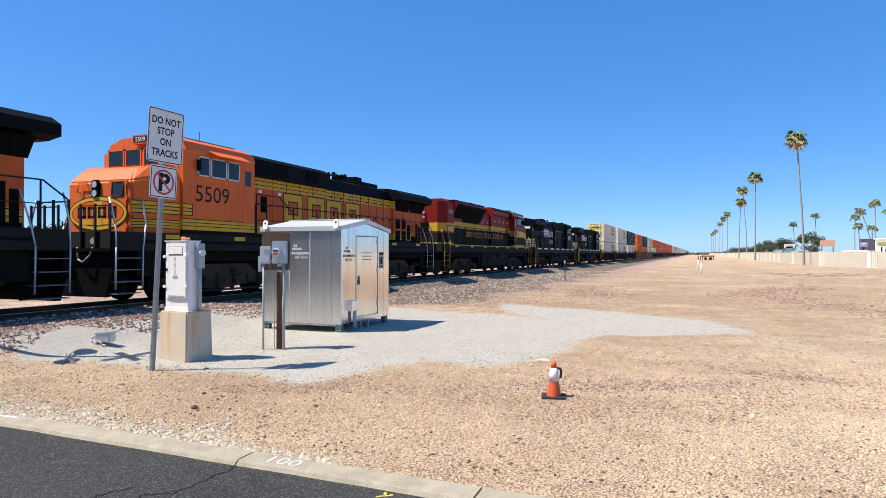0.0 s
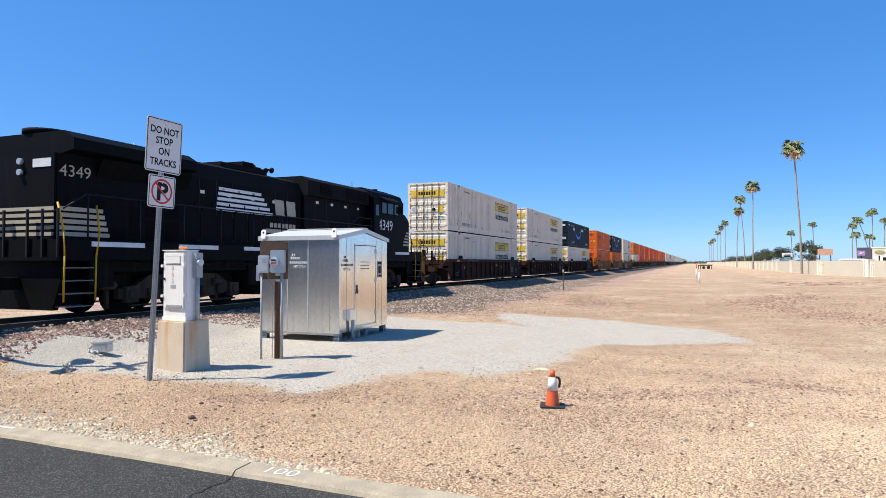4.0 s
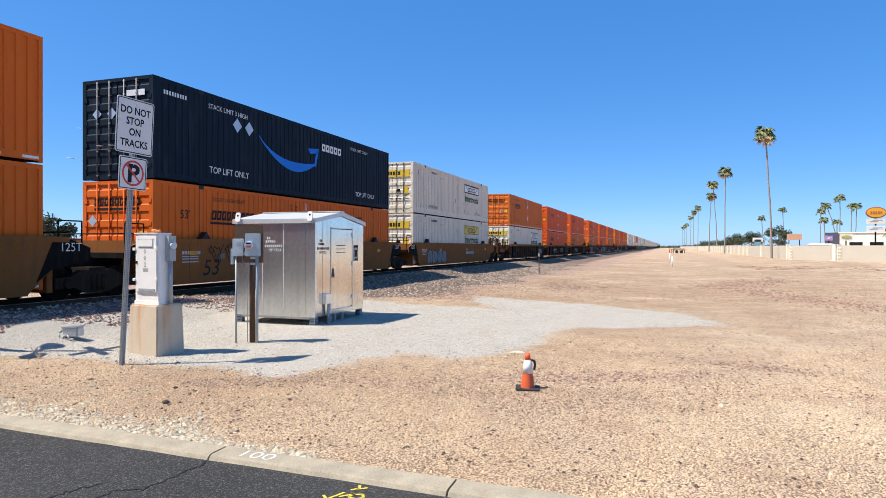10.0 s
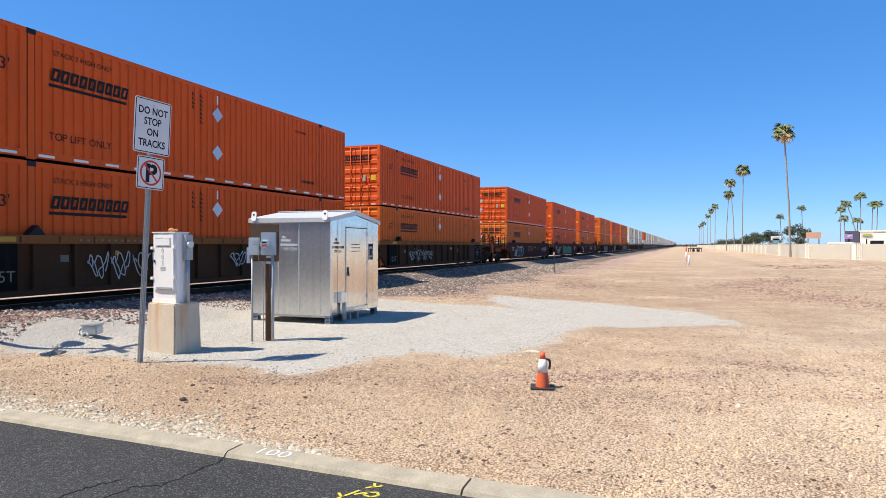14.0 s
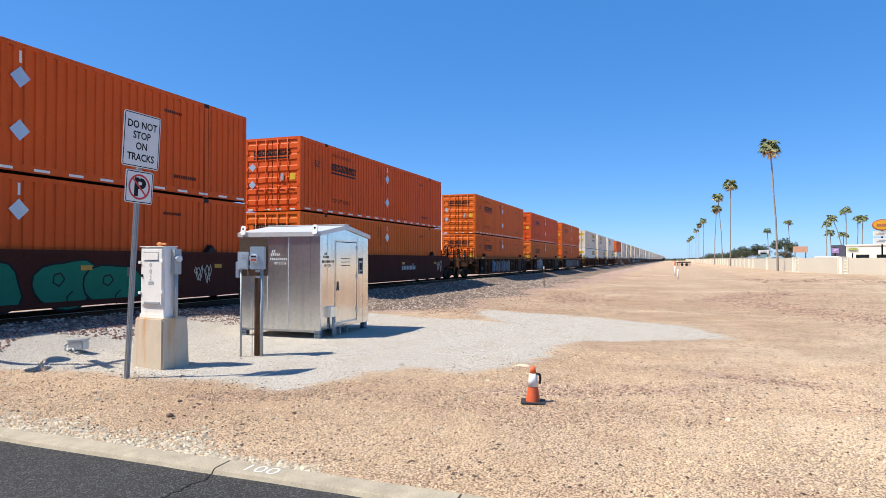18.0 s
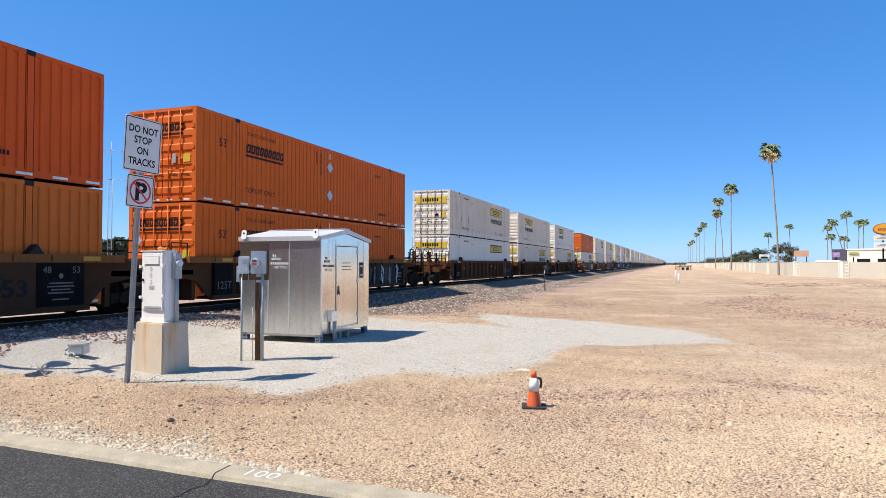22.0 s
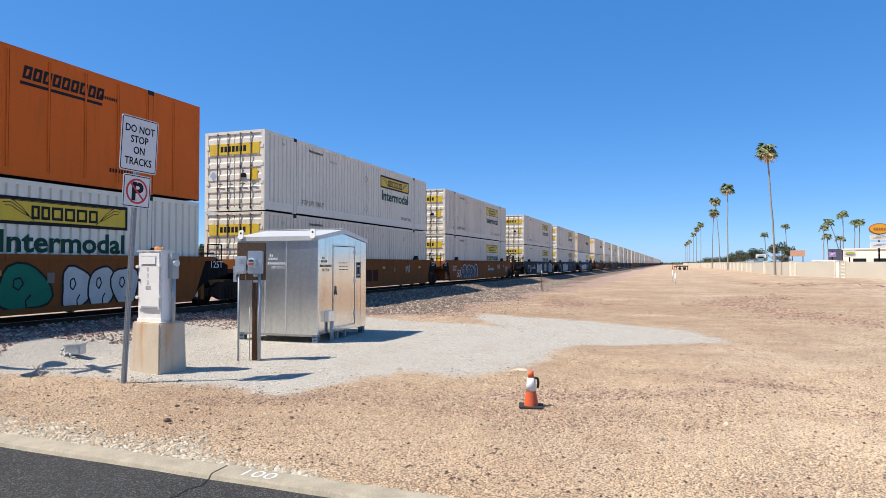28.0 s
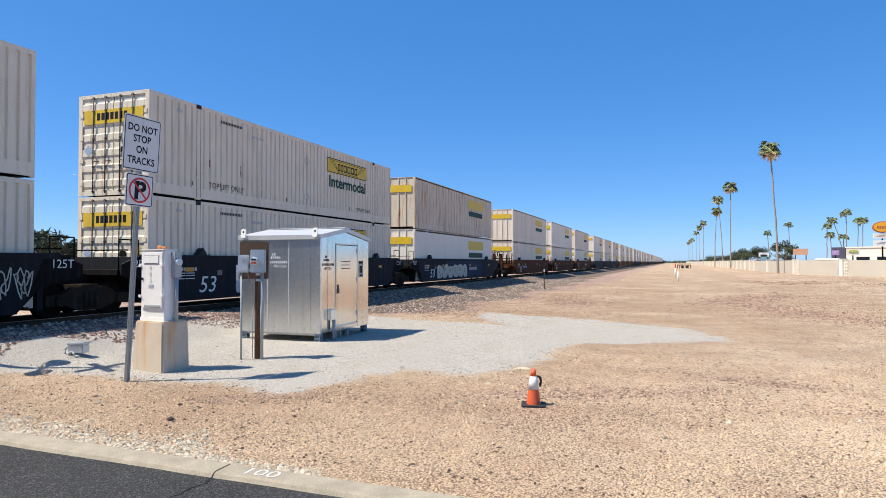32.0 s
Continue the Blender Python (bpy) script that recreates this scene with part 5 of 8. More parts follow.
        boxes("end_sill", [(-1.45, 1.45, *sorted((q, q + d * 0.35)), 0.85, 1.2), (-0.45, 0.45, *sorted((q, y + d * 2.7)), 0.75, 1.1)], paint, car)
        if detail == 2:
            for x in (-1.3, -0.45, 1.3):
                boxes("end_post", [(x - 0.04, x + 0.04, q - 0.04, q + 0.04, 1.2, 2.0)], dark_iron, car)
            e = sorted((q + d * 0.3, q + d * 1.1))
            boxes("crossover_platform", [(-1.38, 1.38, *e, 1.21, 1.26)], dark_iron, car)
            for z in (1.4, 1.62):
                boxes("end_rail", [(-1.4, 1.4, q - 0.03, q + 0.03, z, z + 0.07)], paint, car)
            boxes("brake_mast", [(0.72, 0.9, q - 0.09, q + 0.09, 0.55, 2.05)], rust_car, car, "rusty brake mast")
            bm = bmesh.new()
            cyl(bm, (0.81, q + d * 0.05, 1.75), (0.81, q + d * 0.95, 1.25), 0.035, seg=6)
            part("brace", bm, rust_car, car)
            hub, wz, wr = q - d * 0.16, 2.02, 0.3
            bm = bmesh.new()
            ring = [(0.81 + wr * math.cos(math.pi * k / 8), hub, wz + wr * math.sin(math.pi * k / 8)) for k in range(17)]
            tube(bm, ring, 0.02, 5)
            for k in range(5):
                a0 = 2 * math.pi * k / 5
                cyl(bm, (0.81, hub, wz), (0.81 + wr * math.cos(a0), hub, wz + wr * math.sin(a0)), 0.016, seg=5)
            cyl(bm, (0.81, q, wz), (0.81, hub - d * 0.03, wz), 0.05, seg=8)
            part("brake_wheel", bm, dark_iron, car)
            for y0 in (q + d * 0.3, q + d * 1.5):
                handrail(car, [(1.38, y0, 1.2), (1.38, y0, 2.12), (1.38, y0 + d * 0.5, 2.12), (1.38, y0 + d * 0.5, 1.2)], 0.02)
            bm = bmesh.new()
            for z in (0.35, 0.65, 0.95, 1.25, 1.55):
                cyl(bm, (1.42, q + d * 0.05, z), (1.42, q + d * 0.5, z), 0.015, seg=5)
            for e in (0.05, 0.5):
                cyl(bm, (1.42, q + d * e, 0.3), (1.42, q + d * e, 1.75), 0.018, seg=5)
            part("ladder", bm, dark_iron, car)
    for n, (u, a, b, z0, z1, *look_) in enumerate(art):
        spray(car, 1.523 if not ribbed else 1.516, head + u * UNIT + a, head + u * UNIT + b, z0, z1, *look_, number * 7 + n)
    if detail == 2 and not ribbed:
        for u in (1, 2):
            for q, d in ((head + u * UNIT - 1.1, 1), (head + (u - 1) * UNIT + L + 1.1, -1)):
                bm = bmesh.new()
                prism(bm, [(q, 1.0), (q, 1.3), (q + d * 0.6, 1.52), (q + d * 1.0, 1.52), (q + d * 1.45, 0.5), (q + d * 1.05, 0.8)][::d], "x", 1.5, 1.519)
                plate = part("truck_bay_plate", bm, dark_iron, car, "black plate at the truck")
                lettering("lettering", "125T", 0.2, white_ink, plate, (1.521, q + (0.25 if d > 0 else -0.85), 1.22))
    return car


CAR_KINDS = [
    (brown_car, True, brown_car, "dark brown ribbed three-unit well car", []),
    (tan_car, False, tan_car, "tan-brown smooth-sided three-unit well car", [(1, 8.7, 12.5, 0.28, 1.38, "block", "black", "white", 4), (1, 2.0, 8.3, 0.85, 1.4, "scrawl", "black", "black", 8), (2, 1.8, 5.2, 0.3, 1.2, "bubble", "grey", "black", 4)]),
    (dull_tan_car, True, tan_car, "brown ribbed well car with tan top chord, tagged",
     [(0, 12.6, 15.0, 0.55, 1.15, "scrawl", "white", "white", 4), (1, 3.2, 5.9, 0.5, 1.15, "scrawl", "white", "white", 4), (1, 8.4, 11.0, 0.6, 1.2, "scrawl", "white", "white", 3), (2, 3.0, 6.5, 0.5, 1.1, "scrawl", "white", "white", 4)]),
    (maroon_car, False, maroon_car, "dark maroon smooth-sided well car with teal and white graffiti",
     [(0, 2.5, 4.8, 0.25, 1.4, "bubble", "black", "white", 2), (0, 6.6, 9.0, 0.75, 1.3, "scrawl", "rose", "rose", 4), (0, 12.7, 15.0, 0.7, 1.1, "scrawl", "white", "white", 5), (1, 2.4, 2.9, 0.35, 0.95, "block", "black", "white", 1),
      (1, 2.95, 3.7, 0.5, 1.2, "scrawl", "cream", "cream", 2), (1, 5.3, 7.9, 0.2, 1.4, "bubble", "teal", "black", 2), (1, 8.4, 11.2, 0.2, 1.4, "bubble", "teal", "black", 2), (1, 13.4, 14.2, 0.6, 1.2, "scrawl", "cream", "cream", 2), (2, 14.7, 15.7, 0.6, 1.3, "scrawl", "cream", "cream", 2)]),
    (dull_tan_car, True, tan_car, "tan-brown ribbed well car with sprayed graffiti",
     [(0, 3.9, 9.7, 0.25, 1.35, "wild", "slate/blue/black/grey", "grey", 14), (0, 12.0, 12.7, 0.4, 0.9, "scrawl", "black", "black", 2), (1, 2.2, 5.2, 0.25, 1.42, "wild", "black/slate/grey", "white", 7), (1, 11.5, 13.5, 0.5, 1.1, "scrawl", "black", "black", 3), (2, 1.8, 8.6, 0.25, 1.42, "wild", "black/slate/grey/black", "grey", 15), (2, 8.8, 14.8, 0.25, 1.42, "wild", "black/white/slate/grey", "black", 14)]),
    (rust_car, True, rust_car, "rust-brown ribbed three-unit well car", [(1, 11.2, 13.5, 0.55, 1.2, "scrawl", "white", "white", 4)]),
    (ochre_car, False, ochre_car, "orange-brown smooth-sided well car with white graffiti",
     [(0, 8.7, 10.9, 0.3, 1.35, "bubble", "teal", "black", 2), (0, 11.3, 13.5, 0.25, 1.4, "bubble", "white", "black", 3), (1, 12.4, 13.1, 0.85, 1.25, "scrawl", "white", "white", 2), (2, 2.9, 6.6, 0.22, 1.38, "bubble", "slate", "white", 4), (2, 12.3, 13.2, 0.9, 1.25, "scrawl", "white", "white", 2), (2, 15.0, 15.8, 0.6, 1.15, "scrawl", "white", "white", 2)]),
    (blue_car, False, blue_car, "dark blue smooth-sided well car with cream graffiti",
     [(0, 2.0, 3.1, 0.75, 1.2, "scrawl", "grey", "grey", 2), (0, 5.3, 8.3, 0.25, 1.4, "bubble", "cream", "black", 4), (0, 9.7, 10.9, 0.5, 1.35, "bubble", "grey", "white", 3), (0, 12.4, 14.6, 0.3, 1.4, "bubble", "grey", "cream", 3), (0, 15.0, 16.0, 0.5, 1.3, "scrawl", "cream", "cream", 2),
      (1, 3.5, 7.5, 0.3, 1.35, "bubble", "white", "black", 5), (2, 3.0, 9.0, 0.3, 1.3, "bubble", "cream", "black", 6)]),
    (rust_car, False, rust_car, "brown smooth-sided three-unit well car", []),
]
far_cars = [None, None]
for n in range(22):
    along = FIRST_STACK - (CAR - 2 * UNIT - L) / 2 + n * CAR
    if n < 9:
        c = well_car(*CAR_KINDS[n][:4], CAR_KINDS[n][4], n + 1)
    elif not far_cars[n % 2]:
        c = far_cars[n % 2] = well_car((tan_car, grey_car)[n % 2], False, (tan_car, grey_car)[n % 2], ("tan", "dark grey")[n % 2] + " smooth-sided three-unit well car", [], n + 1, 1)
    else:
        c = copy_thing(far_cars[n % 2], Matrix())
    rides(c, along, RAIL_TOP)

# -- locomotives --
bn_orange = surface("locomotive_orange", (0.70, 0.125, 0.014), 0.5, spec=0.25, var=0.07, scale=1.0, fine=20, streak=((0.28, 0.08, 0.03), 0.35), bump=0.04)
bn_yellow = surface("locomotive_yellow", (0.66, 0.36, 0.015), 0.5, spec=0.25, var=0.08, scale=1.0, fine=20, streak=(GRIME, 0.4), bump=0.04)
hood_orange = surface("soot_stained_orange", (0.54, 0.098, 0.017), 0.6, spec=0.2, var=0.12, scale=1.0, fine=20, streak=((0.14, 0.05, 0.025), 0.5), bump=0.04)
hood_yellow = surface("soot_stained_yellow", (0.58, 0.335, 0.020), 0.6, spec=0.2, var=0.15, scale=1.0, fine=20, streak=(GRIME, 0.45), bump=0.04)
kc_red = surface("locomotive_red", (0.215, 0.011, 0.006), 0.55, spec=0.15, var=0.08, scale=1.0, fine=20, streak=((0.09, 0.014, 0.010), 0.5), bump=0.04)
loco_black = surface("locomotive_black", (0.0035, 0.004, 0.005), 0.6, spec=0.06, var=0.2, scale=1.0, fine=20, streak=((0.012, 0.011, 0.010), 0.4), bump=0.04)
roof_grey = surface("roof_grey", (0.010, 0.0105, 0.012), 0.8, spec=0.06, var=0.2, scale=1.0, fine=20, bump=0.1)
hose_pale = surface("pale_hose", (0.34, 0.31, 0.26), 0.7, var=0.15, bump=0)
sill_dark = surface("sill_dark", (0.020, 0.019, 0.017), 0.85, spec=0.12, var=0.2, scale=1.5, fine=20, streak=((0.035, 0.026, 0.02), 0.4))
screen_black = surface("radiator_screen", (0.006, 0.006, 0.006), 0.9, spec=0.05, var=0.3, scale=6, fine=90, bump=0.4)
hand_silver = surface("silver_handrail", (0.55, 0.55, 0.55), 0.45, 0.3, var=0.1, bump=0)
step_grey = surface("worn_step", (0.22, 0.21, 0.20), 0.8, var=0.2, spec=0.1, bump=0)
weathered_grey = surface("weathered_grey_paint", (0.15, 0.15, 0.145), 0.7, var=0.15, scale=2, fine=20, spec=0.15, streak=(GRIME, 0.4), bump=0.04)
lamp_glass = surface("headlight_glass", (0.42, 0.44, 0.44), 0.1, 0.2, var=0.05, bump=0)

tank_dust = surface("dusty_fuel_tank", (0.095, 0.060, 0.034), 0.95, spec=0.03, var=0.2, scale=0.9, fine=20, streak=((0.03, 0.024, 0.018), 0.8))
mark_ochre = surface("faded_ochre_lettering", (0.42, 0.21, 0.03), 0.6, var=0.25, bump=0, spec=0.1)
tan_ink = surface("faded_tan_lettering", (0.46, 0.40, 0.30), 0.6, var=0.15, bump=0, spec=0.2)
LIVERY = {
    "orange": dict(nose=bn_orange, cab=[(1.90, 2.02, loco_black), (2.02, 2.34, bn_yellow), (2.34, 4.3, bn_orange)], cab_top=bn_orange,
                   hood=[(1.90, 2.02, loco_black), (2.02, 2.34, hood_yellow), (2.34, 3.56, hood_orange), (3.56, 3.92, hood_yellow)], roof=loco_black, wing=loco_black,
                   sill=sill_dark, sill_mark=bn_yellow, number_ink=black_ink, rail=black_steel, grab=hand_silver, mark=bn_yellow),
    "red": dict(nose=kc_red, cab=[(1.90, 2.02, bn_yellow), (2.02, 2.66, loco_black), (2.66, 3.14, bn_yellow), (3.14, 4.3, kc_red)], cab_top=kc_red,
                hood=[(1.90, 2.94, loco_black), (2.94, 3.32, hood_yellow), (3.32, 4.15, kc_red)], roof=kc_red, wing=loco_black,
                sill=sill_dark, sill_mark=bn_yellow, number_ink=black_ink, rail=black_steel, grab=bn_yellow, mark=bn_yellow),
    "black": dict(nose=loco_black, cab=[(1.90, 4.3, loco_black)], cab_top=loco_black, hood=[(1.90, 3.92, loco_black)], roof=roof_grey, wing=loco_black,
                  sill=loco_black, sill_mark=white_ink, number_ink=white_ink, rail=black_steel, grab=bn_yellow, mark=white_ink),
}
LOCO = 22.3


def mirrored(name, x0, x1, y0, y1, z0, z1, material, parent, label="", bevel=0.0):
    for s in (-1, 1):
        a, b = sorted((s * x0, s * x1))
        boxes(name, [(a, b, y0, y1, z0, z1)], material, parent, label, bevel)


def locomotive(style, label, number, wings, near):
    """Cab end at y = 0, rails at z = 0. near: the side, -1 or 1, that shows."""
    c = LIVERY[style]
    e = thing("locomotive", label, "locomotive", "locomotives of the train")
    # frame, tank, trucks
    boxes("frame_sill", [(-1.52, 1.52, 0.75, LOCO - 0.75, 1.42, 1.90)], c["sill"], e, "deep frame sill")
    mirrored("sill_stripe", 1.52, 1.526, 1.6, LOCO - 1.6, 1.62 if style != "red" else 1.83, 1.70 if style != "red" else 1.885, loco_black if style != "red" else hood_yellow, e)
    for k in range(7):
        for s in (near,):
            a, b = sorted((s * 1.52, s * 1.532))
            y = 2.4 + k * 2.8
            boxes("sill_mark", [(a, b, y, y + (0.5 if style != "black" else 1.6), 1.74, 1.86)], c["sill_mark"], e, "reflective sill mark")
    bm = bmesh.new()
    prism(bm, [(-1.42, 0.52), (-1.2, 0.26), (1.2, 0.26), (1.42, 0.52), (1.46, 1.34), (-1.46, 1.34)] if style == "orange" else [(-1.35, 0.5), (-1.1, 0.28), (1.1, 0.28), (1.35, 0.5), (1.45, 1.40), (-1.45, 1.40)], "y", 8.0, 14.1)
    tank = part("fuel_tank", bm, tank_dust if style == "orange" else sill_dark, e)
    for s in (-1, 1):
        boxes("sight_glass", [(*sorted((s * 1.40, s * 1.46)), 12.9, 13.0, 0.75, 1.2)], dark_iron, tank)
        boxes("filler", [(*sorted((s * 1.41, s * 1.5)), 10.6, 10.85, 1.08, 1.26)], dark_iron, tank)
    for s in (-1, 1) if style != "orange" else ():
        bm = bmesh.new()
        cyl(bm, (s * 1.25, 9.0, 1.15), (s * 1.25, 11.0, 1.15), 0.24, seg=14)
        cyl(bm, (s * 1.25, 11.2, 1.15), (s * 1.25, 13.2, 1.15), 0.24, seg=14)
        part("air_tank", bm, roof_grey if style != "red" else sill_dark, e)
    boxes("underframe", [(-0.62, 0.62, 1.0, LOCO - 1.0, 0.95, 1.42), (-1.3, 1.3, 7.45, 8.2, 0.62, 1.42), (-1.3, 1.3, 13.9, 14.7, 0.62, 1.42), (-1.35, 1.35, 1.6, 2.3, 0.75, 1.42), (-1.35, 1.35, LOCO - 2.3, LOCO - 1.6, 0.75, 1.42)], dark_iron, e, "dark underframe with brake gear")
    mirrored("underframe_panel", 1.2, 1.3, 2.3, 7.5, 1.12, 1.42, dark_iron, e)
    mirrored("underframe_panel", 1.2, 1.3, LOCO - 7.5, LOCO - 2.3, 1.12, 1.42, dark_iron, e)
    for y in (5.0, LOCO - 5.0):
        truck(e, y, (-2.0, 0.0, 2.0), LOCO_WHEEL, 0.53, 1.1)
    for y, d in ((0.0, 1), (LOCO, -1)):
        boxes("coupler", [(-0.12, 0.12, *sorted((y, y + d * 0.9)), 0.72, 1.0), (-0.2, 0.2, *sorted((y, y + d * 0.25)), 0.66, 1.04)], dark_iron, e)
        bm = bmesh.new()
        prism(bm, [(-1.45, 0.95), (-1.2, 0.25), (1.2, 0.25), (1.45, 0.95), (1.45, 1.42), (-1.45, 1.42)], "y", *sorted((y + d * 0.75, y + d * 0.9)))
        part("pilot_plate", bm, loco_black, e)
        boxes("end_platform", [(-1.5, 1.5, *sorted((y + d * 0.62, y + d * 1.7)), 1.40, 1.48)], loco_black, e)
        for s in (-1, 1):
            # corner steps and their grab irons
            a, b = sorted((s * 1.05, s * 1.55))
            step = boxes("step_well", [(*sorted((s * 1.0, s * 1.06)), *sorted((y + d * 0.8, y + d * 1.6)), 0.3, 1.42)], loco_black, e)
            for z in (0.32, 0.62, 0.92, 1.22):
                boxes("step_tread", [(a, b, *sorted((y + d * 0.8, y + d * 1.55)), z, z + 0.022)], step_grey, step, "worn steel step")
            for q in (0.78, 1.62):
                handrail(e, [(s * 1.52, y + d * q, 0.45), (s * 1.54, y + d * q, 1.5), (s * 1.5, y + d * (q + 0.12 if q > 1 else q), 2.1), (s * 1.3, y + d * (q + 0.2 if q > 1 else q), 2.75)], 0.022, c["grab"], "grab_iron")
        handrail(e, [(-1.4, y + d * 0.72, 2.55), (-0.4, y + d * 0.72, 2.55)], 0.018, c["rail"])
        handrail(e, [(0.4, y + d * 0.72, 2.55), (1.4, y + d * 0.72, 2.55)], 0.018, c["rail"])
        for x in (-1.4, -0.9, -0.4, 0.4, 0.9, 1.4):
            boxes("end_post", [(x - 0.022, x + 0.022, *sorted((y + d * 0.69, y + d * 0.74)), 1.45, 2.6)], c["rail"], e)
    # nose
    bm = bmesh.new()
    lo = [(-1.15, 1.6), (1.15, 1.6), (1.42, 2.2), (1.42, 3.08), (-1.42, 3.08), (-1.42, 2.2)]
    ring = {}
    for z, k in ((1.48, 1.0), (3.44, 1.0), (3.78, 0.84)):
        ring[z] = [bm.verts.new((x * k, y if z < 3.5 else y + (0.3 if y < 2.1 else 0), z - (0.16 if y < 2.1 and z > 3 else 0) if not (z > 3.5 and y > 2.5) else 3.86)) for x, y in lo]
    for a, b in ((1.48, 3.44), (3.44, 3.78)):
        for i in range(6):
            bm.faces.new((ring[a][i], ring[a][(i + 1) % 6], ring[b][(i + 1) % 6], ring[b][i]))
    bm.faces.new(ring[3.78])
    nose = part("nose", bm, c["nose"], e, "short angled nose", bevel=0.05)
    boxes("nose_door", [(0.35, 1.0, 1.575, 1.61, 1.6, 3.26)], c["nose"], nose, bevel=0.02)
    boxes("nose_window", [(0.52, 0.86, 1.568, 1.576, 2.9, 3.2)], glass_dark, nose)
    case = boxes("headlight_case", [(-0.25, 0.05, 1.54, 1.6, 2.83, 3.33)], loco_black, nose, bevel=0.03)
    for z in (2.96, 3.2):
        bm = bmesh.new()
        cyl(bm, (-0.1, 1.52, z), (-0.1, 1.56, z), 0.088, seg=16)
        part("headlight", bm, lamp_glass, case, "round headlight")
        bm = bmesh.new()
        tube(bm, [(-0.1 + 0.1 * math.cos(math.pi * k / 8), 1.53, z + 0.1 * math.sin(math.pi * k / 8)) for k in range(17)], 0.014, 5)
        part("lamp_rim", bm, roof_grey, case)
    bm = bmesh.new()
    tube(bm, [(0.49, 1.57, 2.87), (0.49, 1.57, 3.23), (0.89, 1.57, 3.23), (0.89, 1.57, 2.87), (0.49, 1.57, 2.87)], 0.02, 5)
    part("window_gasket", bm, black_ink, nose)
    for z in (2.0, 2.75, 3.15):
        boxes("door_hinge", [(0.98, 1.05, 1.55, 1.6, z, z + 0.12)], c["nose"], nose, bevel=0.01)
    handrail(nose, [(-0.7, 1.6, 3.0), (-0.7, 1.52, 3.0), (-0.7, 1.52, 3.25), (-0.45, 1.52, 3.25), (-0.45, 1.6, 3.25)], 0.016, c["nose"], "grab_bar")
    for sx in (-1, 1):
        lamp = boxes("ditch_light", [(sx * 0.78 - 0.13, sx * 0.78 + 0.13, 0.78, 1.0, 1.5, 1.8)], loco_black, e, "black ditch light box", bevel=0.015)
        bm = bmesh.new()
        cyl(bm, (sx * 0.78, 0.74, 1.66), (sx * 0.78, 0.79, 1.66), 0.085, seg=14)
        part("lens", bm, lamp_glass, lamp)
        handrail(e, [(sx * 0.3, 0.7, 1.5), (sx * 0.42, 0.62, 1.2), (sx * 0.62, 0.6, 1.12), (sx * 0.8, 0.64, 1.3), (sx * 0.84, 0.7, 1.5)], 0.022, hose_pale, "brake_hose")
    if style == "orange":
        # oval emblem: yellow rim and centre bar, dark blocks for its writing
        for grow, y, m, name in ((0.03, 1.562, black_ink, "emblem_border"), (0.0, 1.560, bn_yellow, "emblem_rim"), (-0.09, 1.558, black_ink, "emblem_line"), (-0.115, 1.556, bn_orange, "emblem_field")):
            bm = bmesh.new()
            disc(bm, (-0.02, y, 2.42), 1.04 + grow, (0, -1, 0), 32, 0.44 + grow)
            part(name, bm, m, nose)
        bm = bmesh.new()
        slanted_front(bm, -0.14, 0.14, 2.1, 2.74, 0.0, 1.554)
        slanted_front(bm, -0.62, -0.2, 2.12, 2.26, 0.0, 1.554)
        slanted_front(bm, 0.2, 0.66, 2.12, 2.26, 0.0, 1.554)
        part("emblem_bars", bm, bn_yellow, nose, "yellow bars of the emblem")
        bm = bmesh.new()
        for k in range(4):
            q = -0.74 + k * 0.37
            for x0, x1, z0, z1 in ((q, q + 0.10, 2.3, 2.6), (q + 0.2, q + 0.3, 2.3, 2.6), (q, q + 0.3, 2.3, 2.36), (q, q + 0.3, 2.54, 2.6)):
                slanted_front(bm, x0, x1, z0, z1, 0.0, 1.551)
        part("emblem_blocks", bm, black_ink, nose)
        for sx in (-1, 1):
            # bands carried round the slanted corners of the nose
            for z0, z1 in ((2.02, 2.26), (2.42, 2.76)):
                bm = bmesh.new()
                prism(bm, [(sx * 1.155, 1.594), (sx * 1.426, 2.196), (sx * 1.42, 2.2), (sx * 1.15, 1.6)], "z", z0, z1)
                part("nose_band", bm, bn_yellow, nose)
            bm = bmesh.new()
            for z in (2.02, 2.1, 2.18, 2.25, 2.42, 2.53, 2.62, 2.74):
                prism(bm, [(sx * 1.162, 1.59), (sx * 1.432, 2.192), (sx * 1.42, 2.2), (sx * 1.15, 1.6)], "z", z, z + 0.022)
            tagged(part("pin_stripes", bm, black_ink, nose), kind="stuff")
        mirrored("nose_band", 1.42, 1.426, 2.22, 3.0, 2.02, 2.26, bn_yellow, nose)
        mirrored("nose_band", 1.42, 1.426, 2.22, 3.0, 2.42, 2.76, bn_yellow, nose)
        for s in (-1, 1):
            boxes("nose_band", [(*sorted((s * 1.5, s * 1.506)), 3.06, 3.42, 2.44, 2.74)], bn_yellow, nose)
            for z in (2.42, 2.53, 2.62, 2.74):
                boxes("pin_stripe", [(*sorted((s * 1.42, s * 1.43)), 2.22, 3.0, z, z + 0.024)], black_ink, nose)
                boxes("pin_stripe", [(*sorted((s * 1.5, s * 1.509)), 3.06, 3.42, z, z + 0.024)], black_ink, nose)
            boxes("pin_stripe", [(*sorted((s * 1.5, s * 1.5095)), 3.40, 3.425, 2.42, 2.764)], black_ink, nose)
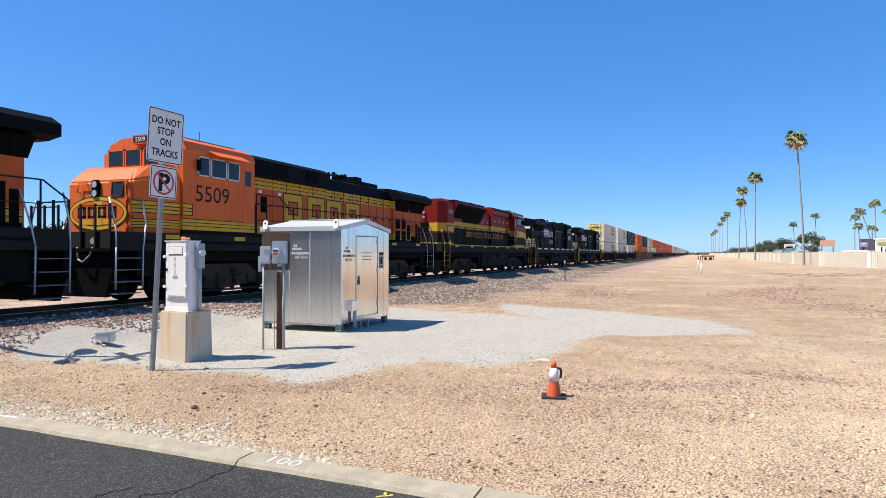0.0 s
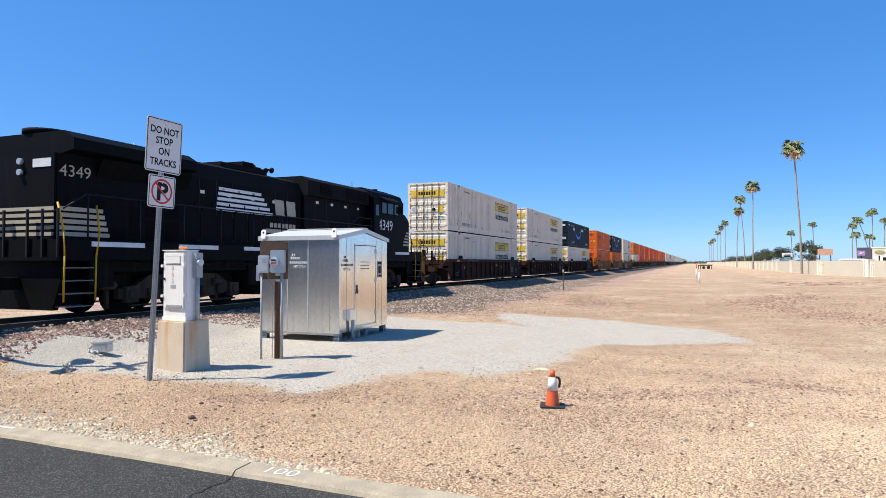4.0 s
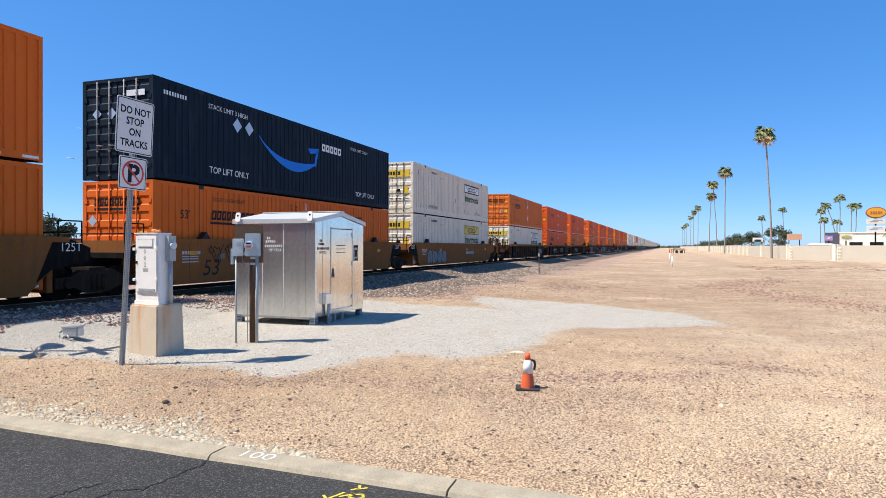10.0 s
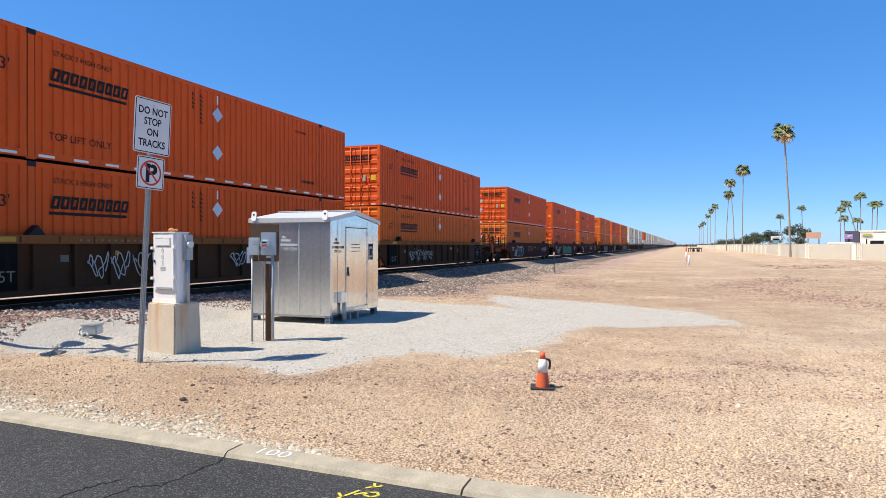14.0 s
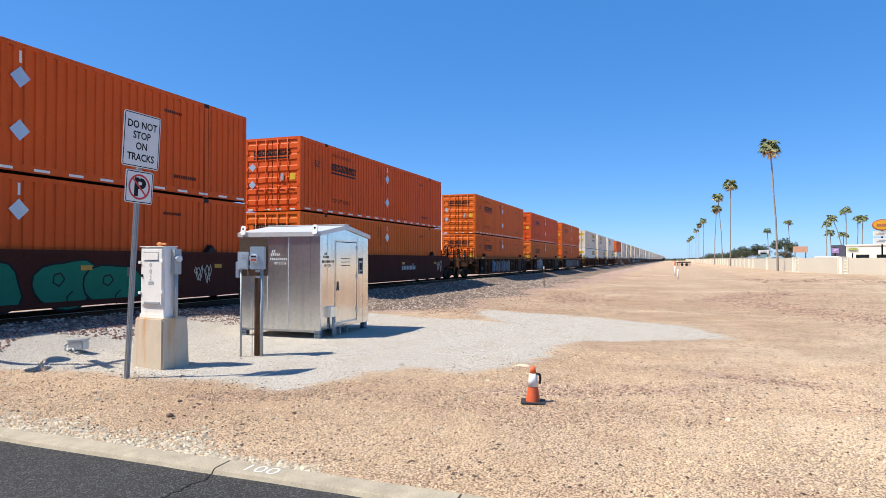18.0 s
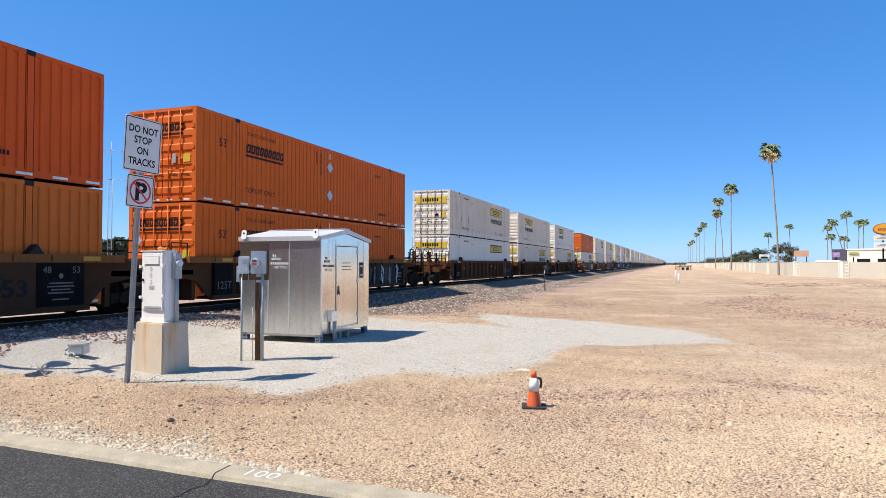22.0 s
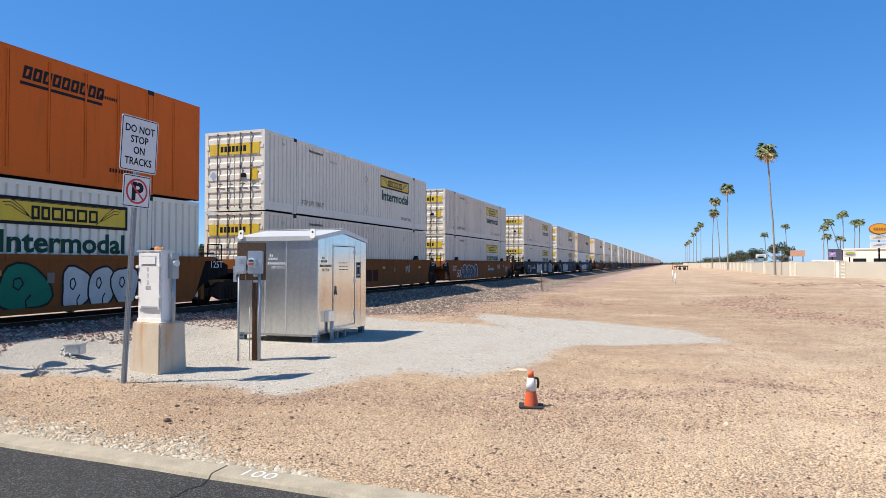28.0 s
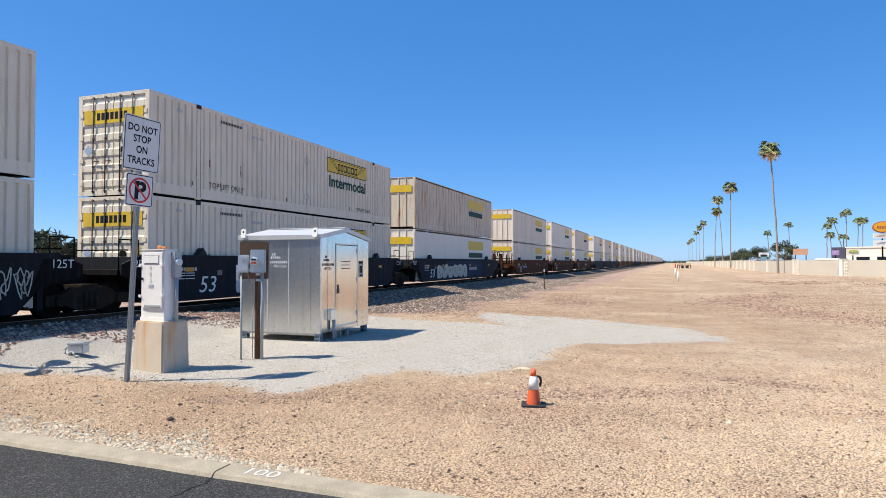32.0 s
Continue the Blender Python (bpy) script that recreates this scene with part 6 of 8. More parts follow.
            for z in (2.02, 2.1, 2.18, 2.25):
                boxes("pin_stripe", [(*sorted((s * 1.42, s * 1.43)), 2.22, 3.0, z, z + 0.02)], black_ink, nose)
    elif style == "red":
        mirrored("nose_band", 1.42, 1.426, 2.25, 3.04, 2.6, 3.04, bn_yellow, nose)
        mirrored("nose_band", 1.42, 1.426, 2.25, 3.04, 1.5, 2.6, loco_black, nose)
    else:
        boxes("nose_stripe", [(-1.1, 1.1, 1.56, 1.575, z, z + 0.1) for z in (1.7, 1.9, 2.1)], white_ink, nose)
    # cab
    for z0, z1, m in c["cab"]:
        boxes("cab_wall", [(-1.5, 1.5, 3.05, 6.2, z0, z1)], m, e)
    bm = bmesh.new()
    prism(bm, [(-1.5, 4.3), (1.5, 4.3), (1.38, 4.56), (0.9, 4.74), (-0.9, 4.74), (-1.38, 4.56)], "y", 3.15, 6.25)
    roof = part("cab_roof", bm, c["cab_top"] if style != "red" else weathered_grey, e)
    boxes("roof_plate", [(-0.8, 0.8, 3.4, 6.1, 4.74, 4.79)], roof_grey, roof)
    board = boxes("number_board", [(-0.32, 0.32, 2.98, 3.16, 4.52, 4.78)], c["cab_top"], roof)
    boxes("number_face", [(-0.28, 0.28, 2.972, 2.98, 4.56, 4.74)], black_steel, board)
    if number:
        lettering("lettering", number, 0.13, white_ink, board, (-0.2, 2.97, 4.585), FRONT, stretch=1.0)
    bm = bmesh.new()
    cyl(bm, (0.3, 5.0, 4.79), (0.3, 5.0, 5.2), 0.012, seg=5)
    cyl(bm, (-0.5, 4.2, 4.79), (-0.5, 4.2, 4.9), 0.14, seg=12)
    part("antenna", bm, roof_grey, roof)
    for x0, x1 in ((-1.3, -0.74), (-0.62, -0.08), (0.08, 0.62), (0.74, 1.3)):
        w = boxes("windshield", [(x0, x1, 3.035, 3.055, 3.92, 4.36)], glass_dark, e)
        boxes("window_frame", [(x0 - 0.04, x0, 3.03, 3.06, 3.82, 4.4), (x1, x1 + 0.04, 3.03, 3.06, 3.82, 4.4), (x0 - 0.04, x1 + 0.04, 3.03, 3.06, 4.36, 4.41)], c["cab_top"], w)
    for s in (-1, 1):
        for y0, y1 in ((3.66, 4.08), (4.2, 4.8), (4.92, 5.4)):
            a, b = sorted((s * 1.495, s * 1.512))
            w = boxes("side_window", [(a, b, y0, y1, 3.64, 4.14)], glass_dark, e)
            a, b = sorted((s * 1.5, s * 1.522))
            boxes("window_frame", [(a, b, y0 - 0.04, y0, 3.6, 4.18), (a, b, y1, y1 + 0.04, 3.6, 4.18), (a, b, y0 - 0.04, y1 + 0.04, 3.6, 3.64), (a, b, y0 - 0.04, y1 + 0.04, 4.14, 4.18)], hand_silver if style == "orange" else roof_grey, w, "metal window frame")
        bm = bmesh.new()
        prism(bm, [(s * 1.5, 4.36), (s * 1.84, 4.2), (s * 1.84, 4.22), (s * 1.5, 4.39)], "y", 4.1, 5.6)
        part("sun_visor", bm, {"orange": c["cab_top"], "red": weathered_grey, "black": roof_grey}[style], e, "awning over the side windows")
    for s in (-1, 1):
        boxes("mirror", [(*sorted((s * 1.52, s * 1.66)), 3.56, 3.6, 3.74, 4.06)], roof_grey, e, "rear-view mirror")
        boxes("cab_door", [(*sorted((s * 1.5, s * 1.508)), 5.62, 6.12, 2.3, 4.1)], c["cab_top"], e, bevel=0.003)
        boxes("door_window", [(*sorted((s * 1.508, s * 1.512)), 5.72, 6.02, 3.5, 3.98)], glass_dark, e)
        handrail(e, [(s * 1.47, 6.35, 2.0), (s * 1.47, 6.35, 3.3), (s * 1.47, 7.6, 3.3), (s * 1.47, 8.5, 2.75)], 0.02, c["rail"], "cab_grab_rail")
    if number:
        place = (near * 1.506, 3.5 if near > 0 else 5.75, 2.86 if style != "red" else 2.76)
        way = SIDE if near > 0 else Matrix.Rotation(math.pi, 4, "Z") @ SIDE
        lettering("road_number", number, 0.47 if style != "red" else 0.3, c["number_ink"], e, place, way, stretch=1.1, label="large painted road number")
    # equipment cabinet and dynamic brake housing behind the cab
    back = 20.67 if style == "orange" else 21.4
    for z0, z1, m in c["hood"]:
        boxes("hood_panel", [(-1.12, 1.12, 6.2, 11.2, z0, z1)], m, e)
        boxes("hood_panel", [(-0.98, 0.98, 11.2, 17.4, z0, z1)], m, e)
        boxes("rear_hood_panel", [(-1.12, 1.12, 17.4, back if style != "red" else 19.5, z0, z1)], m, e)
    top = c["hood"][-1][1]
    if style == "red":
        for z0, z1, m in ((1.90, 2.0, bn_yellow), (2.0, 2.56, sill_dark), (2.56, 2.66, kc_red), (2.66, 3.16, bn_yellow), (3.16, 4.42, kc_red)):
            bm = bmesh.new()
            prism(bm, [(-1.3, 19.4), (1.3, 19.4), (1.3, 20.45), (0.85, 20.95), (-0.85, 20.95), (-1.3, 20.45)], "z", z0, z1)
            part("rear_hood_panel", bm, m, e)
        boxes("rear_door", [(-0.3, 0.3, 20.945, 20.965, 2.3, 3.2)], screen_black, e)
    bm = bmesh.new()
    prism(bm, [(-1.3, top), (1.3, top), (1.3, 4.5), (1.0, 4.66), (-1.0, 4.66), (-1.3, 4.5)], "y", 6.3, 11.2)
    brake = part("blower_housing", bm, c["roof"], e)
    if style == "red":
        bm = bmesh.new()
        prism(bm, [(-1.33, 4.46), (1.33, 4.46), (1.33, 4.53), (1.03, 4.70), (-1.03, 4.70), (-1.33, 4.53)], "y", 6.25, 11.1)
        part("housing_lid", bm, roof_grey, brake, "dark grey housing lid")
    for s in (-1, 1):
        for y in (6.5, 7.5, 9.5) if style != "red" else (6.35,):
            a, b = sorted((s * 1.3, s * 1.312))
            g = boxes("grille", [(a, b, y, y + 0.85, 4.02, 4.45)], screen_black, brake)
            boxes("grille_bars", [(*sorted((s * 1.312, s * 1.325)), y, y + 0.85, 4.06 + 0.1 * q, 4.085 + 0.1 * q) for q in range(4)], roof_grey, g)
    bm = bmesh.new()
    prism(bm, [(-0.98, top), (0.98, top), (0.85, 4.38), (0.6, 4.48), (-0.6, 4.48), (-0.85, 4.38)], "y", 11.2, 17.4)
    part("hood_roof", bm, c["roof"], e)
    ye = 1.5 if style == "orange" else 0.0
    boxes("exhaust_housing", [(-0.6, 0.6, 13.2 + ye, 15.2 + ye, 4.46, 4.66), (-0.45, 0.45, 13.3 + ye, 13.9 + ye, 4.64, 4.86)], c["roof"], e, bevel=0.03)
    horn = boxes("horn_bracket", [(0.5 * near - 0.06, 0.5 * near + 0.06, 12.75, 13.25, 4.46, 4.62), (0.5 * near - 0.03, 0.5 * near + 0.03, 12.7, 13.3, 4.62, 4.68)], roof_grey, e, "bracket of the air horns")
    for y0, d, x in ((12.95, -1, -0.12), (13.05, 1, 0.0), (13.05, 1, 0.16), (12.95, -1, 0.14)):
        bm = bmesh.new()
        x += 0.5 * near
        cyl(bm, (x, y0, 4.70), (x, y0 + d * 0.28, 4.70), 0.03, 0.04, seg=10)
        cyl(bm, (x, y0 + d * 0.28, 4.70), (x, y0 + d * 0.4, 4.70), 0.04, 0.11, seg=12)
        part("horn_bell", bm, roof_grey, horn)
    for s in (-1, 1):
        for k in range(8):
            y = 11.35 + k * 0.75
            a, b = sorted((s * 0.98, s * 0.992))
            door = boxes("hood_door", [(a, b, y, y + 0.7, 2.46 if style == "orange" else 2.1, 3.5 if style == "orange" else 2.8)], c["hood"][-2 if len(c["hood"]) > 2 else -1][2] if style != "red" else loco_black, e)
            if s == near:
                boxes("latch", [(*sorted((s * 0.992, s * 1.01)), y + 0.58, y + 0.64, 2.3 if style == "red" else 2.9, 2.42 if style == "red" else 3.02)], roof_grey, door)
        a, b = sorted((s * 1.12, s * 1.13))
        boxes("cabinet_door", [(a, b, 6.6, 7.6, 2.5 if style != "red" else 2.1, 3.4 if style != "red" else 2.8)], c["hood"][-2 if style == "orange" else 0][2] if style != "red" else loco_black, e)
        boxes("dark_window", [(*sorted((s * 1.13, s * 1.136)), 7.0, 7.35, 2.75, 3.3)], screen_black, e)
        for q in (2.14, 2.3) + ((3.66, 3.8) if style == "orange" else ()):
            if style == "orange":
                boxes("pin_stripe", [(*sorted((s * 1.121, s * 1.124)), 6.2, 11.2, q, q + 0.025)], black_ink, e)
                boxes("pin_stripe", [(*sorted((s * 1.121, s * 1.124)), 17.4, back, q, q + 0.025)], black_ink, e)
                boxes("pin_stripe", [(*sorted((s * 0.993, s * 0.996)), 11.2, 17.4, q, q + 0.025)], black_ink, e)
    if style == "orange":
        for s in (-1, 1):
            for q in (2.12, 2.22, 2.32):
                boxes("pin_stripe", [(*sorted((s * 1.5, s * 1.503)), 3.06, 6.2, q, q + 0.022)], black_ink, e)
        for s in (-1, 1):
            bm = bmesh.new()
            for y in (6.55, 7.65, 8.5, 9.3, 10.2, 17.6, 18.4, 19.2, 20.0):
                box(bm, *sorted((s * 1.12, s * 1.126)), y, y + 0.02, 2.02, 3.92)
            for k in range(8):
                box(bm, *sorted((s * 0.98, s * 0.994)), 11.28 + k * 0.75, 11.3 + k * 0.75, 2.02, 3.92)
            tagged(part("panel_seams", bm, black_ink, e), kind="stuff")
    if style != "orange":
        for s in (-1, 1):
            bm = bmesh.new()
            for y in (6.9, 7.8, 8.7, 9.6, 10.5):
                box(bm, *sorted((s * 1.12, s * 1.127)), y, y + 0.022, 2.0, top)
            for k in range(8):
                box(bm, *sorted((s * 0.98, s * 0.988)), 11.3 + k * 0.76, 11.325 + k * 0.76, 2.0, top)
            tagged(part("panel_seams", bm, black_ink, e), kind="stuff")
            for k in range(5):
                boxes("placard", [(*sorted((s * 0.98, s * 0.99)), 11.6 + k * 1.2, 11.78 + k * 1.2, 3.46, 3.56)], white_ink if style == "black" else grey_ink, e, "small pale notice plate")
    # radiator section
    bm = bmesh.new()
    if wings == "overhang":
        prism(bm, [(-1.14, top), (1.14, top), (1.14, 3.93), (1.52, 4.0), (1.52, 4.27), (1.2, 4.46), (-1.2, 4.46), (-1.52, 4.27), (-1.52, 4.0), (-1.14, 3.93)], "y", 17.3, 21.3)
        part("radiator_wing", bm, c["wing"], e, "overhanging radiator roof")
        boxes("radiator_hatch", [(-0.9, 0.9, 17.8, 20.9, 4.46, 4.52)], c["roof"], e)
        for s in (-1, 1):
            for y in (17.6, 19.3) if style == "orange" else (17.3, 18.86):
                bm = bmesh.new()
                prism(bm, [(s * 1.12, 3.46), (s * 1.34, 3.86), (s * 1.34, 3.93), (s * 1.12, 3.93)], "y", y, y + 1.5)
                part("intake_screen", bm, screen_black, e, "black slanted intake screen")
    else:
        prism(bm, [(-1.14, top), (1.14, top), (1.14, 4.4), (0.9, 4.62), (-0.9, 4.62), (-1.14, 4.4)], "y", 17.3, 20.4)
        part("radiator_roof", bm, c["roof"], e)
        bm = bmesh.new()
        prism(bm, [(-1.0, 3.4), (-1.52, 4.3), (-1.35, 4.55), (1.35, 4.55), (1.52, 4.3), (1.0, 3.4)], "y", 13.6, 19.4)
        flare = part("radiator_flare", bm, kc_red, e, "flared radiator housing")
        boxes("flare_top", [(-1.36, 1.36, 13.55, 19.45, 4.55, 4.60)], roof_grey, flare, "dark grey roof of the radiator housing")
        mirrored("flare_edge", 1.5, 1.56, 13.6, 19.4, 4.28, 4.36, dark_iron, flare)
        for s in (-1, 1):
            bm = bmesh.new()
            prism(bm, [(s * 1.01, 3.38), (s * 1.535, 4.29), (s * 1.55, 4.28), (s * 1.03, 3.36)], "y", 13.75, 19.25)
            part("intake_screen", bm, screen_black, e, "black slanted intake screen")
        boxes("radiator_fans", [(-0.9, 0.9, 14.0, 19.0, 4.55, 4.62)], roof_grey, e)
    for k in range(3):
        bm = bmesh.new()
        zf = 4.50 if wings == "overhang" else 4.62
        yf = 18.3 + k * 1.25 if wings == "overhang" else 14.9 + k * 1.6
        cyl(bm, (0, yf, zf), (0, yf, zf + 0.1), 0.55, seg=20)
        part("fan_shroud", bm, roof_grey, e, "round radiator fan shroud")
    for s in (near,):
        for k in range(8):
            y = 11.45 + k * 0.75
            boxes("door_handle", [(*sorted((s * 0.992, s * 1.012)), y + 0.06, y + 0.1, 3.1 if style == "black" else 2.55, 3.24 if style == "black" else 2.69)], roof_grey if style == "black" else dark_iron, e)
            boxes("hinge", [(*sorted((s * 0.992, s * 1.0)), y + 0.3, y + 0.42, 3.62, 3.7)], hand_silver if style == "red" else roof_grey, e)
        for k in range(4):
            boxes("notice_plate", [(*sorted((s * 1.121, s * 1.128)), 6.9 + k * 1.1, 7.08 + k * 1.1, 3.66 if style != "orange" else 3.4, 3.76 if style != "orange" else 3.5)], white_ink, e)
        a, b = sorted((s * 1.122, s * 1.13))
        if style != "red":
            for y0, y1, z0, z1 in ((17.6, 18.1, 2.58, 3.08), (17.6, 18.1, 1.96, 2.48), (18.3, 18.78, 2.58, 3.08), (18.3, 18.78, 1.96, 2.48), (18.95, 19.32, 2.05, 2.8), (20.1, 20.3, 1.98, 2.9), (20.38, 20.6, 1.98, 2.75), (19.45, 20.0, 1.94, 2.25)):
                boxes("vent_door", [(a, b, y0, y1, z0, z1)], screen_black, e, "dark vent door")
            if style == "orange":
                boxes("access_door", [(a, b, 19.44, 20.02, 2.3, 3.1)], hood_orange, e, bevel=0.003)
                bm = bmesh.new()
                for k in range(12):
                    a0, a1 = 2 * math.pi * k / 12, 2 * math.pi * (k + 1) / 12
                    cyl(bm, (s * 1.18, 19.72 + 0.17 * math.cos(a0), 2.68 + 0.17 * math.sin(a0)), (s * 1.18, 19.72 + 0.17 * math.cos(a1), 2.68 + 0.17 * math.sin(a1)), 0.02, seg=5)
                cyl(bm, (s * 1.13, 19.72, 2.68), (s * 1.2, 19.72, 2.68), 0.05, seg=8)
                part("brake_wheel", bm, hood_orange, e, "orange hand brake wheel")
    if style == "black":
        for k in range(5):
            z = 1.98 + k * 0.15
            for s in (-1, 1):
                boxes("end_stripe", [(*sorted((s * 1.131, s * 1.136)), 19.95 + 0.05 * k, 21.39, z, z + 0.1)], tan_ink, e, "pale stripe round the rear end")
                boxes("end_stripe", [(*sorted((s * 1.421, s * 1.428)), 2.25, 2.95 - 0.1 * k, z + 0.2, z + 0.285)], tan_ink, e, "pale stripe on the nose")
            boxes("end_stripe", [(-1.1, 1.1, 21.461, 21.468, z, z + 0.085)], tan_ink, e)
    # rear end
    if style != "red":
        boxes("rear_wall", [(-1.1, 1.1, back, back + 0.06, 1.9, top)], c["hood"][-1][2] if style == "red" else c["hood"][min(2, len(c["hood"]) - 1)][2], e)
    bm = bmesh.new()
    yr = 20.94 if style == "red" else back + 0.04
    for z in (3.5, 3.76):
        cyl(bm, (0, yr, z), (0, yr + 0.1, z), 0.075, seg=12)
    part("rear_light", bm, lamp_glass, e, "twin round rear light")
    if number and near < 0:
        lettering("road_number", number, 0.27 if style == "black" else 0.25, tan_ink, e, (-1.304 if style == "red" else -1.126, 20.35 if style == "red" else 21.35, 3.72 if style == "red" else 3.4), Matrix.Rotation(math.pi, 4, "Z") @ SIDE, stretch=1.1)
    if style != "red":
        boxes("cabin_number", [(-1.0, -0.4, back + 0.06, back + 0.075, 3.6, 3.8)], c["number_ink"], e)
    # side walkway rails
    for s in (-1, 1):
        handrail(e, [(s * 1.46, 6.3, 1.9), (s * 1.46, 6.3, 2.98), (s * 1.46, 20.9, 2.98), (s * 1.46, 21.5, 2.6)], 0.02, c["rail"], "walkway_rail")
        if style != "black":
            handrail(e, [(s * 1.46, 6.3, 2.45), (s * 1.46, 20.9, 2.45)], 0.012, c["rail"], "mid_rail")
        for k in range(9 if s == near else 0):
            y = 2.9 + k * 1.9
            handrail(e, [(s * 1.49, y, 1.38), (s * 1.5, y + 0.5, 1.31), (s * 1.5, y + 1.2, 1.31), (s * 1.49, y + 1.8, 1.38)], 0.022, dark_iron, "hanging_cable")
        for k in range(10):
            y = 6.9 + k * 1.55
            handrail(e, [(s * 1.46, y, 1.9), (s * 1.46, y, 2.98)], 0.022, c["rail"], "stanchion")
    # carrier marks on the side, as plain shapes
    s = near
    if style == "orange":
        for k in range(4):
            y = 8.35 + k * 1.55
            x = s * 1.129 if y + 1.3 < 11.25 else s * 1.0
            for grow, m, o in ((0.045, black_ink, 0.0), (0.0, hood_yellow, 0.002)):
                bm = bmesh.new()
                ring_mark(bm, y - grow, y + 1.12 + grow, 2.5 - grow, 3.5 + grow, 0.25 + 2 * grow, x + s * o)
                part("carrier_mark" if o else "mark_outline", bm, m, e, "large yellow block mark" if o else "black outline of the mark")
    elif style == "red":
        for y0, k in ((8.3, 6), (11.35, 4), (13.35, 8)):
            for i in range(k):
                y = y0 + i * 0.44
                bm = bmesh.new()
                ring_mark(bm, y, y + 0.3, 2.42, 2.76, 0.075, s * 1.14)
                part("carrier_mark", bm, mark_ochre, e, "faded ochre letter block")
    else:
        bm = bmesh.new()
        for k in range(5):
            z = 3.0 + k * 0.16
            slanted(bm, 13.0 + 0.16 * k, 15.9 - 0.03 * k, z, z + 0.1, 0.0, s * 1.0)
        part("carrier_mark", bm, white_ink, e, "white stripe mark")
        bm = bmesh.new()
        for y0 in (11.55, 12.25):
            slanted(bm, y0, y0 + 0.55, 3.05, 3.6, 0.1, s * 1.001)
        part("letter_mark", bm, tan_ink, e, "tan letter blocks")
        bm = word_blocks(11.6, 13.2, 2.6, 2.76, 7, 0.0, s * 1.003)
        slanted(bm, 11.5, 13.4, 2.4, 2.54, 0.0, s * 1.003)
        part("name_bar", bm, tan_ink, e)
    return e


lead = locomotive("orange", "orange locomotive with black roof and yellow bands", "", "overhang", 1)
rides(lead, -266.95, RAIL_TOP)
rides(locomotive("orange", "orange and yellow locomotive with black roof, cab leading", "5509", "overhang", 1), -244.95, RAIL_TOP)
rides(locomotive("red", "red, yellow and black locomotive running cab last", "4026", "flare", -1), -222.5 + LOCO, RAIL_TOP, 180)
rides(locomotive("black", "black locomotive with white marks, running cab last", "4202", "overhang", -1), -200.0 + LOCO, RAIL_TOP, 180)
rides(locomotive("black", "black locomotive with white marks and yellow grab irons", "4349", "overhang", -1), -177.55 + LOCO, RAIL_TOP, 180)

# ---- things beside the track ----
aluminium = surface("mill_aluminium", (0.78, 0.745, 0.70), 0.15, 1.0, var=0.10, scale=1.4, fine=12, bump=0.02, streak=((0.50, 0.51, 0.53), 0.5))
# same metal, cooler and rougher, to set the reflection on the front walls
aluminium_dull = surface("satin_aluminium", (0.80, 0.815, 0.80), 0.32, 1.0, var=0.12, scale=1.3, fine=12, bump=0.02, streak=((0.62, 0.63, 0.64), 0.6))
aluminium_roof = surface("aluminium_roof", (0.60, 0.595, 0.58), 0.5, 0.45, var=0.06, scale=1.4, fine=12, bump=0.04)
old_wood = surface("weathered_wood", (0.125, 0.062, 0.03), 0.9, var=0.35, scale=5, fine=50, bump=0.6)
plywood = surface("weathered_board", (0.13, 0.075, 0.042), 0.9, var=0.35, scale=4, fine=40, bump=0.4)
foot_blue = surface("blue_grey_steel_foot", (0.26, 0.33, 0.40), 0.55, 0.4, var=0.12, bump=0.05)
cone_orange = surface("traffic_cone_orange", (0.68, 0.11, 0.03), 0.55, var=0.1, scale=8, fine=40, streak=((0.35, 0.12, 0.06), 0.3))
cone_white = surface("cone_collar", (0.75, 0.74, 0.72), 0.4, var=0.08, scale=8)
rubber = surface("black_rubber", (0.02, 0.02, 0.02), 0.8, var=0.2)
clear_dome = surface("meter_dome", (0.55, 0.60, 0.62), 0.08, 0.0, var=0.05, bump=0)
sign_white = surface("sign_sheeting", (0.70, 0.69, 0.67), 0.45, var=0.05, scale=5, fine=30, bump=0.02)
dry_plant = surface("dry_weed", (0.62, 0.50, 0.36), 0.9, var=0.2)


def rounded_plate(bm, w, h, r, y0, y1, cx=0.0, cz=0.0):
    """An upright plate in the x-z plane with rounded corners."""
    pts = []
    for qx, qz, a0 in ((1, 1, 0), (-1, 1, 90), (-1, -1, 180), (1, -1, 270)):
        for k in range(5):
            a = radians(a0 + 22.5 * k)
            pts.append((cx + qx * (w / 2 - r) + r * math.cos(a), cz + qz * (h / 2 - r) + r * math.sin(a)))
    prism(bm, pts, "y", y0, y1)


dull_handle = surface("tarnished_handle", (0.12, 0.10, 0.085), 0.6, 0.3, var=0.2, bump=0)


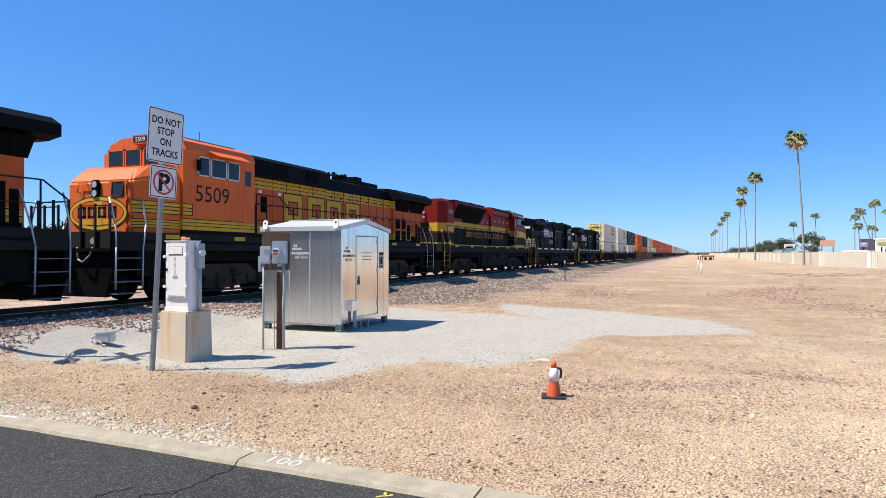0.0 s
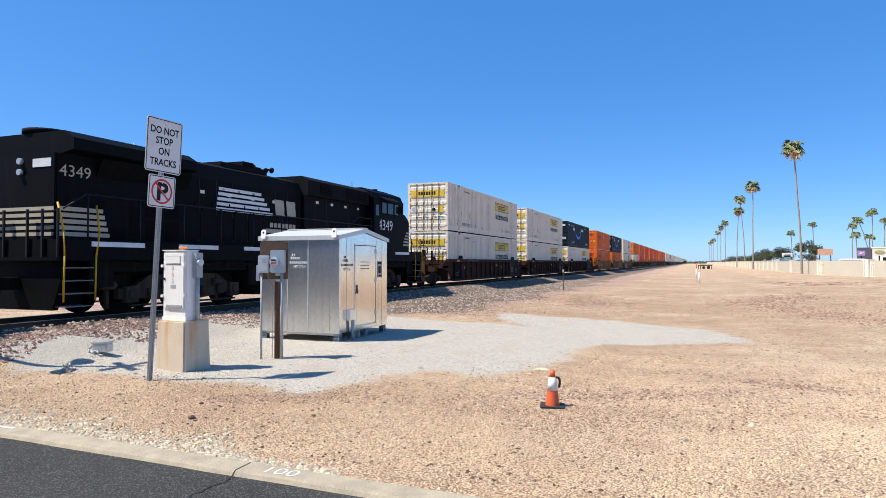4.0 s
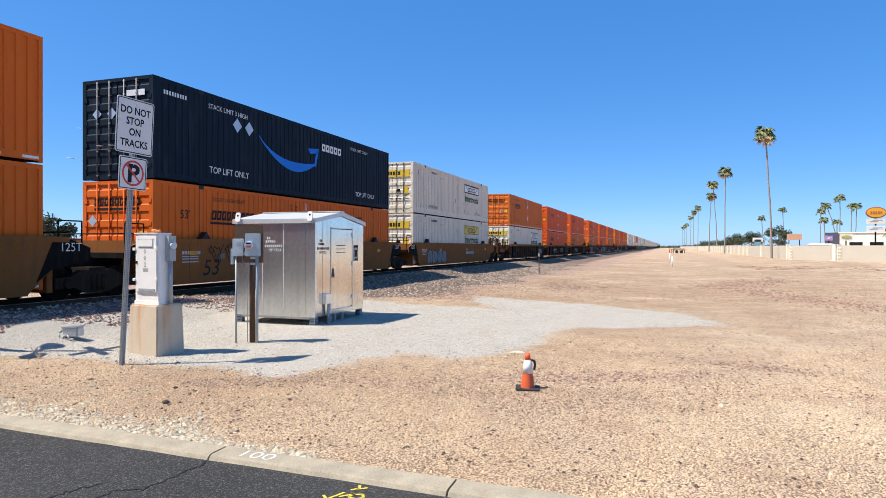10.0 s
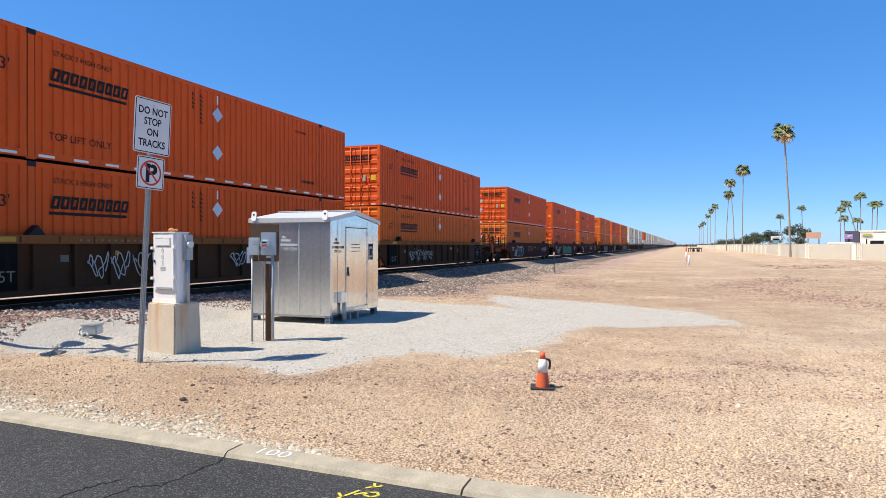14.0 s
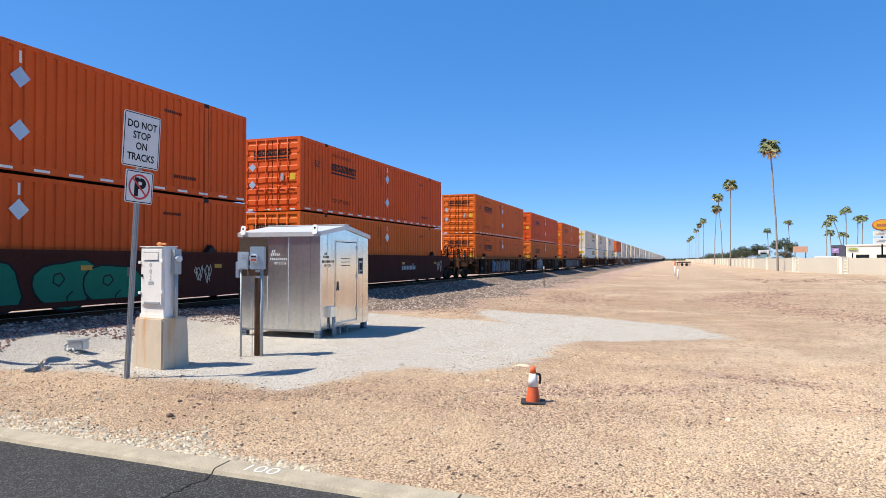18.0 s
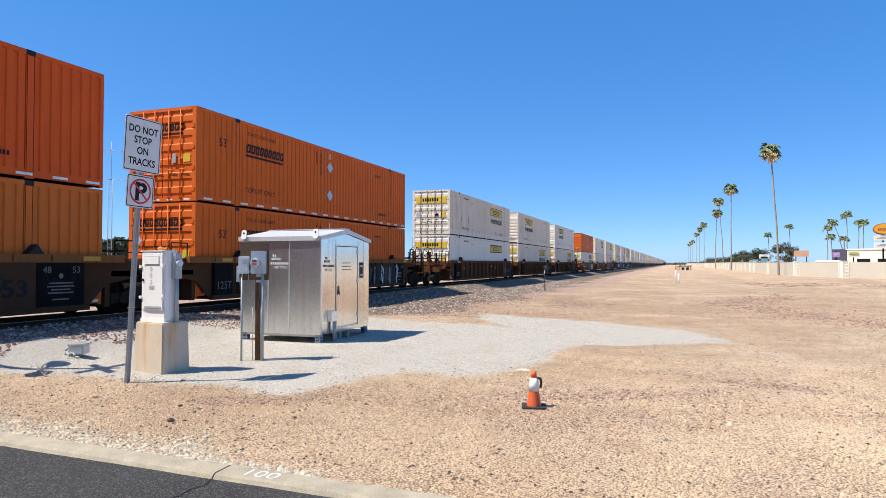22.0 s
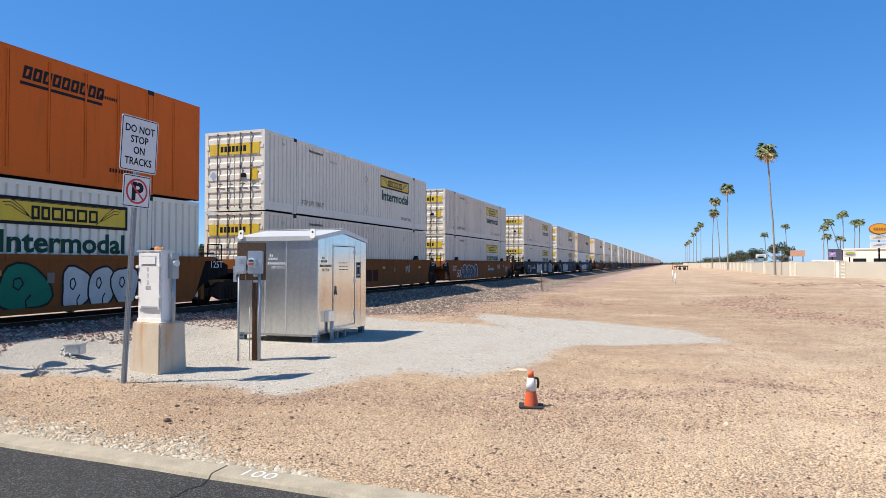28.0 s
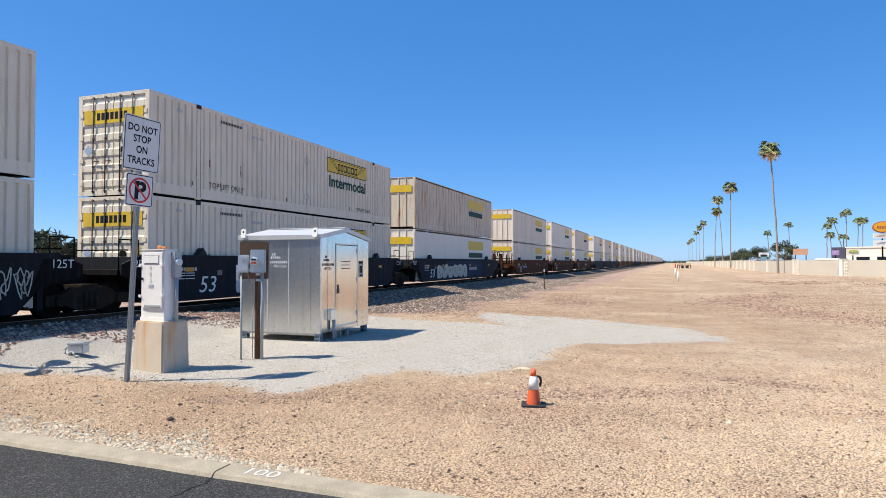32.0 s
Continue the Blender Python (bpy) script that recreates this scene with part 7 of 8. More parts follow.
def build_shelter():
    w, d, zb, zt = 1.96, 2.23, 0.17, 2.19
    s = thing("equipment_shelter", "bare aluminium railway equipment shelter on short steel feet", "shelter", at=pose(-6.87, 11.70, 0))
    # local: near corner at 0, walls towards -x and +y
    boxes("wall_core", [(-w + 0.02, -0.02, 0.02, d - 0.02, zb, zt)], aluminium_dull, s)
    edges = (-w, -1.27, -0.754, -0.226, 0.0)
    for a, b in zip(edges, edges[1:]):
        boxes("wall_panel", [(a + 0.004, b - 0.004, 0.0, 0.03, zb, zt - 0.01)], aluminium_dull, s)
        boxes("wall_panel", [(a + 0.004, b - 0.004, d - 0.03, d, zb, zt - 0.01)], aluminium_dull, s)
    for a in edges[1:3]:
        boxes("seam", [(a - 0.008, a + 0.008, -0.010, 0.02, zb, zt - 0.01)], aluminium_roof, s)
    for x, wide in ((-0.222, 0.226), (-w - 0.004, 0.034)):
        boxes("corner_trim", [(x, x + wide, -0.006, 0.05, zb, zt - 0.01)], aluminium_dull, s)
    boxes("foot_rail", [(-w, 0.0, -0.009, -0.0065, zb, zb + 0.05)], aluminium_dull, s)
    bm = bmesh.new()
    for z in np.arange(0.3, 2.1, 0.2):
        for x in (-0.205, -0.02, -w + 0.2):
            cyl(bm, (x, -0.012, z), (x, 0.0, z), 0.008, seg=6)
    for x in np.arange(-w + 0.1, -0.02, 0.145):
        cyl(bm, (x, -0.014, zb + 0.025), (x, 0.0, zb + 0.025), 0.007, seg=6)
    for z in np.arange(0.3, 2.1, 0.2):
        for y in (0.03, d - 0.03):
            cyl(bm, (0.0, y, z), (0.008, y, z), 0.008, seg=6)
    tagged(part("rivets", bm, galvanised, s), kind="stuff")
    for a, b in ((0.0, 0.3), (0.3, 0.62), (1.68, 1.95), (1.95, d)):
        boxes("wall_panel", [(-0.03, 0.0, a + 0.005, b - 0.005, zb, zt - 0.01)], aluminium, s)
    boxes("wall_panel", [(-0.03, 0.0, 0.625, 1.675, 2.06, zt - 0.01)], aluminium, s)
    boxes("wall_panel", [(-0.03, 0.0, 0.625, 1.675, zb, 0.245)], aluminium, s)
    frame_ = boxes("door_frame", [(-0.02, 0.008, 0.63, 0.648, 0.25, 2.05), (-0.02, 0.008, 1.652, 1.67, 0.25, 2.05), (-0.02, 0.008, 0.648, 1.652, 2.032, 2.05), (-0.02, 0.008, 0.648, 1.652, 0.25, 0.268)], aluminium_dull, s)
    boxes("door_gap", [(-0.025, 0.001, 0.65, 0.664, 0.27, 2.03), (-0.025, 0.001, 1.636, 1.65, 0.27, 2.03), (-0.025, 0.001, 0.664, 1.636, 2.016, 2.03)], black_steel, s, "dark gap round the door")
    door = boxes("door", [(-0.03, 0.004, 0.668, 1.632, 0.285, 2.012)], aluminium, s, "aluminium personnel door, shut", bevel=0.004)
    bm = bmesh.new()
    box(bm, 0.0, 0.016, 0.72, 0.77, 0.98, 1.16)
    cyl(bm, (0.03, 0.745, 0.96), (0.03, 0.745, 1.06), 0.01, seg=8)
    part("door_handle", bm, dull_handle, door, "dark padlocked handle")
    boxes("handle_plate", [(0.004, 0.008, 0.73, 0.76, 1.06, 1.09)], white_ink, door)
    for z in (0.45, 1.2, 1.85):
        boxes("hinge", [(0.0, 0.018, 1.60, 1.66, z, z + 0.1)], galvanised, door)
    boxes("notice", [(0.004, 0.0055, q, q + w_, z, z + 0.016) for z in (1.50, 1.575, 1.65) for q, w_ in ((0.90, 0.1), (1.02, 0.16), (1.21, 0.09))], black_ink, door, "illegible black notice lines")
    boxes("sticker", [(0.0, 0.006, 1.73, 1.93, 1.3, 1.68)], grey_ink, s, "grey notice sticker")
    boxes("sticker_lines", [(0.006, 0.009, 1.775, 1.905, 1.32, 1.36), (0.006, 0.009, 1.745, 1.915, 1.61, 1.665), (0.006, 0.009, 1.77, 1.89, 1.4, 1.56), (0.006, 0.009, 1.73, 1.742, 1.3, 1.68), (0.006, 0.009, 1.918, 1.93, 1.3, 1.68)], black_ink, s)
    lettering("lettering", "MP 177.4", 0.062, black_ink, s, (0.004, 0.17, 1.475), stretch=0.85)
    for q, k, z in ((0.09, 10, 1.57), (0.14, 5, 1.665), (0.19, 2, 1.735)):
        for i in range(k):
            boxes("number_bar", [(0.001, 0.004, q + i * 0.05, q + i * 0.05 + 0.026, z, z + 0.05)], black_ink, s)
    lettering("lettering", "MP 177.4", 0.066, white_ink, s, (-1.12, -0.003, 1.525), FRONT, stretch=0.85)
    for q, k, z in ((-1.21, 10, 1.62), (-1.19, 5, 1.715), (-1.16, 2, 1.785)):
        for i in range(k):
            boxes("number_bar", [(q + i * 0.049, q + i * 0.049 + 0.024, -0.004, 0.0, z, z + 0.052)], white_ink, s)
    boxes("cable_box", [(0.0, 0.09, 0.30, 0.54, 0.42, 0.64)], aluminium_dull, s, bevel=0.006)
    bm = bmesh.new()
    cyl(bm, (0.06, 0.46, 0.0), (0.06, 0.46, 0.43), 0.032, seg=10)
    part("conduit", bm, grey_enamel, s)
    bm = bmesh.new()
    m = d / 2
    o = 0.05
    for y0, y1, z0, z1 in ((-o, m, zt - 0.01, 2.37), (m, d + o, 2.37, zt - 0.01)):
        prism(bm, [(y0, z0), (y1, z1), (y1, z1 + 0.035), (y0, z0 + 0.035)], "x", -w - 0.04, 0.03)
    roof = part("roof", bm, aluminium_roof, s, "low gabled aluminium roof")
    boxes("ridge_cap", [(-w - 0.02, 0.03, m - 0.1, m + 0.1, 2.40, 2.42)], aluminium_roof, roof)
    bm = bmesh.new()
    prism(bm, [(0.0, zt - 0.012), (d, zt - 0.012), (m, 2.37)], "x", -0.03, -0.002)
    part("gable", bm, aluminium, s)
    bm = bmesh.new()
    prism(bm, [(-o, zt - 0.06), (-o, zt + 0.02), (m, 2.402), (d + o, zt + 0.02), (d + o, zt - 0.06), (m, 2.31)], "x", 0.022, 0.034)
    part("gable_trim", bm, aluminium_roof, roof)
    boxes("eave_trim", [(-w - 0.04, 0.034, -o - 0.004, -o + 0.01, zt - 0.07, zt + 0.024)], aluminium_roof, roof)
    for x in (-w + 0.12, -0.08):
        bm = bmesh.new()
        rounded_plate(bm, 0.12, 0.2, 0.045, -0.02, 0.0, 0, 0)
        lug = part("lifting_lug", bm, white_paint, s, "white lifting lug")
        lug.matrix_basis = pose(x, -0.062, zt + 0.07, -8)
        bm = bmesh.new()
        cyl(bm, (0, -0.024, 0.03), (0, 0.002, 0.03), 0.022, seg=10)
        part("lug_hole", bm, black_steel, lug)
    for x, y in ((-0.14, 0.02), (-0.14, d - 0.14), (-w + 0.02, 0.02), (-w + 0.02, d - 0.14)):
        foot = boxes("foot", [(x, x + 0.12, y, y + 0.12, -0.03, zb)], foot_blue, s, "slotted blue-grey steel foot")
        boxes("slots", [(x + 0.015, x + 0.105, y - 0.003, y, z, z + 0.012) for z in (0.02, 0.05, 0.08, 0.11)] + [(x + 0.12, x + 0.123, y + 0.015, y + 0.105, z, z + 0.012) for z in (0.02, 0.05, 0.08, 0.11)], black_steel, foot)
    boxes("base_frame", [(-w + 0.03, -0.03, 0.03, 0.09, zb - 0.05, zb), (-w + 0.03, -0.03, d - 0.09, d - 0.03, zb - 0.05, zb)], galvanised, s)
    for y in (0.75, 0.95, 1.3):
        boxes("cable_duct", [(-0.12, -0.06, y, y + 0.06, -0.02, zb)], grey_enamel, s)


build_shelter()


def build_cabinet():
    b = thing("concrete_pedestal", "tan stained concrete pedestal", "pedestal", at=pose(-7.221, 7.717, 0, 0, 0, -8.6))
    bm = bmesh.new()
    lo, hi = 0.022, 0.0
    q = [(-0.646 - lo, -lo), (lo, -lo), (lo, 0.468 + lo), (-0.646 - lo, 0.468 + lo)]
    p = [(-0.646 + 0.02, 0.0), (0.0, 0.0), (0.0, 0.468), (-0.646 + 0.02, 0.468)]
    va = [bm.verts.new((x, y, -0.04)) for x, y in q]
    vb = [bm.verts.new((x, y, 0.75)) for x, y in p]
    for i in range(4):
        bm.faces.new((va[i], va[(i + 1) % 4], vb[(i + 1) % 4], vb[i]))
    bm.faces.new(va[::-1])
    bm.faces.new(vb)
    part("block", bm, concrete, b, bevel=0.02)
    c = thing("utility_cabinet", "white painted steel utility cabinet on the pedestal", "cabinet", at=pose(-7.29, 7.80, 0.75, 0, 0, -5))
    w, d, h = 0.50, 0.27, 1.08
    boxes("case", [(-w, 0, 0.02, d, 0, h)], white_paint, c, bevel=0.012)
    boxes("plinth", [(-w - 0.005, 0.005, 0.012, d + 0.005, -0.0, 0.05)], white_paint, c)
    boxes("top_cap", [(-w - 0.003, 0.003, 0.0, d + 0.003, h, h + 0.014)], white_paint, c)
    door = boxes("door", [(-w + 0.035, -0.03, 0.0, 0.022, 0.19, h - 0.03)], white_paint, c, "white cabinet door with raised panels", bevel=0.006)
    boxes("door_panel", [(-w + 0.10, -0.10, -0.012, 0.002, 0.88, 0.99)], white_paint, door, bevel=0.005)
    boxes("panel_rim", [(-w + 0.09, -0.09, -0.006, 0.001, 0.868, 0.876), (-w + 0.09, -0.09, -0.006, 0.001, 0.994, 1.002)], grey_enamel, door)
    boxes("door_panel", [(-w + 0.10, -0.06, -0.01, 0.002, 0.205, 0.24)], grey_enamel, door, bevel=0.004)
    for i, ch in enumerate("002"):
        lettering("lettering", ch, 0.068, grey_ink, door, (-0.29, -0.004, 0.775 - 0.1 * i), FRONT)
    boxes("small_print", [(-0.31, -0.2, -0.003, 0.0, z, z + 0.012) for z in (0.5, 0.52, 0.54)], grey_ink, door)
    for z in (0.36, 0.83):
        boxes("hinge", [(-0.055, 0.012, -0.028, 0.012, z, z + 0.045)], white_paint, c, bevel=0.006)
        boxes("hinge", [(-w - 0.015, -w + 0.04, -0.02, 0.012, z - 0.01, z + 0.035)], white_paint, c, bevel=0.006)
    boxes("latch", [(-w + 0.05, -w + 0.075, -0.012, 0.002, 0.62, 0.66)], black_steel, door)
    boxes("side_box", [(0.0, 0.09, 0.14, 0.27, 0.66, 1.05)], grey_enamel, c, "grey meter box on the cabinet's side", bevel=0.005)
    bm = bmesh.new()
    cyl(bm, (0.09, 0.2, 0.9), (0.13, 0.2, 0.9), 0.06, 0.05, seg=16)
    part("meter_dome", bm, clear_dome, c, "glass meter dome")
    bm = bmesh.new()
    cyl(bm, (0.05, 0.2, 0.0), (0.05, 0.2, 0.66), 0.032, seg=10)
    part("conduit", bm, grey_enamel, c)
    bm = bmesh.new()
    for i in range(7):
        a = i / 6
        cyl(bm, (-0.31 + 0.16 * a, 0.12, 0.0), (-0.31 + 0.16 * a + 0.02, 0.13, 0.0), 0.022 + 0.01 * math.sin(a * 6), seg=7)
    lump = thing("orange_rag", "small orange rag lying on the cabinet", "rag", at=pose(-7.25, 7.80, 1.875, 0, 0, -5))
    part("rag", bm, surface("orange_rag_cloth", (0.55, 0.22, 0.08), 0.9, var=0.2), lump)


build_cabinet()


meter_red = surface("orange_red_label", (0.65, 0.10, 0.03), 0.5, var=0.1, bump=0)


box_grey = surface("meter_box_grey", (0.43, 0.48, 0.50), 0.5, var=0.1, scale=6, fine=40, bump=0.03)
box_pale = surface("breaker_box_grey", (0.56, 0.58, 0.58), 0.5, var=0.1, scale=6, fine=40, bump=0.03)


def build_meter_post():
    m = thing("meter_post", "weathered wooden post with an electric meter and conduits", "meter post", at=pose(-6.76, 9.45, 0, 0, 0, 24))
    bm = bmesh.new()
    cyl(bm, (0.01, 0, -0.03), (0, 0, 1.98), 0.075, 0.068, seg=14)
    part("post", bm, old_wood, m)
    boxes("board", [(-0.30, 0.18, -0.105, -0.06, 1.36, 2.0)], plywood, m, "dark weathered backing board", bevel=0.004)
    mb = boxes("meter_box", [(-0.10, 0.145, -0.22, -0.105, 1.47, 1.86)], box_grey, m, "grey meter socket box", bevel=0.01)
    bm = bmesh.new()
    cyl(bm, (-0.02, -0.22, 1.66), (-0.02, -0.25, 1.66), 0.088, seg=20)
    part("meter_ring", bm, galvanised, mb)
    bm = bmesh.new()
    cyl(bm, (-0.02, -0.25, 1.66), (-0.02, -0.32, 1.66), 0.075, 0.062, seg=20)
    part("meter_dome", bm, clear_dome, mb, "glass meter dome")
    boxes("meter_label", [(-0.065, 0.025, -0.324, -0.319, 1.618, 1.652)], meter_red, mb, "orange-red label")
    boxes("meter_label", [(-0.06, 0.02, -0.324, -0.319, 1.675, 1.70)], rubber, mb, "dark dial")
    boxes("breaker_box", [(-0.31, -0.135, -0.2, -0.105, 1.47, 1.77)], box_pale, m, "small light grey breaker box", bevel=0.01)
    boxes("box_cover", [(-0.29, -0.155, -0.206, -0.2, 1.50, 1.74)], box_pale, m, bevel=0.002)
    for z in (1.70, 1.67, 1.64):
        boxes("box_label", [(-0.24, -0.17, -0.209, -0.2065, z, z + 0.018)], grey_ink, m)
    boxes("side_box", [(-0.36, -0.31, -0.12, -0.03, 1.33, 1.6)], galvanised, m, bevel=0.005)
    bm = bmesh.new()
    cyl(bm, (-0.15, -0.15, 1.52), (-0.09, -0.15, 1.52), 0.03, seg=10)
    part("nipple", bm, grey_enamel, m)
    for x, y, r, z in ((0.085, -0.14, 0.028, 1.48), (-0.26, -0.14, 0.017, 1.48)):
        bm = bmesh.new()
        cyl(bm, (x, y, z), (x, y, -0.02), r, seg=10)
        part("conduit", bm, grey_enamel, m, "grey steel conduit")
    bm = bmesh.new()
    tube(bm, [(-0.16, -0.12, 1.48), (-0.15, -0.12, 1.36), (-0.08, -0.1, 1.25), (-0.09, -0.075, 1.0), (-0.085, -0.075, 0.0)], 0.007)
    part("ground_wire", bm, grey_enamel, m)
    for z in (1.32, 1.42):
        boxes("post_bracket", [(-0.03, 0.05, -0.113, -0.105, z, z + 0.04)], galvanised, m)


build_meter_post()


post_steel = surface("weathered_galvanised_post", (0.27, 0.29, 0.31), 0.5, 0.6, var=0.2, scale=8, fine=40, bump=0.05)


def build_sign():
    s = thing("road_sign", "white regulatory signs on a perforated galvanised post", "sign", at=Matrix.Translation((-7.13, 6.99, 0)) @ Matrix.Rotation(radians(2.55), 4, (-0.57, 0.82, 0)) @ Matrix.Rotation(radians(85), 4, "Z"))
    # local: x along the face, -y out of the face
    post = boxes("post", [(-0.028, 0.028, -0.0, 0.056, -0.1, 3.66)], post_steel, s, "perforated square galvanised post", bevel=0.003)
    bm = bmesh.new()
    for i in range(140):
        z = 0.03 + i * 0.0254
        disc(bm, (0, -0.001, z), 0.0055, (0, -1, 0), 8)
        disc(bm, (-0.0295, 0.028, z), 0.0055, (-1, 0, 0), 8)
    tagged(part("holes", bm, black_steel, post), kind="stuff")
    for w, h, z, r in ((0.61, 0.762, 3.305, 0.04), (0.457, 0.457, 2.655, 0.035)):
        bm = bmesh.new()
        rounded_plate(bm, w, h, r, -0.006, -0.003, 0, z)
        plate = part("sign_plate", bm, sign_white, s, "white reflective sign plate")
        bm = bmesh.new()
        pts = []
        for qx, qz, a0 in ((1, 1, 0), (-1, 1, 90), (-1, -1, 180), (1, -1, 270)):
            for k in range(5):
                a = radians(a0 + 22.5 * k)
                pts.append((math.cos(a), math.sin(a), qx, qz))
        e = 0.012
        outer = [bm.verts.new((qx * (w / 2 - r) + (r - e) * c, -0.0072, z + qz * (h / 2 - r) + (r - e) * d)) for c, d, qx, qz in pts]
        inner = [bm.verts.new((qx * (w / 2 - r) + (r - e - 0.012) * c, -0.0072, z + qz * (h / 2 - r) + (r - e - 0.012) * d)) for c, d, qx, qz in pts]
        for i in range(20):
            j = (i + 1) % 20
            bm.faces.new((outer[i], outer[j], inner[j], inner[i]))
        part("border", bm, black_ink, plate)
        bm = bmesh.new()
        rounded_plate(bm, w, h, r, -0.003, -0.0005, 0, z)
        part("back", bm, galvanised, plate)
        if w > 0.5:
            for text, q in (("DO NOT", 0.215), ("STOP", 0.07), ("ON", -0.08), ("TRACKS", -0.235)):
                me = letters(text, 0.097, 0.86, 0.0, 0.003)
                lettering("lettering", text, 0.097, black_ink, plate, (-width_of(me) / 2 - 0.005, -0.0078, z + q - 0.05), FRONT, 0.86, 0.0, 0.003)
        else:
            me = letters("P", 0.24, 1.1, 0.0, 0.012)
            lettering("lettering", "P", 0.24, black_ink, plate, (-width_of(me) / 2 + 0.0, -0.0078, z - 0.12), FRONT, 1.1, 0.0, 0.012)
            bm = bmesh.new()
            k = 36
            ro, ri = 0.178, 0.15
            for i in range(k):
                a0, a1 = 2 * math.pi * i / k, 2 * math.pi * (i + 1) / k
                bm.faces.new([bm.verts.new((q * math.cos(a), -0.0086, z + q * math.sin(a))) for q, a in ((ro, a0), (ro, a1), (ri, a1), (ri, a0))])
            c45 = math.sqrt(0.5)
            u, v = (0.158 * c45, 0.013 * c45)
            bm.faces.new([bm.verts.new((x, -0.0088, z + q)) for x, q in ((-u - v, u - v), (-u + v, u + v), (u + v, -u + v), (u - v, -u - v))])
            part("prohibition_ring", bm, red_ink, plate, "red ring with slash")
        bm = bmesh.new()
        for q in (0.12, -0.12) if w < 0.5 else (0.3, -0.3):
            cyl(bm, (0, -0.012, z + q), (0, -0.006, z + q), 0.009, seg=8)
        part("bolts", bm, galvanised, plate)


build_sign()


def build_small_things():
    c = thing("traffic_cone", "scuffed orange traffic cone with white collar", "cone", at=pose(-1.53, 7.39, ground_z(-1.53, 7.39) + 0.0, 0, 0, 12))
    boxes("base", [(-0.14, 0.14, -0.14, 0.14, 0.0, 0.018)], rubber, c, "black rubber base", bevel=0.006)
    for z0, z1, m, n in ((0.018, 0.185, cone_orange, "cone_body"), (0.185, 0.335, cone_white, "collar"), (0.335, 0.415, cone_orange, "cone_tip")):
        bm = bmesh.new()
        r = lambda z: 0.082 - 0.14 * (z - 0.018)
        cyl(bm, (0, 0, z0), (0, 0, z1), r(z0) + (0.003 if n == "collar" else 0), r(z1) + (0.003 if n == "collar" else 0), seg=24, caps=n != "cone_body")
        part(n, bm, m, c)
    bm = bmesh.new()
    tube(bm, [(0.04, -0.03, 0.34), (0.075, -0.02, 0.33), (0.085, -0.01, 0.28), (0.075, 0.0, 0.22)], 0.014, 7)
    part("strap", bm, rubber, c, "black strap hanging from the collar")
    j = thing("junction_box", "grey metal junction box on a bracket beside the gravel", "junction box", at=pose(-9.55, 8.30, ground_z(-9.55, 8.30), 0, -3, 14))
    boxes("case", [(-0.17, 0.17, -0.12, 0.12, 0.05, 0.24)], galvanised, j, bevel=0.02)
    boxes("lid", [(-0.185, 0.185, -0.135, 0.135, 0.24, 0.275)], galvanised, j, bevel=0.008)
    bm = bmesh.new()
    tube(bm, [(-0.19, -0.1, 0.2), (-0.23, -0.12, 0.14), (-0.21, -0.16, 0.03), (-0.14, -0.17, 0.0), (-0.11, -0.16, 0.08), (-0.02, -0.16, 0.1), (0.03, -0.17, 0.0), (0.12, -0.17, 0.01)], 0.022, 7)
    part("bracket", bm, grey_enamel, j)
    bm = bmesh.new()
    tube(bm, [(-0.1, 0.1, 0.04), (-0.6, 0.2, 0.02), (-1.1, 0.05, 0.015)], 0.012, 6)
    part("cable", bm, rubber, j)
    j.scale = (0.8, 0.8, 0.8)
    r = thing("pale_rock", "flat pale rock half sunk in the gravel", "rock", at=pose(-2.2, 9.8, ground_z(-2.2, 9.8) - 0.005, 0, 0, 20))
    bm = bmesh.new()
    bmesh.ops.create_icosphere(bm, subdivisions=2, radius=1)
    for v in bm.verts:
        v.co = Vector((v.co.x * 0.13, v.co.y * 0.07, max(v.co.z, -0.3) * 0.035)) * (1 + 0.25 * noise.noise(v.co * 2.3))
    part("rock", bm, surface("pale_yellow_rock", (0.60, 0.48, 0.33), 0.9, var=0.2), r)
    rnd = random.Random(5)
    for x, y, z in ((-4.92, 5.38, 0.05), (-4.98, 5.8, 0.028), (-5.35, 6.0, 0.035), (-3.95, 6.15, 0.03), (-3.8, 5.95, 0.03), (-2.0, 6.7, 0.02), (1.55, 5.4, 0.03), (-6.75, 6.1, 0.04)):
        st = thing("stone", "brown fist-sized stone lying on the dirt", "stone", "loose stones on the dirt", at=pose(x, y, ground_z(x, y), 0, 0, rnd.uniform(0, 360)))
        bm = bmesh.new()
        bmesh.ops.create_icosphere(bm, subdivisions=2, radius=1)
        o = rnd.uniform(0, 20)
        for v in bm.verts:
            n = v.co.copy()
            v.co = Vector((n.x * z * 1.2, n.y * z, (n.z + 0.7) * z * 0.75)) * (0.62 + 0.3 * noise.noise(n * 1.6 + Vector((o, 0, 0))))
        part("stone_body", bm, red_stone if rnd.random() < 0.5 else dark_stone, st)
    for x, y, k in ((-9.0, 7.15, 26), (-8.55, 6.85, 18)):
        w = thing("dry_weed", "small tuft of dry straw-coloured weed", "weed", "dry weeds", at=pose(x, y, ground_z(x, y)))
        bm = bmesh.new()
        for i in range(k):
            a, l = rnd.uniform(0, 6.3), rnd.uniform(0.05, 0.13)
            cyl(bm, (0, 0, 0), (0.6 * l * math.cos(a), 0.6 * l * math.sin(a), l), 0.005, 0.001, seg=3, caps=False)
        tagged(part("tuft", bm, dry_plant, w), kind="stuff")
    # stakes farther out
    p = thing("marker_stake", "thin rusty steel marker stake in the stones", "stake", at=pose(-7.41, 39.1, 0, 2, 0, 0))
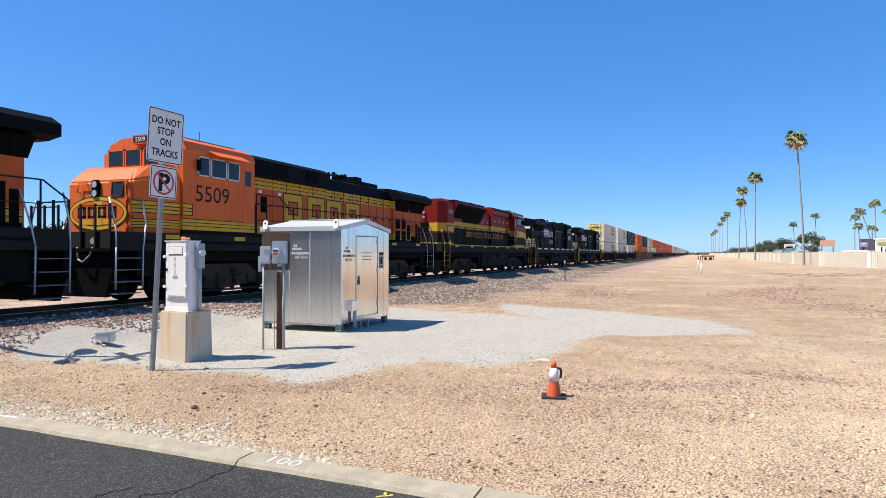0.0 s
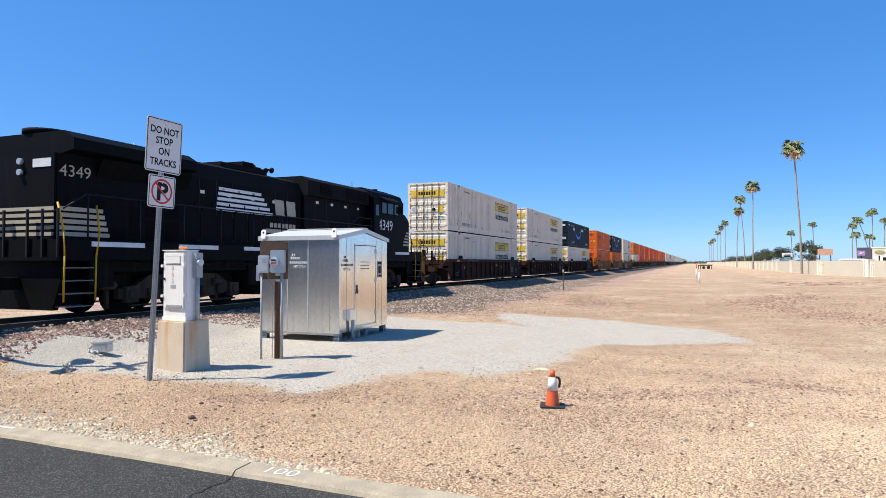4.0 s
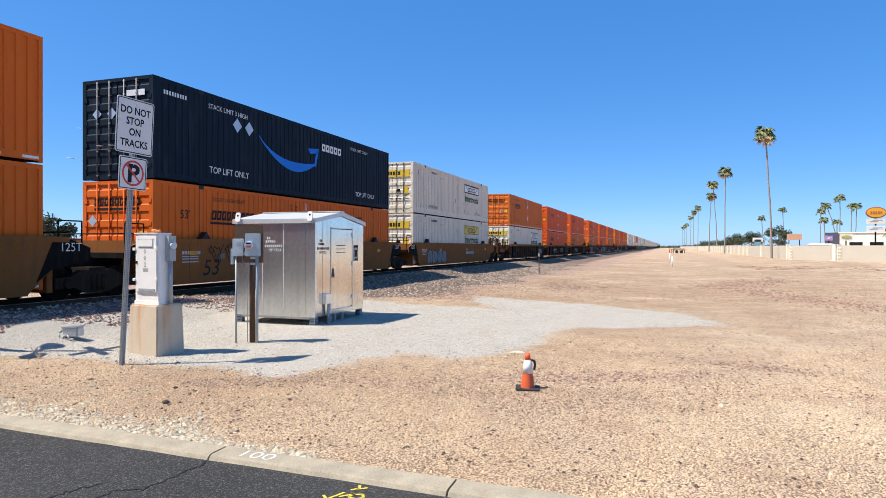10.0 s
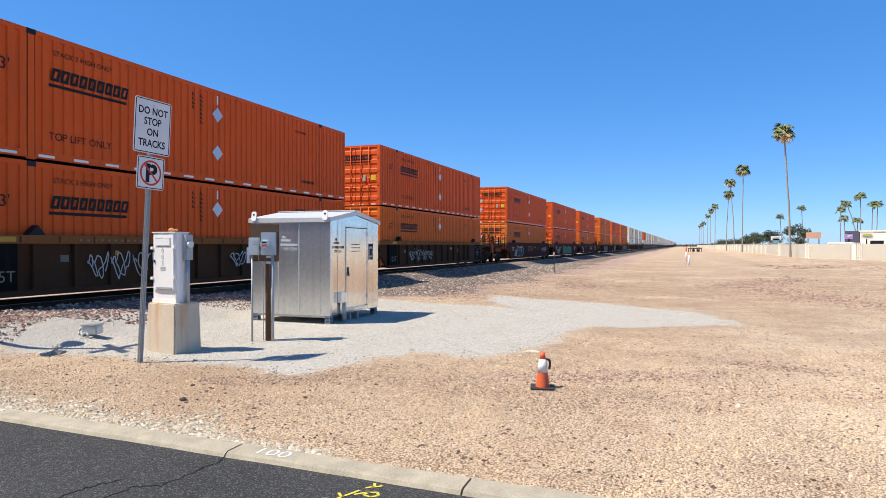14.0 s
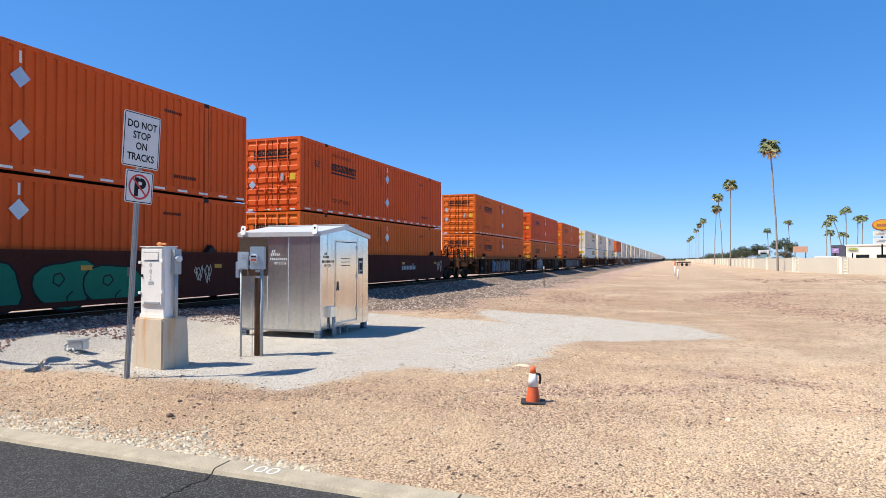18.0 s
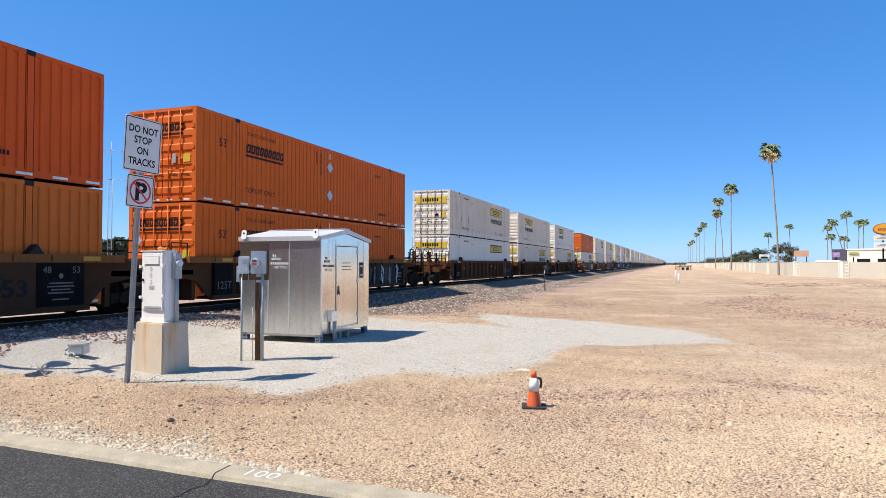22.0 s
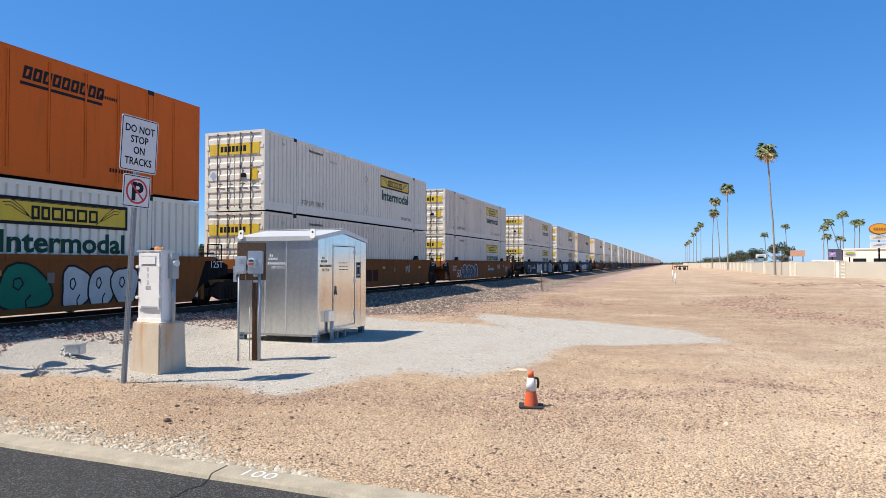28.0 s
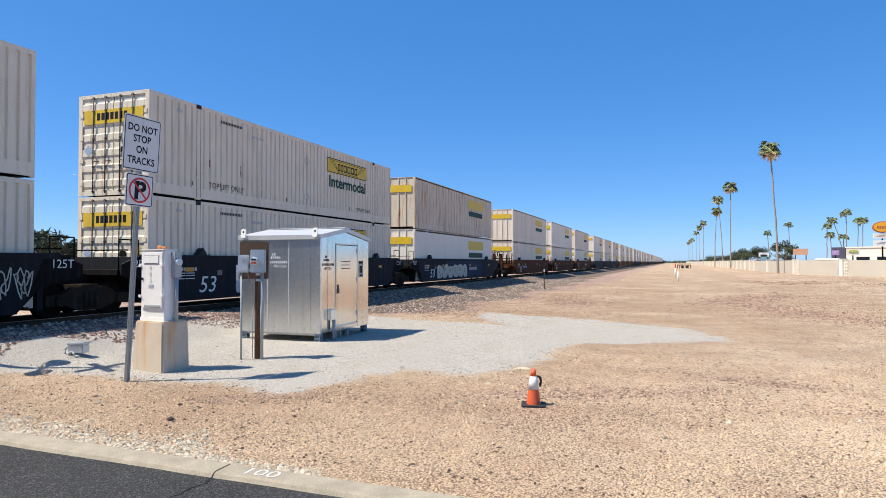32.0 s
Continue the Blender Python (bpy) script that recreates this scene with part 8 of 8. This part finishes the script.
    boxes("stake", [(-0.025, 0.025, -0.02, 0.02, -0.05, 1.25)], rail_steel, p)
    boxes("reflector", [(-0.03, 0.03, -0.026, -0.02, 1.05, 1.22)], reflector, p)
    p = thing("marker_post", "short white plastic marker post", "marker post", at=pose(0.36, 56.6, 0))
    bm = bmesh.new()
    cyl(bm, (0, 0, -0.05), (0, 0, 0.85), 0.06, seg=10)
    part("post", bm, white_paint, p)
    p = thing("marker_post", "tall marker post with a faded orange top", "marker post", at=pose(0.18, 71.5, 0))
    bm = bmesh.new()
    cyl(bm, (0, 0, -0.05), (0, 0, 1.0), 0.06, seg=10)
    part("post", bm, white_paint, p)
    bm = bmesh.new()
    cyl(bm, (0, 0, 1.0), (0, 0, 1.5), 0.062, seg=10)
    part("top", bm, cone_orange, p)
    t = thing("flat_trailer", "dark brown flat trailer standing on the dirt", "trailer", at=pose(2.5, 176, 0, 0, 0, 15))
    boxes("deck", [(-1.5, 1.5, -1.0, 1.0, 0.75, 0.95)], dark_iron, t)
    for x in (-1.4, 1.3):
        boxes("leg", [(x, x + 0.12, -0.9, -0.75, 0, 0.75)], dark_iron, t)
        boxes("leg", [(x, x + 0.12, 0.75, 0.9, 0, 0.75)], dark_iron, t)
    for x in (-0.6, 0.5):
        bm = bmesh.new()
        cyl(bm, (x, -1.0, 0.36), (x, -0.8, 0.36), 0.36, seg=14)
        part("wheel", bm, rubber, t)
    boxes("rail", [(-1.5, 1.5, -1.0, -0.95, 1.15, 1.22), (-1.5, -1.45, -1.0, -0.95, 0.95, 1.2), (1.45, 1.5, -1.0, -0.95, 0.95, 1.2)], dark_iron, t)


build_small_things()


def build_crossing_signal():
    """The road's crossing signal, whose shadow falls on the gravel."""
    c = thing("crossing_signal", "galvanised crossing signal mast with paired round lamps", "signal", at=pose(-10.55, 6.45, ground_z(-10.55, 6.45), 0, 0, 123))
    bm = bmesh.new()
    cyl(bm, (0, 0, -0.05), (0, 0, 4.1), 0.06, seg=14)
    mast = part("mast", bm, galvanised, c)
    boxes("base", [(-0.2, 0.2, -0.2, 0.2, -0.05, 0.3)], galvanised, c, bevel=0.02)
    bm = bmesh.new()
    cyl(bm, (-0.5, 0, 2.4), (0.5, 0, 2.4), 0.035, seg=8)
    part("lamp_arm", bm, galvanised, mast)
    for x in (-0.42, 0.42):
        bm = bmesh.new()
        cyl(bm, (x, -0.09, 2.4), (x, -0.06, 2.4), 0.25, seg=24)
        lamp = part("lamp_disc", bm, black_steel, mast, "black round lamp background")
        bm = bmesh.new()
        cyl(bm, (x, -0.13, 2.4), (x, -0.09, 2.4), 0.11, seg=18)
        part("lens", bm, red_ink, lamp, "red lens")
    for a in (45, -45):
        bm = bmesh.new()
        u, v = math.cos(radians(a)), math.sin(radians(a))
        prism(bm, [(0.6 * u - 0.1 * v, 3.6 + 0.6 * v + 0.1 * u), (0.6 * u + 0.1 * v, 3.6 + 0.6 * v - 0.1 * u), (-0.6 * u + 0.1 * v, 3.6 - 0.6 * v - 0.1 * u), (-0.6 * u - 0.1 * v, 3.6 - 0.6 * v + 0.1 * u)], "y", *((-0.09, -0.085) if a > 0 else (-0.08, -0.075)))
        part("crossbuck_board", bm, white_paint, mast)


build_crossing_signal()

# ---- the block wall, palms, trees and buildings ----
# panels darker than the pilasters: the shade between them is in this colour
shaded_block_paint = surface("shaded_block_wall", (0.52, 0.465, 0.37), 0.9, var=0.06, scale=0.4, fine=8, bump=0.1)
pillar_paint = surface("pillar_paint", (0.80, 0.735, 0.60), 0.85, var=0.06, scale=0.6, fine=8)
palm_bark = surface("palm_bark", (0.30, 0.255, 0.21), 0.95, var=0.25, scale=1.5, fine=14, bump=0.5)
palm_green = surface("palm_frond", (0.17, 0.19, 0.065), 0.6, var=0.2, scale=1.0, fine=6, island=0.4)
palm_dead = surface("dead_frond", (0.52, 0.38, 0.20), 0.9, var=0.2, scale=1.0, fine=6, island=0.4)
tree_green = surface("tree_leaf", (0.045, 0.06, 0.026), 0.8, var=0.2, scale=0.6, fine=6, island=0.5)
tree_olive = surface("dusty_leaf", (0.07, 0.082, 0.04), 0.8, var=0.2, scale=0.6, fine=6, island=0.5)
stucco_white = surface("white_stucco", (0.80, 0.73, 0.60), 0.9, var=0.05, scale=0.3, fine=6)
stucco_tan = surface("tan_stucco", (0.52, 0.40, 0.29), 0.9, var=0.08, scale=0.3, fine=6)
stucco_brick = surface("terracotta_band", (0.42, 0.13, 0.06), 0.85, var=0.1, scale=0.3, fine=6)
teal_paint = surface("teal_paint", (0.16, 0.36, 0.40), 0.6)
purple_paint = surface("violet_sign_face", (0.42, 0.26, 0.52), 0.5)
amber_paint = surface("amber_sign_face", (0.80, 0.38, 0.02), 0.45)
peach_paint = surface("peach_board", (0.66, 0.36, 0.22), 0.6)


def block_texture(m):
    """Courses of concrete blocks as relief."""
    n, l = m.node_tree.nodes, m.node_tree.links
    b = n["Principled BSDF"]
    tc = n.new("ShaderNodeTexCoord")
    mp = n.new("ShaderNodeMapping")
    mp.inputs["Rotation"].default_value = (radians(90), 0, 0)
    br = n.new("ShaderNodeTexBrick")
    br.inputs["Scale"].default_value = 1.0
    br.inputs["Brick Width"].default_value, br.inputs["Row Height"].default_value, br.inputs["Mortar Size"].default_value = 0.4, 0.2, 0.012
    l.new(tc.outputs["Object"], mp.inputs[0])
    l.new(mp.outputs[0], br.inputs["Vector"])
    bp = n.new("ShaderNodeBump")
    bp.inputs["Strength"].default_value, bp.inputs["Distance"].default_value = 0.6, 0.015
    l.new(br.outputs["Fac"], bp.inputs["Height"])
    bp.invert = True
    l.new(bp.outputs[0], b.inputs["Normal"])


block_texture(shaded_block_paint)


def build_wall():
    wall = tagged(new("wall_boundary"), "long cream block wall, panels darkened for shade between pale pilasters", "wall", kind="structure")
    line = [(60, 44.0), (46, 52.5), (33, 61.0), (21.6, 72.5), (17.7, 82.1), (14.5, 91.5), (13.9, 111.2), (13.9, 129.3), (13.9, 136.0)]
    y = 136.0
    while y < 640:
        line.append((13.9 - 0.0065 * (y - 136), y))
        y += 8.0 if y < 300 else 20
    for n, ((ax, ay), (bx, by)) in enumerate(zip(line, line[1:])):
        d = math.hypot(bx - ax, by - ay)
        a = math.degrees(math.atan2(by - ay, bx - ax))
        k = 1
        for i in range(k):
            bm = bmesh.new()
            box(bm, 0.98 if by < 140 and n > 1 else 0.2, d / k - (0.98 if n in (3, 4) else 0.2), -0.1, 0.1, -0.3, 1.84 - 0.04 * (i % 2))
            bp = part("wall_panel", bm, shaded_block_paint, wall)
            bp.matrix_basis = pose(ax + (bx - ax) * i / k, ay + (by - ay) * i / k, 0, 0, 0, a)
            bm = bmesh.new()
            box(bm, -0.3, 0.3, -0.3, 0.3, -0.3, 1.92)
            box(bm, -0.34, 0.34, -0.34, 0.34, 1.92, 1.99)
            pl = part("pilaster", bm, pillar_paint, wall)
            pl.matrix_basis = pose(ax + (bx - ax) * i / k, ay + (by - ay) * i / k, 0, 0, 0, a)
            for end in ([0.0] if by < 140 and 1 < n else []) + ([d - 1.17] if n in (3, 4) else []):
                # pierced screen of breeze blocks beside the pilaster
                bm = bmesh.new()
                for q in range(5):
                    for u in (end + 0.22, end + 0.85):
                        box(bm, u, u + 0.1, -0.09, 0.12, 0.1 + q * 0.36, 0.46 + q * 0.36)
                    box(bm, end + 0.22, end + 0.95, -0.09, 0.12, 0.06 + q * 0.36, 0.16 + q * 0.36)
                    box(bm, end + 0.54, end + 0.62, -0.09, 0.12, 0.1 + q * 0.36, 0.46 + q * 0.36)
                sc = part("screen_block", bm, pillar_paint, wall)
                sc.matrix_basis = pose(ax + (bx - ax) * i / k, ay + (by - ay) * i / k - 0.12, 0, 0, 0, a)


build_wall()


def palm(x, y, h, r=0.2, lean=(0, 0), crown=1.9, skirt=True, seed=1, label="tall fan palm with a green crown and brown skirt"):
    rnd = random.Random(seed)
    t = thing("palm_tree", label, "palm tree", "palm trees", at=pose(x, y, -0.05))
    bm = bmesh.new()
    k = 7
    pts = [Vector((lean[0] * (i / k) ** 1.6 + 0.05 * rnd.uniform(-1, 1), lean[1] * (i / k) ** 1.6, h * i / k)) for i in range(k + 1)]
    for i in range(k):
        f = lambda q: r * (1.25 - 0.75 * min(1, q * 1.6) if q < 0.25 else 0.95 - 0.25 * q)
        cyl(bm, pts[i], pts[i + 1], f(i / k), f((i + 1) / k), seg=9, caps=False)
    part("trunk", bm, palm_bark, t)
    top = pts[-1]

    def frond(bm, a, up, l, droop):
        d = Vector((math.cos(a), math.sin(a), 0))
        side = Vector((-d.y, d.x, 0))
        stem = [top + d * (l * s * math.cos(up)) + Vector((0, 0, l * (s * math.sin(up) - droop * s * s))) for s in (0, 0.3, 0.55, 0.75)]
        for p, q in zip(stem, stem[1:]):
            bm.faces.new([bm.verts.new(v) for v in (p - side * 0.03, q - side * 0.03, q + side * 0.03, p + side * 0.03)])
        base = stem[2]
        for s in range(-4, 5):
            b = s * 0.26
            out = (d * math.cos(b) + side * math.sin(b)).normalized()
            tip = base + out * (l * 0.5) + Vector((0, 0, l * (0.35 * math.sin(up) - droop * 0.75 - 0.1 * abs(s) * 0.3)))
            w = out.cross(Vector((0, 0, 1))) * (0.07 * l)
            mid = (base + tip) / 2 + Vector((0, 0, 0.05 * l))
            bm.faces.new([bm.verts.new(v) for v in (base, mid - w, tip, mid + w)])

    bm = bmesh.new()
    for i in range(34):
        frond(bm, rnd.uniform(0, 6.283), rnd.uniform(-0.35, 1.2), crown * rnd.uniform(0.75, 1.15), rnd.uniform(0.4, 0.85))
    part("crown", bm, palm_green, t, "green fan fronds")
    if skirt:
        bm = bmesh.new()
        for i in range(22):
            frond(bm, rnd.uniform(0, 6.283), rnd.uniform(-1.4, -0.45), crown * rnd.uniform(0.6, 1.15), rnd.uniform(0.2, 0.5))
        part("dead_skirt", bm, palm_dead, t, "hanging dry brown fronds")
    return t


def build_palms():
    row = [(13.3, 97.5, 0.1369, 17.6), (12.7, 166, 0.0766, 20.0), (13.7, 206, 0.0616, 20.6), (11.9, 214, 0.0593, 17.9), (12.7, 310, 0, 19.6), (12.7, 364, 0, 20.4),
           (12.7, 409, 0, 19.5), (12.7, 496, 0, 18.2), (12.7, 560, 0, 18.8), (12.7, 629, 0, 19.2)]
    for i, (x, y, _, h) in enumerate(row):
        palm(x, y, h, 0.14, (-0.9 if i == 0 else -1.3 if i == 2 else 0.7 if i == 3 else 0.1, 0), 1.5 if i == 0 else 1.65, True, 20 + i)
    for i, (x, y, h, lean) in enumerate(((33.1, 217, 13.2, -0.6), (27.4, 218, 10.8, -0.4), (38.6, 175.8, 13.8, 0), (38.4, 176.3, 12.0, -2.6), (36.6, 186.5, 11.0, 0.1), (38.4, 190, 9.0, -0.3), (43.0, 185, 12.3, 0.2), (43.9, 184.8, 12.2, 0.3), (41.5, 192, 8.5, 0),
                                         (31.5, 205, 5.6, 0.0), (51.2, 178, 14.6, 0), (60, 178, 10.5, 0.5))):
        palm(x, y, h, 0.13, (lean, 0), 1.3, False, 60 + i, "slim fan palm with a green crown, behind the wall")

    palm(29.7, 104, 4.3, 0.26, (0.1, 0), 1.75, False, 90, "short bushy green palm behind the wall")


build_palms()


def tree(x, y, h, spread, seed, leaf, label, name="tree", leafy=1.0):
    rnd = random.Random(seed)
    t = thing(name, label, "tree", "broadleaf trees", at=pose(x, y, -0.05))
    bm = bmesh.new()
    cyl(bm, (0, 0, 0), (0.1, 0, h * 0.4), 0.22, 0.14, seg=7)
    tips = []
    for i in range(6):
        a = rnd.uniform(0, 6.283)
        e = Vector((math.cos(a) * spread * 0.5, math.sin(a) * spread * 0.5, h * rnd.uniform(0.6, 0.85)))
        cyl(bm, (0.1, 0, h * 0.35), e, 0.1, 0.03, seg=5)
        tips.append(e)
    part("trunk", bm, palm_bark, t)
    rng = np.random.RandomState(seed)
    verts, faces = [], []
    clumps = [(e.x * rnd.uniform(0.6, 1.3), e.y * rnd.uniform(0.6, 1.3), e.z + rnd.uniform(-0.25, 0.2) * h * 0.4, spread * rnd.uniform(0.28, 0.45)) for e in tips for _ in range(3)]
    for cx, cy, cz, r in clumps:
        for _ in range(95):
            d = rng.normal(size=3)
            d /= np.linalg.norm(d)
            p = np.array([cx, cy, cz]) + d * r * rng.uniform(0.55, 1.0) * np.array([1, 1, 0.7])
            u, v = rng.normal(size=3), rng.normal(size=3)
            u *= 0.16 * leafy * h / 5 / np.linalg.norm(u)
            v *= 0.12 * leafy * h / 5 / np.linalg.norm(v)
            i = len(verts)
            verts += [tuple(p - u), tuple(p + v), tuple(p + u), tuple(p - v)]
            faces.append((i, i + 1, i + 2, i + 3))
    me = bpy.data.meshes.new("crown")
    me.from_pydata(verts, [], faces)
    me.materials.append(leaf)
    part("crown", me, leaf, t, "dusty green leafy crown")
    return t


def build_trees():
    rows = [(17.5, 232, 4.2, 3.2), (20, 225, 4.9, 3.6), (22.5, 236, 5.8, 4.4), (24.6, 222, 6.4, 4.2), (16, 262, 4.0, 3.5), (29, 200, 7.4, 3.8), (31.0, 214, 4.2, 3), (19, 270, 4.4, 4), (24, 265, 5.2, 5), (15.5, 300, 4.0, 4), (18, 330, 4.5, 5), (26.6, 228, 4.6, 3.4)]
    for i, (x, y, h, s) in enumerate(rows):
        tree(x, y, h, s, 200 + i, tree_olive if i % 3 else tree_green, "bushy olive-green tree behind the block wall")
    # beyond the track, seen through the gaps of the train
    for i, (x, y, h) in enumerate(((-62, 60, 6.2), (-66, 72, 5.4), (-70, 50, 6.0), (-58, 44, 5.2), (-74, 88, 6.4), (-80, 110, 6.6), (-64, 95, 5.6), (-85, 70, 6.2), (-60, 30, 5.5))):
        tree(x, y, h * 0.8, 4.2, 300 + i, tree_green, "green tree beyond the railway", leafy=1.7)
    rng = np.random.RandomState(77)
    verts, faces = [], []
    for _ in range(9000):
        x, y = rng.uniform(-420, 520), rng.uniform(900, 1100)
        hh = 1.5 + 3.0 * abs(noise.noise((x * 0.012, 0, 9))) + 1.5 * abs(noise.noise((x * 0.06, 3, 1)))
        p = np.array([x, y, rng.uniform(0, 1) ** 0.8 * hh])
        u, v = rng.normal(size=3) * 1.1, rng.normal(size=3) * 0.8
        i = len(verts)
        verts += [tuple(p - u), tuple(p + v), tuple(p + u), tuple(p - v)]
        faces.append((i, i + 1, i + 2, i + 3))
    me = bpy.data.meshes.new("far_trees")
    me.from_pydata(verts, [], faces)
    me.materials.append(tree_olive)
    tagged(new("far_trees", me), "low line of distant trees on the horizon", "trees", kind="stuff")


build_trees()


def pole_sign(x, y, parts_, pole_h, label, rot=0):
    s = thing("commercial_sign", label, "sign", at=pose(x, y, 0, 0, 0, rot))
    bm = bmesh.new()
    cyl(bm, (0, 0.15, 0), (0, 0.15, pole_h), 0.12, seg=8)
    part("pole", bm, dark_iron, s)
    for n, m, w, h, z, oval in parts_:
        bm = bmesh.new()
        if oval:
            k = 28
            lo = [(math.cos(2 * math.pi * i / k) * w / 2, z + math.sin(2 * math.pi * i / k) * h / 2) for i in range(k)]
            prism(bm, lo, "y", -0.2 if n == "oval_back" else -0.26, 0.2 if n == "oval_back" else -0.2)
        else:
            box(bm, -w / 2, w / 2, -0.15, 0.15, z - h / 2, z + h / 2)
        face = part(n, bm, m, s)
        if n == "oval_face":
            boxes("name_mark", [(-0.8 + q * 0.33, -0.8 + q * 0.33 + 0.24, -0.29, -0.26, z - 0.22, z + 0.16) for q in range(5)], stucco_brick, face)
        elif n != "oval_back":
            boxes("line", [(-w * 0.35, w * 0.1, -0.17, -0.15, z - h * 0.12, z + h * 0.02), (-w * 0.2, w * 0.35, -0.17, -0.15, z + h * 0.1, z + h * 0.22)], grey_enamel if m != purple_paint else white_paint, face)


def build_town():
    b = thing("commercial_building", "long white flat-roofed commercial building", "building", at=pose(37.0, 168.8, 0, 0, 0, -30))
    boxes("wall", [(0, 26, 0, 14, 0, 4.8)], stucco_white, b)
    boxes("roof", [(-0.2, 26.2, -0.2, 14.2, 4.8, 5.05)], stucco_white, b)
    boxes("roof_unit", [(6, 7.6, 4, 5.6, 5.05, 5.9)], stucco_brick, b, "reddish roof unit")
    boxes("roof_unit", [(13, 15, 4, 6, 5.05, 5.7)], grey_enamel, b)
    for i in range(2):
        w = boxes("window", [(2.0 + i * 4, 4.6 + i * 4, -0.04, 0.02, 0.8, 2.8)], glass_dark, b)
        boxes("window_sill", [(1.9 + i * 4, 4.7 + i * 4, -0.1, 0.0, 0.7, 0.8)], stucco_white, w)
    boxes("shade_panel", [(-3.2, -0.3, 0.5, 3.0, 0, 5.0)], surface("dark_parapet", (0.06, 0.06, 0.09), 0.7), b, "dark parapet panel")
    b = thing("commercial_building", "low tan shop with a terracotta band", "building", at=pose(41.0, 140, 0, 0, 0, -6))
    boxes("wall", [(0, 22, 0, 10, 0, 2.6)], stucco_tan, b)
    boxes("band", [(-0.1, 22.1, -0.1, 10.1, 2.0, 2.4)], stucco_brick, b)
    boxes("roof", [(-0.3, 22.3, -0.3, 10.3, 2.6, 3.1)], stucco_tan, b)
    for i in range(4):
        boxes("window", [(1.5 + i * 5, 4.5 + i * 5, -0.04, 0.02, 0.6, 1.9)], glass_dark, b)
    boxes("shop_sign", [(2.5, 4.0, -0.4, -0.3, 2.55, 2.95)], amber_paint, b)
    pole_sign(30.3, 116, [("oval_back", stucco_brick, 2.75, 1.75, 7.0, True), ("oval_face", amber_paint, 2.45, 1.45, 7.0, True), ("panel", pillar_paint, 2.4, 0.8, 5.65, False), ("panel", white_paint, 2.35, 0.95, 4.5, False)], 7.0, "amber oval shop sign over two white panels")
    pole_sign(31.0, 150, [("panel", purple_paint, 1.25, 1.0, 3.5, False)], 4.2, "small violet shop sign")
    pole_sign(33.6, 148, [("panel", pillar_paint, 2.2, 1.3, 3.6, False), ("panel", surface("lime_face", (0.45, 0.5, 0.1), 0.5), 1.6, 0.5, 3.75, True)], 4.2, "white sign with a yellow-green oval")
    pole_sign(16.9, 142, [("panel", teal_paint, 1.2, 1.5, 2.3, False), ("panel", white_paint, 1.8, 0.8, 3.1, False)], 3.5, "teal and white monument sign")
    s = thing("billboard", "peach-coloured board on posts", "billboard", at=pose(27.7, 168, 0))
    boxes("board", [(-1.5, 1.5, -0.1, 0.1, 3.3, 4.7)], peach_paint, s)
    for x in (-1.1, 1.1):
        boxes("post", [(x - 0.08, x + 0.08, 0.1, 0.25, 0, 4.6)], dark_iron, s)
    v = thing("parked_van", "white van parked behind the wall", "van", at=pose(25.5, 133, 0, 0, 0, -20))
    bm = bmesh.new()
    prism(bm, [(-2.6, 0.4), (-2.6, 1.3), (-1.7, 1.6), (-1.0, 2.3), (2.6, 2.3), (2.6, 0.4)], "y", -0.95, 0.95)
    part("body", bm, white_paint, v, bevel=0.08)
    boxes("side_window", [(-1.2, 2.2, -0.965, -0.94, 1.5, 2.0)], glass_dark, v)
    for x in (-1.7, 1.7):
        bm = bmesh.new()
        cyl(bm, (x, -0.98, 0.36), (x, -0.75, 0.36), 0.36, seg=14)
        part("wheel", bm, rubber, v)
    # lattice radio mast beyond the track
    a = thing("radio_mast", "thin grey lattice radio mast beyond the railway", "mast", at=pose(-60, 56, 0, 0, 0, 20))
    bm = bmesh.new()
    q = [(-0.24, -0.16), (0.24, -0.16), (0, 0.24)]
    for x, y in q:
        cyl(bm, (x, y, 0), (x, y, 11.0), 0.03, seg=5)
    part("legs", bm, grey_enamel, a)
    bm = bmesh.new()
    for i in range(22):
        for j in range(3):
            p0, p1 = q[j], q[(j + 1) % 3]
            cyl(bm, (p0[0], p0[1], i * 0.5), (p1[0], p1[1], i * 0.5 + 0.5), 0.012, seg=3, caps=False)
    part("bracing", bm, grey_enamel, a)
    bm = bmesh.new()
    cyl(bm, (0, 0, 10.8), (0, 0, 15.4), 0.035, seg=6)
    part("top_pole", bm, grey_enamel, a)
    for z, w in ((14.4, 2.9), (11.1, 4.2)):
        bm = bmesh.new()
        for k in range(8):
            u, v = -1 + k / 4, -0.75 + k / 4
            cyl(bm, (w * u, 0, z - 0.45 * u * abs(u)), (w * v, 0, z - 0.45 * v * abs(v)), 0.03, seg=5)
        for x in (-0.5, 0.0, 0.5):
            cyl(bm, (w * x, -0.5, z), (w * x, 0.5, z), 0.02, seg=4)
        part("antenna", bm, grey_enamel, a)


build_town()


def motions():
    for ob, along, z, turn in MOVERS:
        walk(ob, [(t, pose(TRACK_X, along - s, z, 0, 0, turn)) for t, s in RUN])


motions()
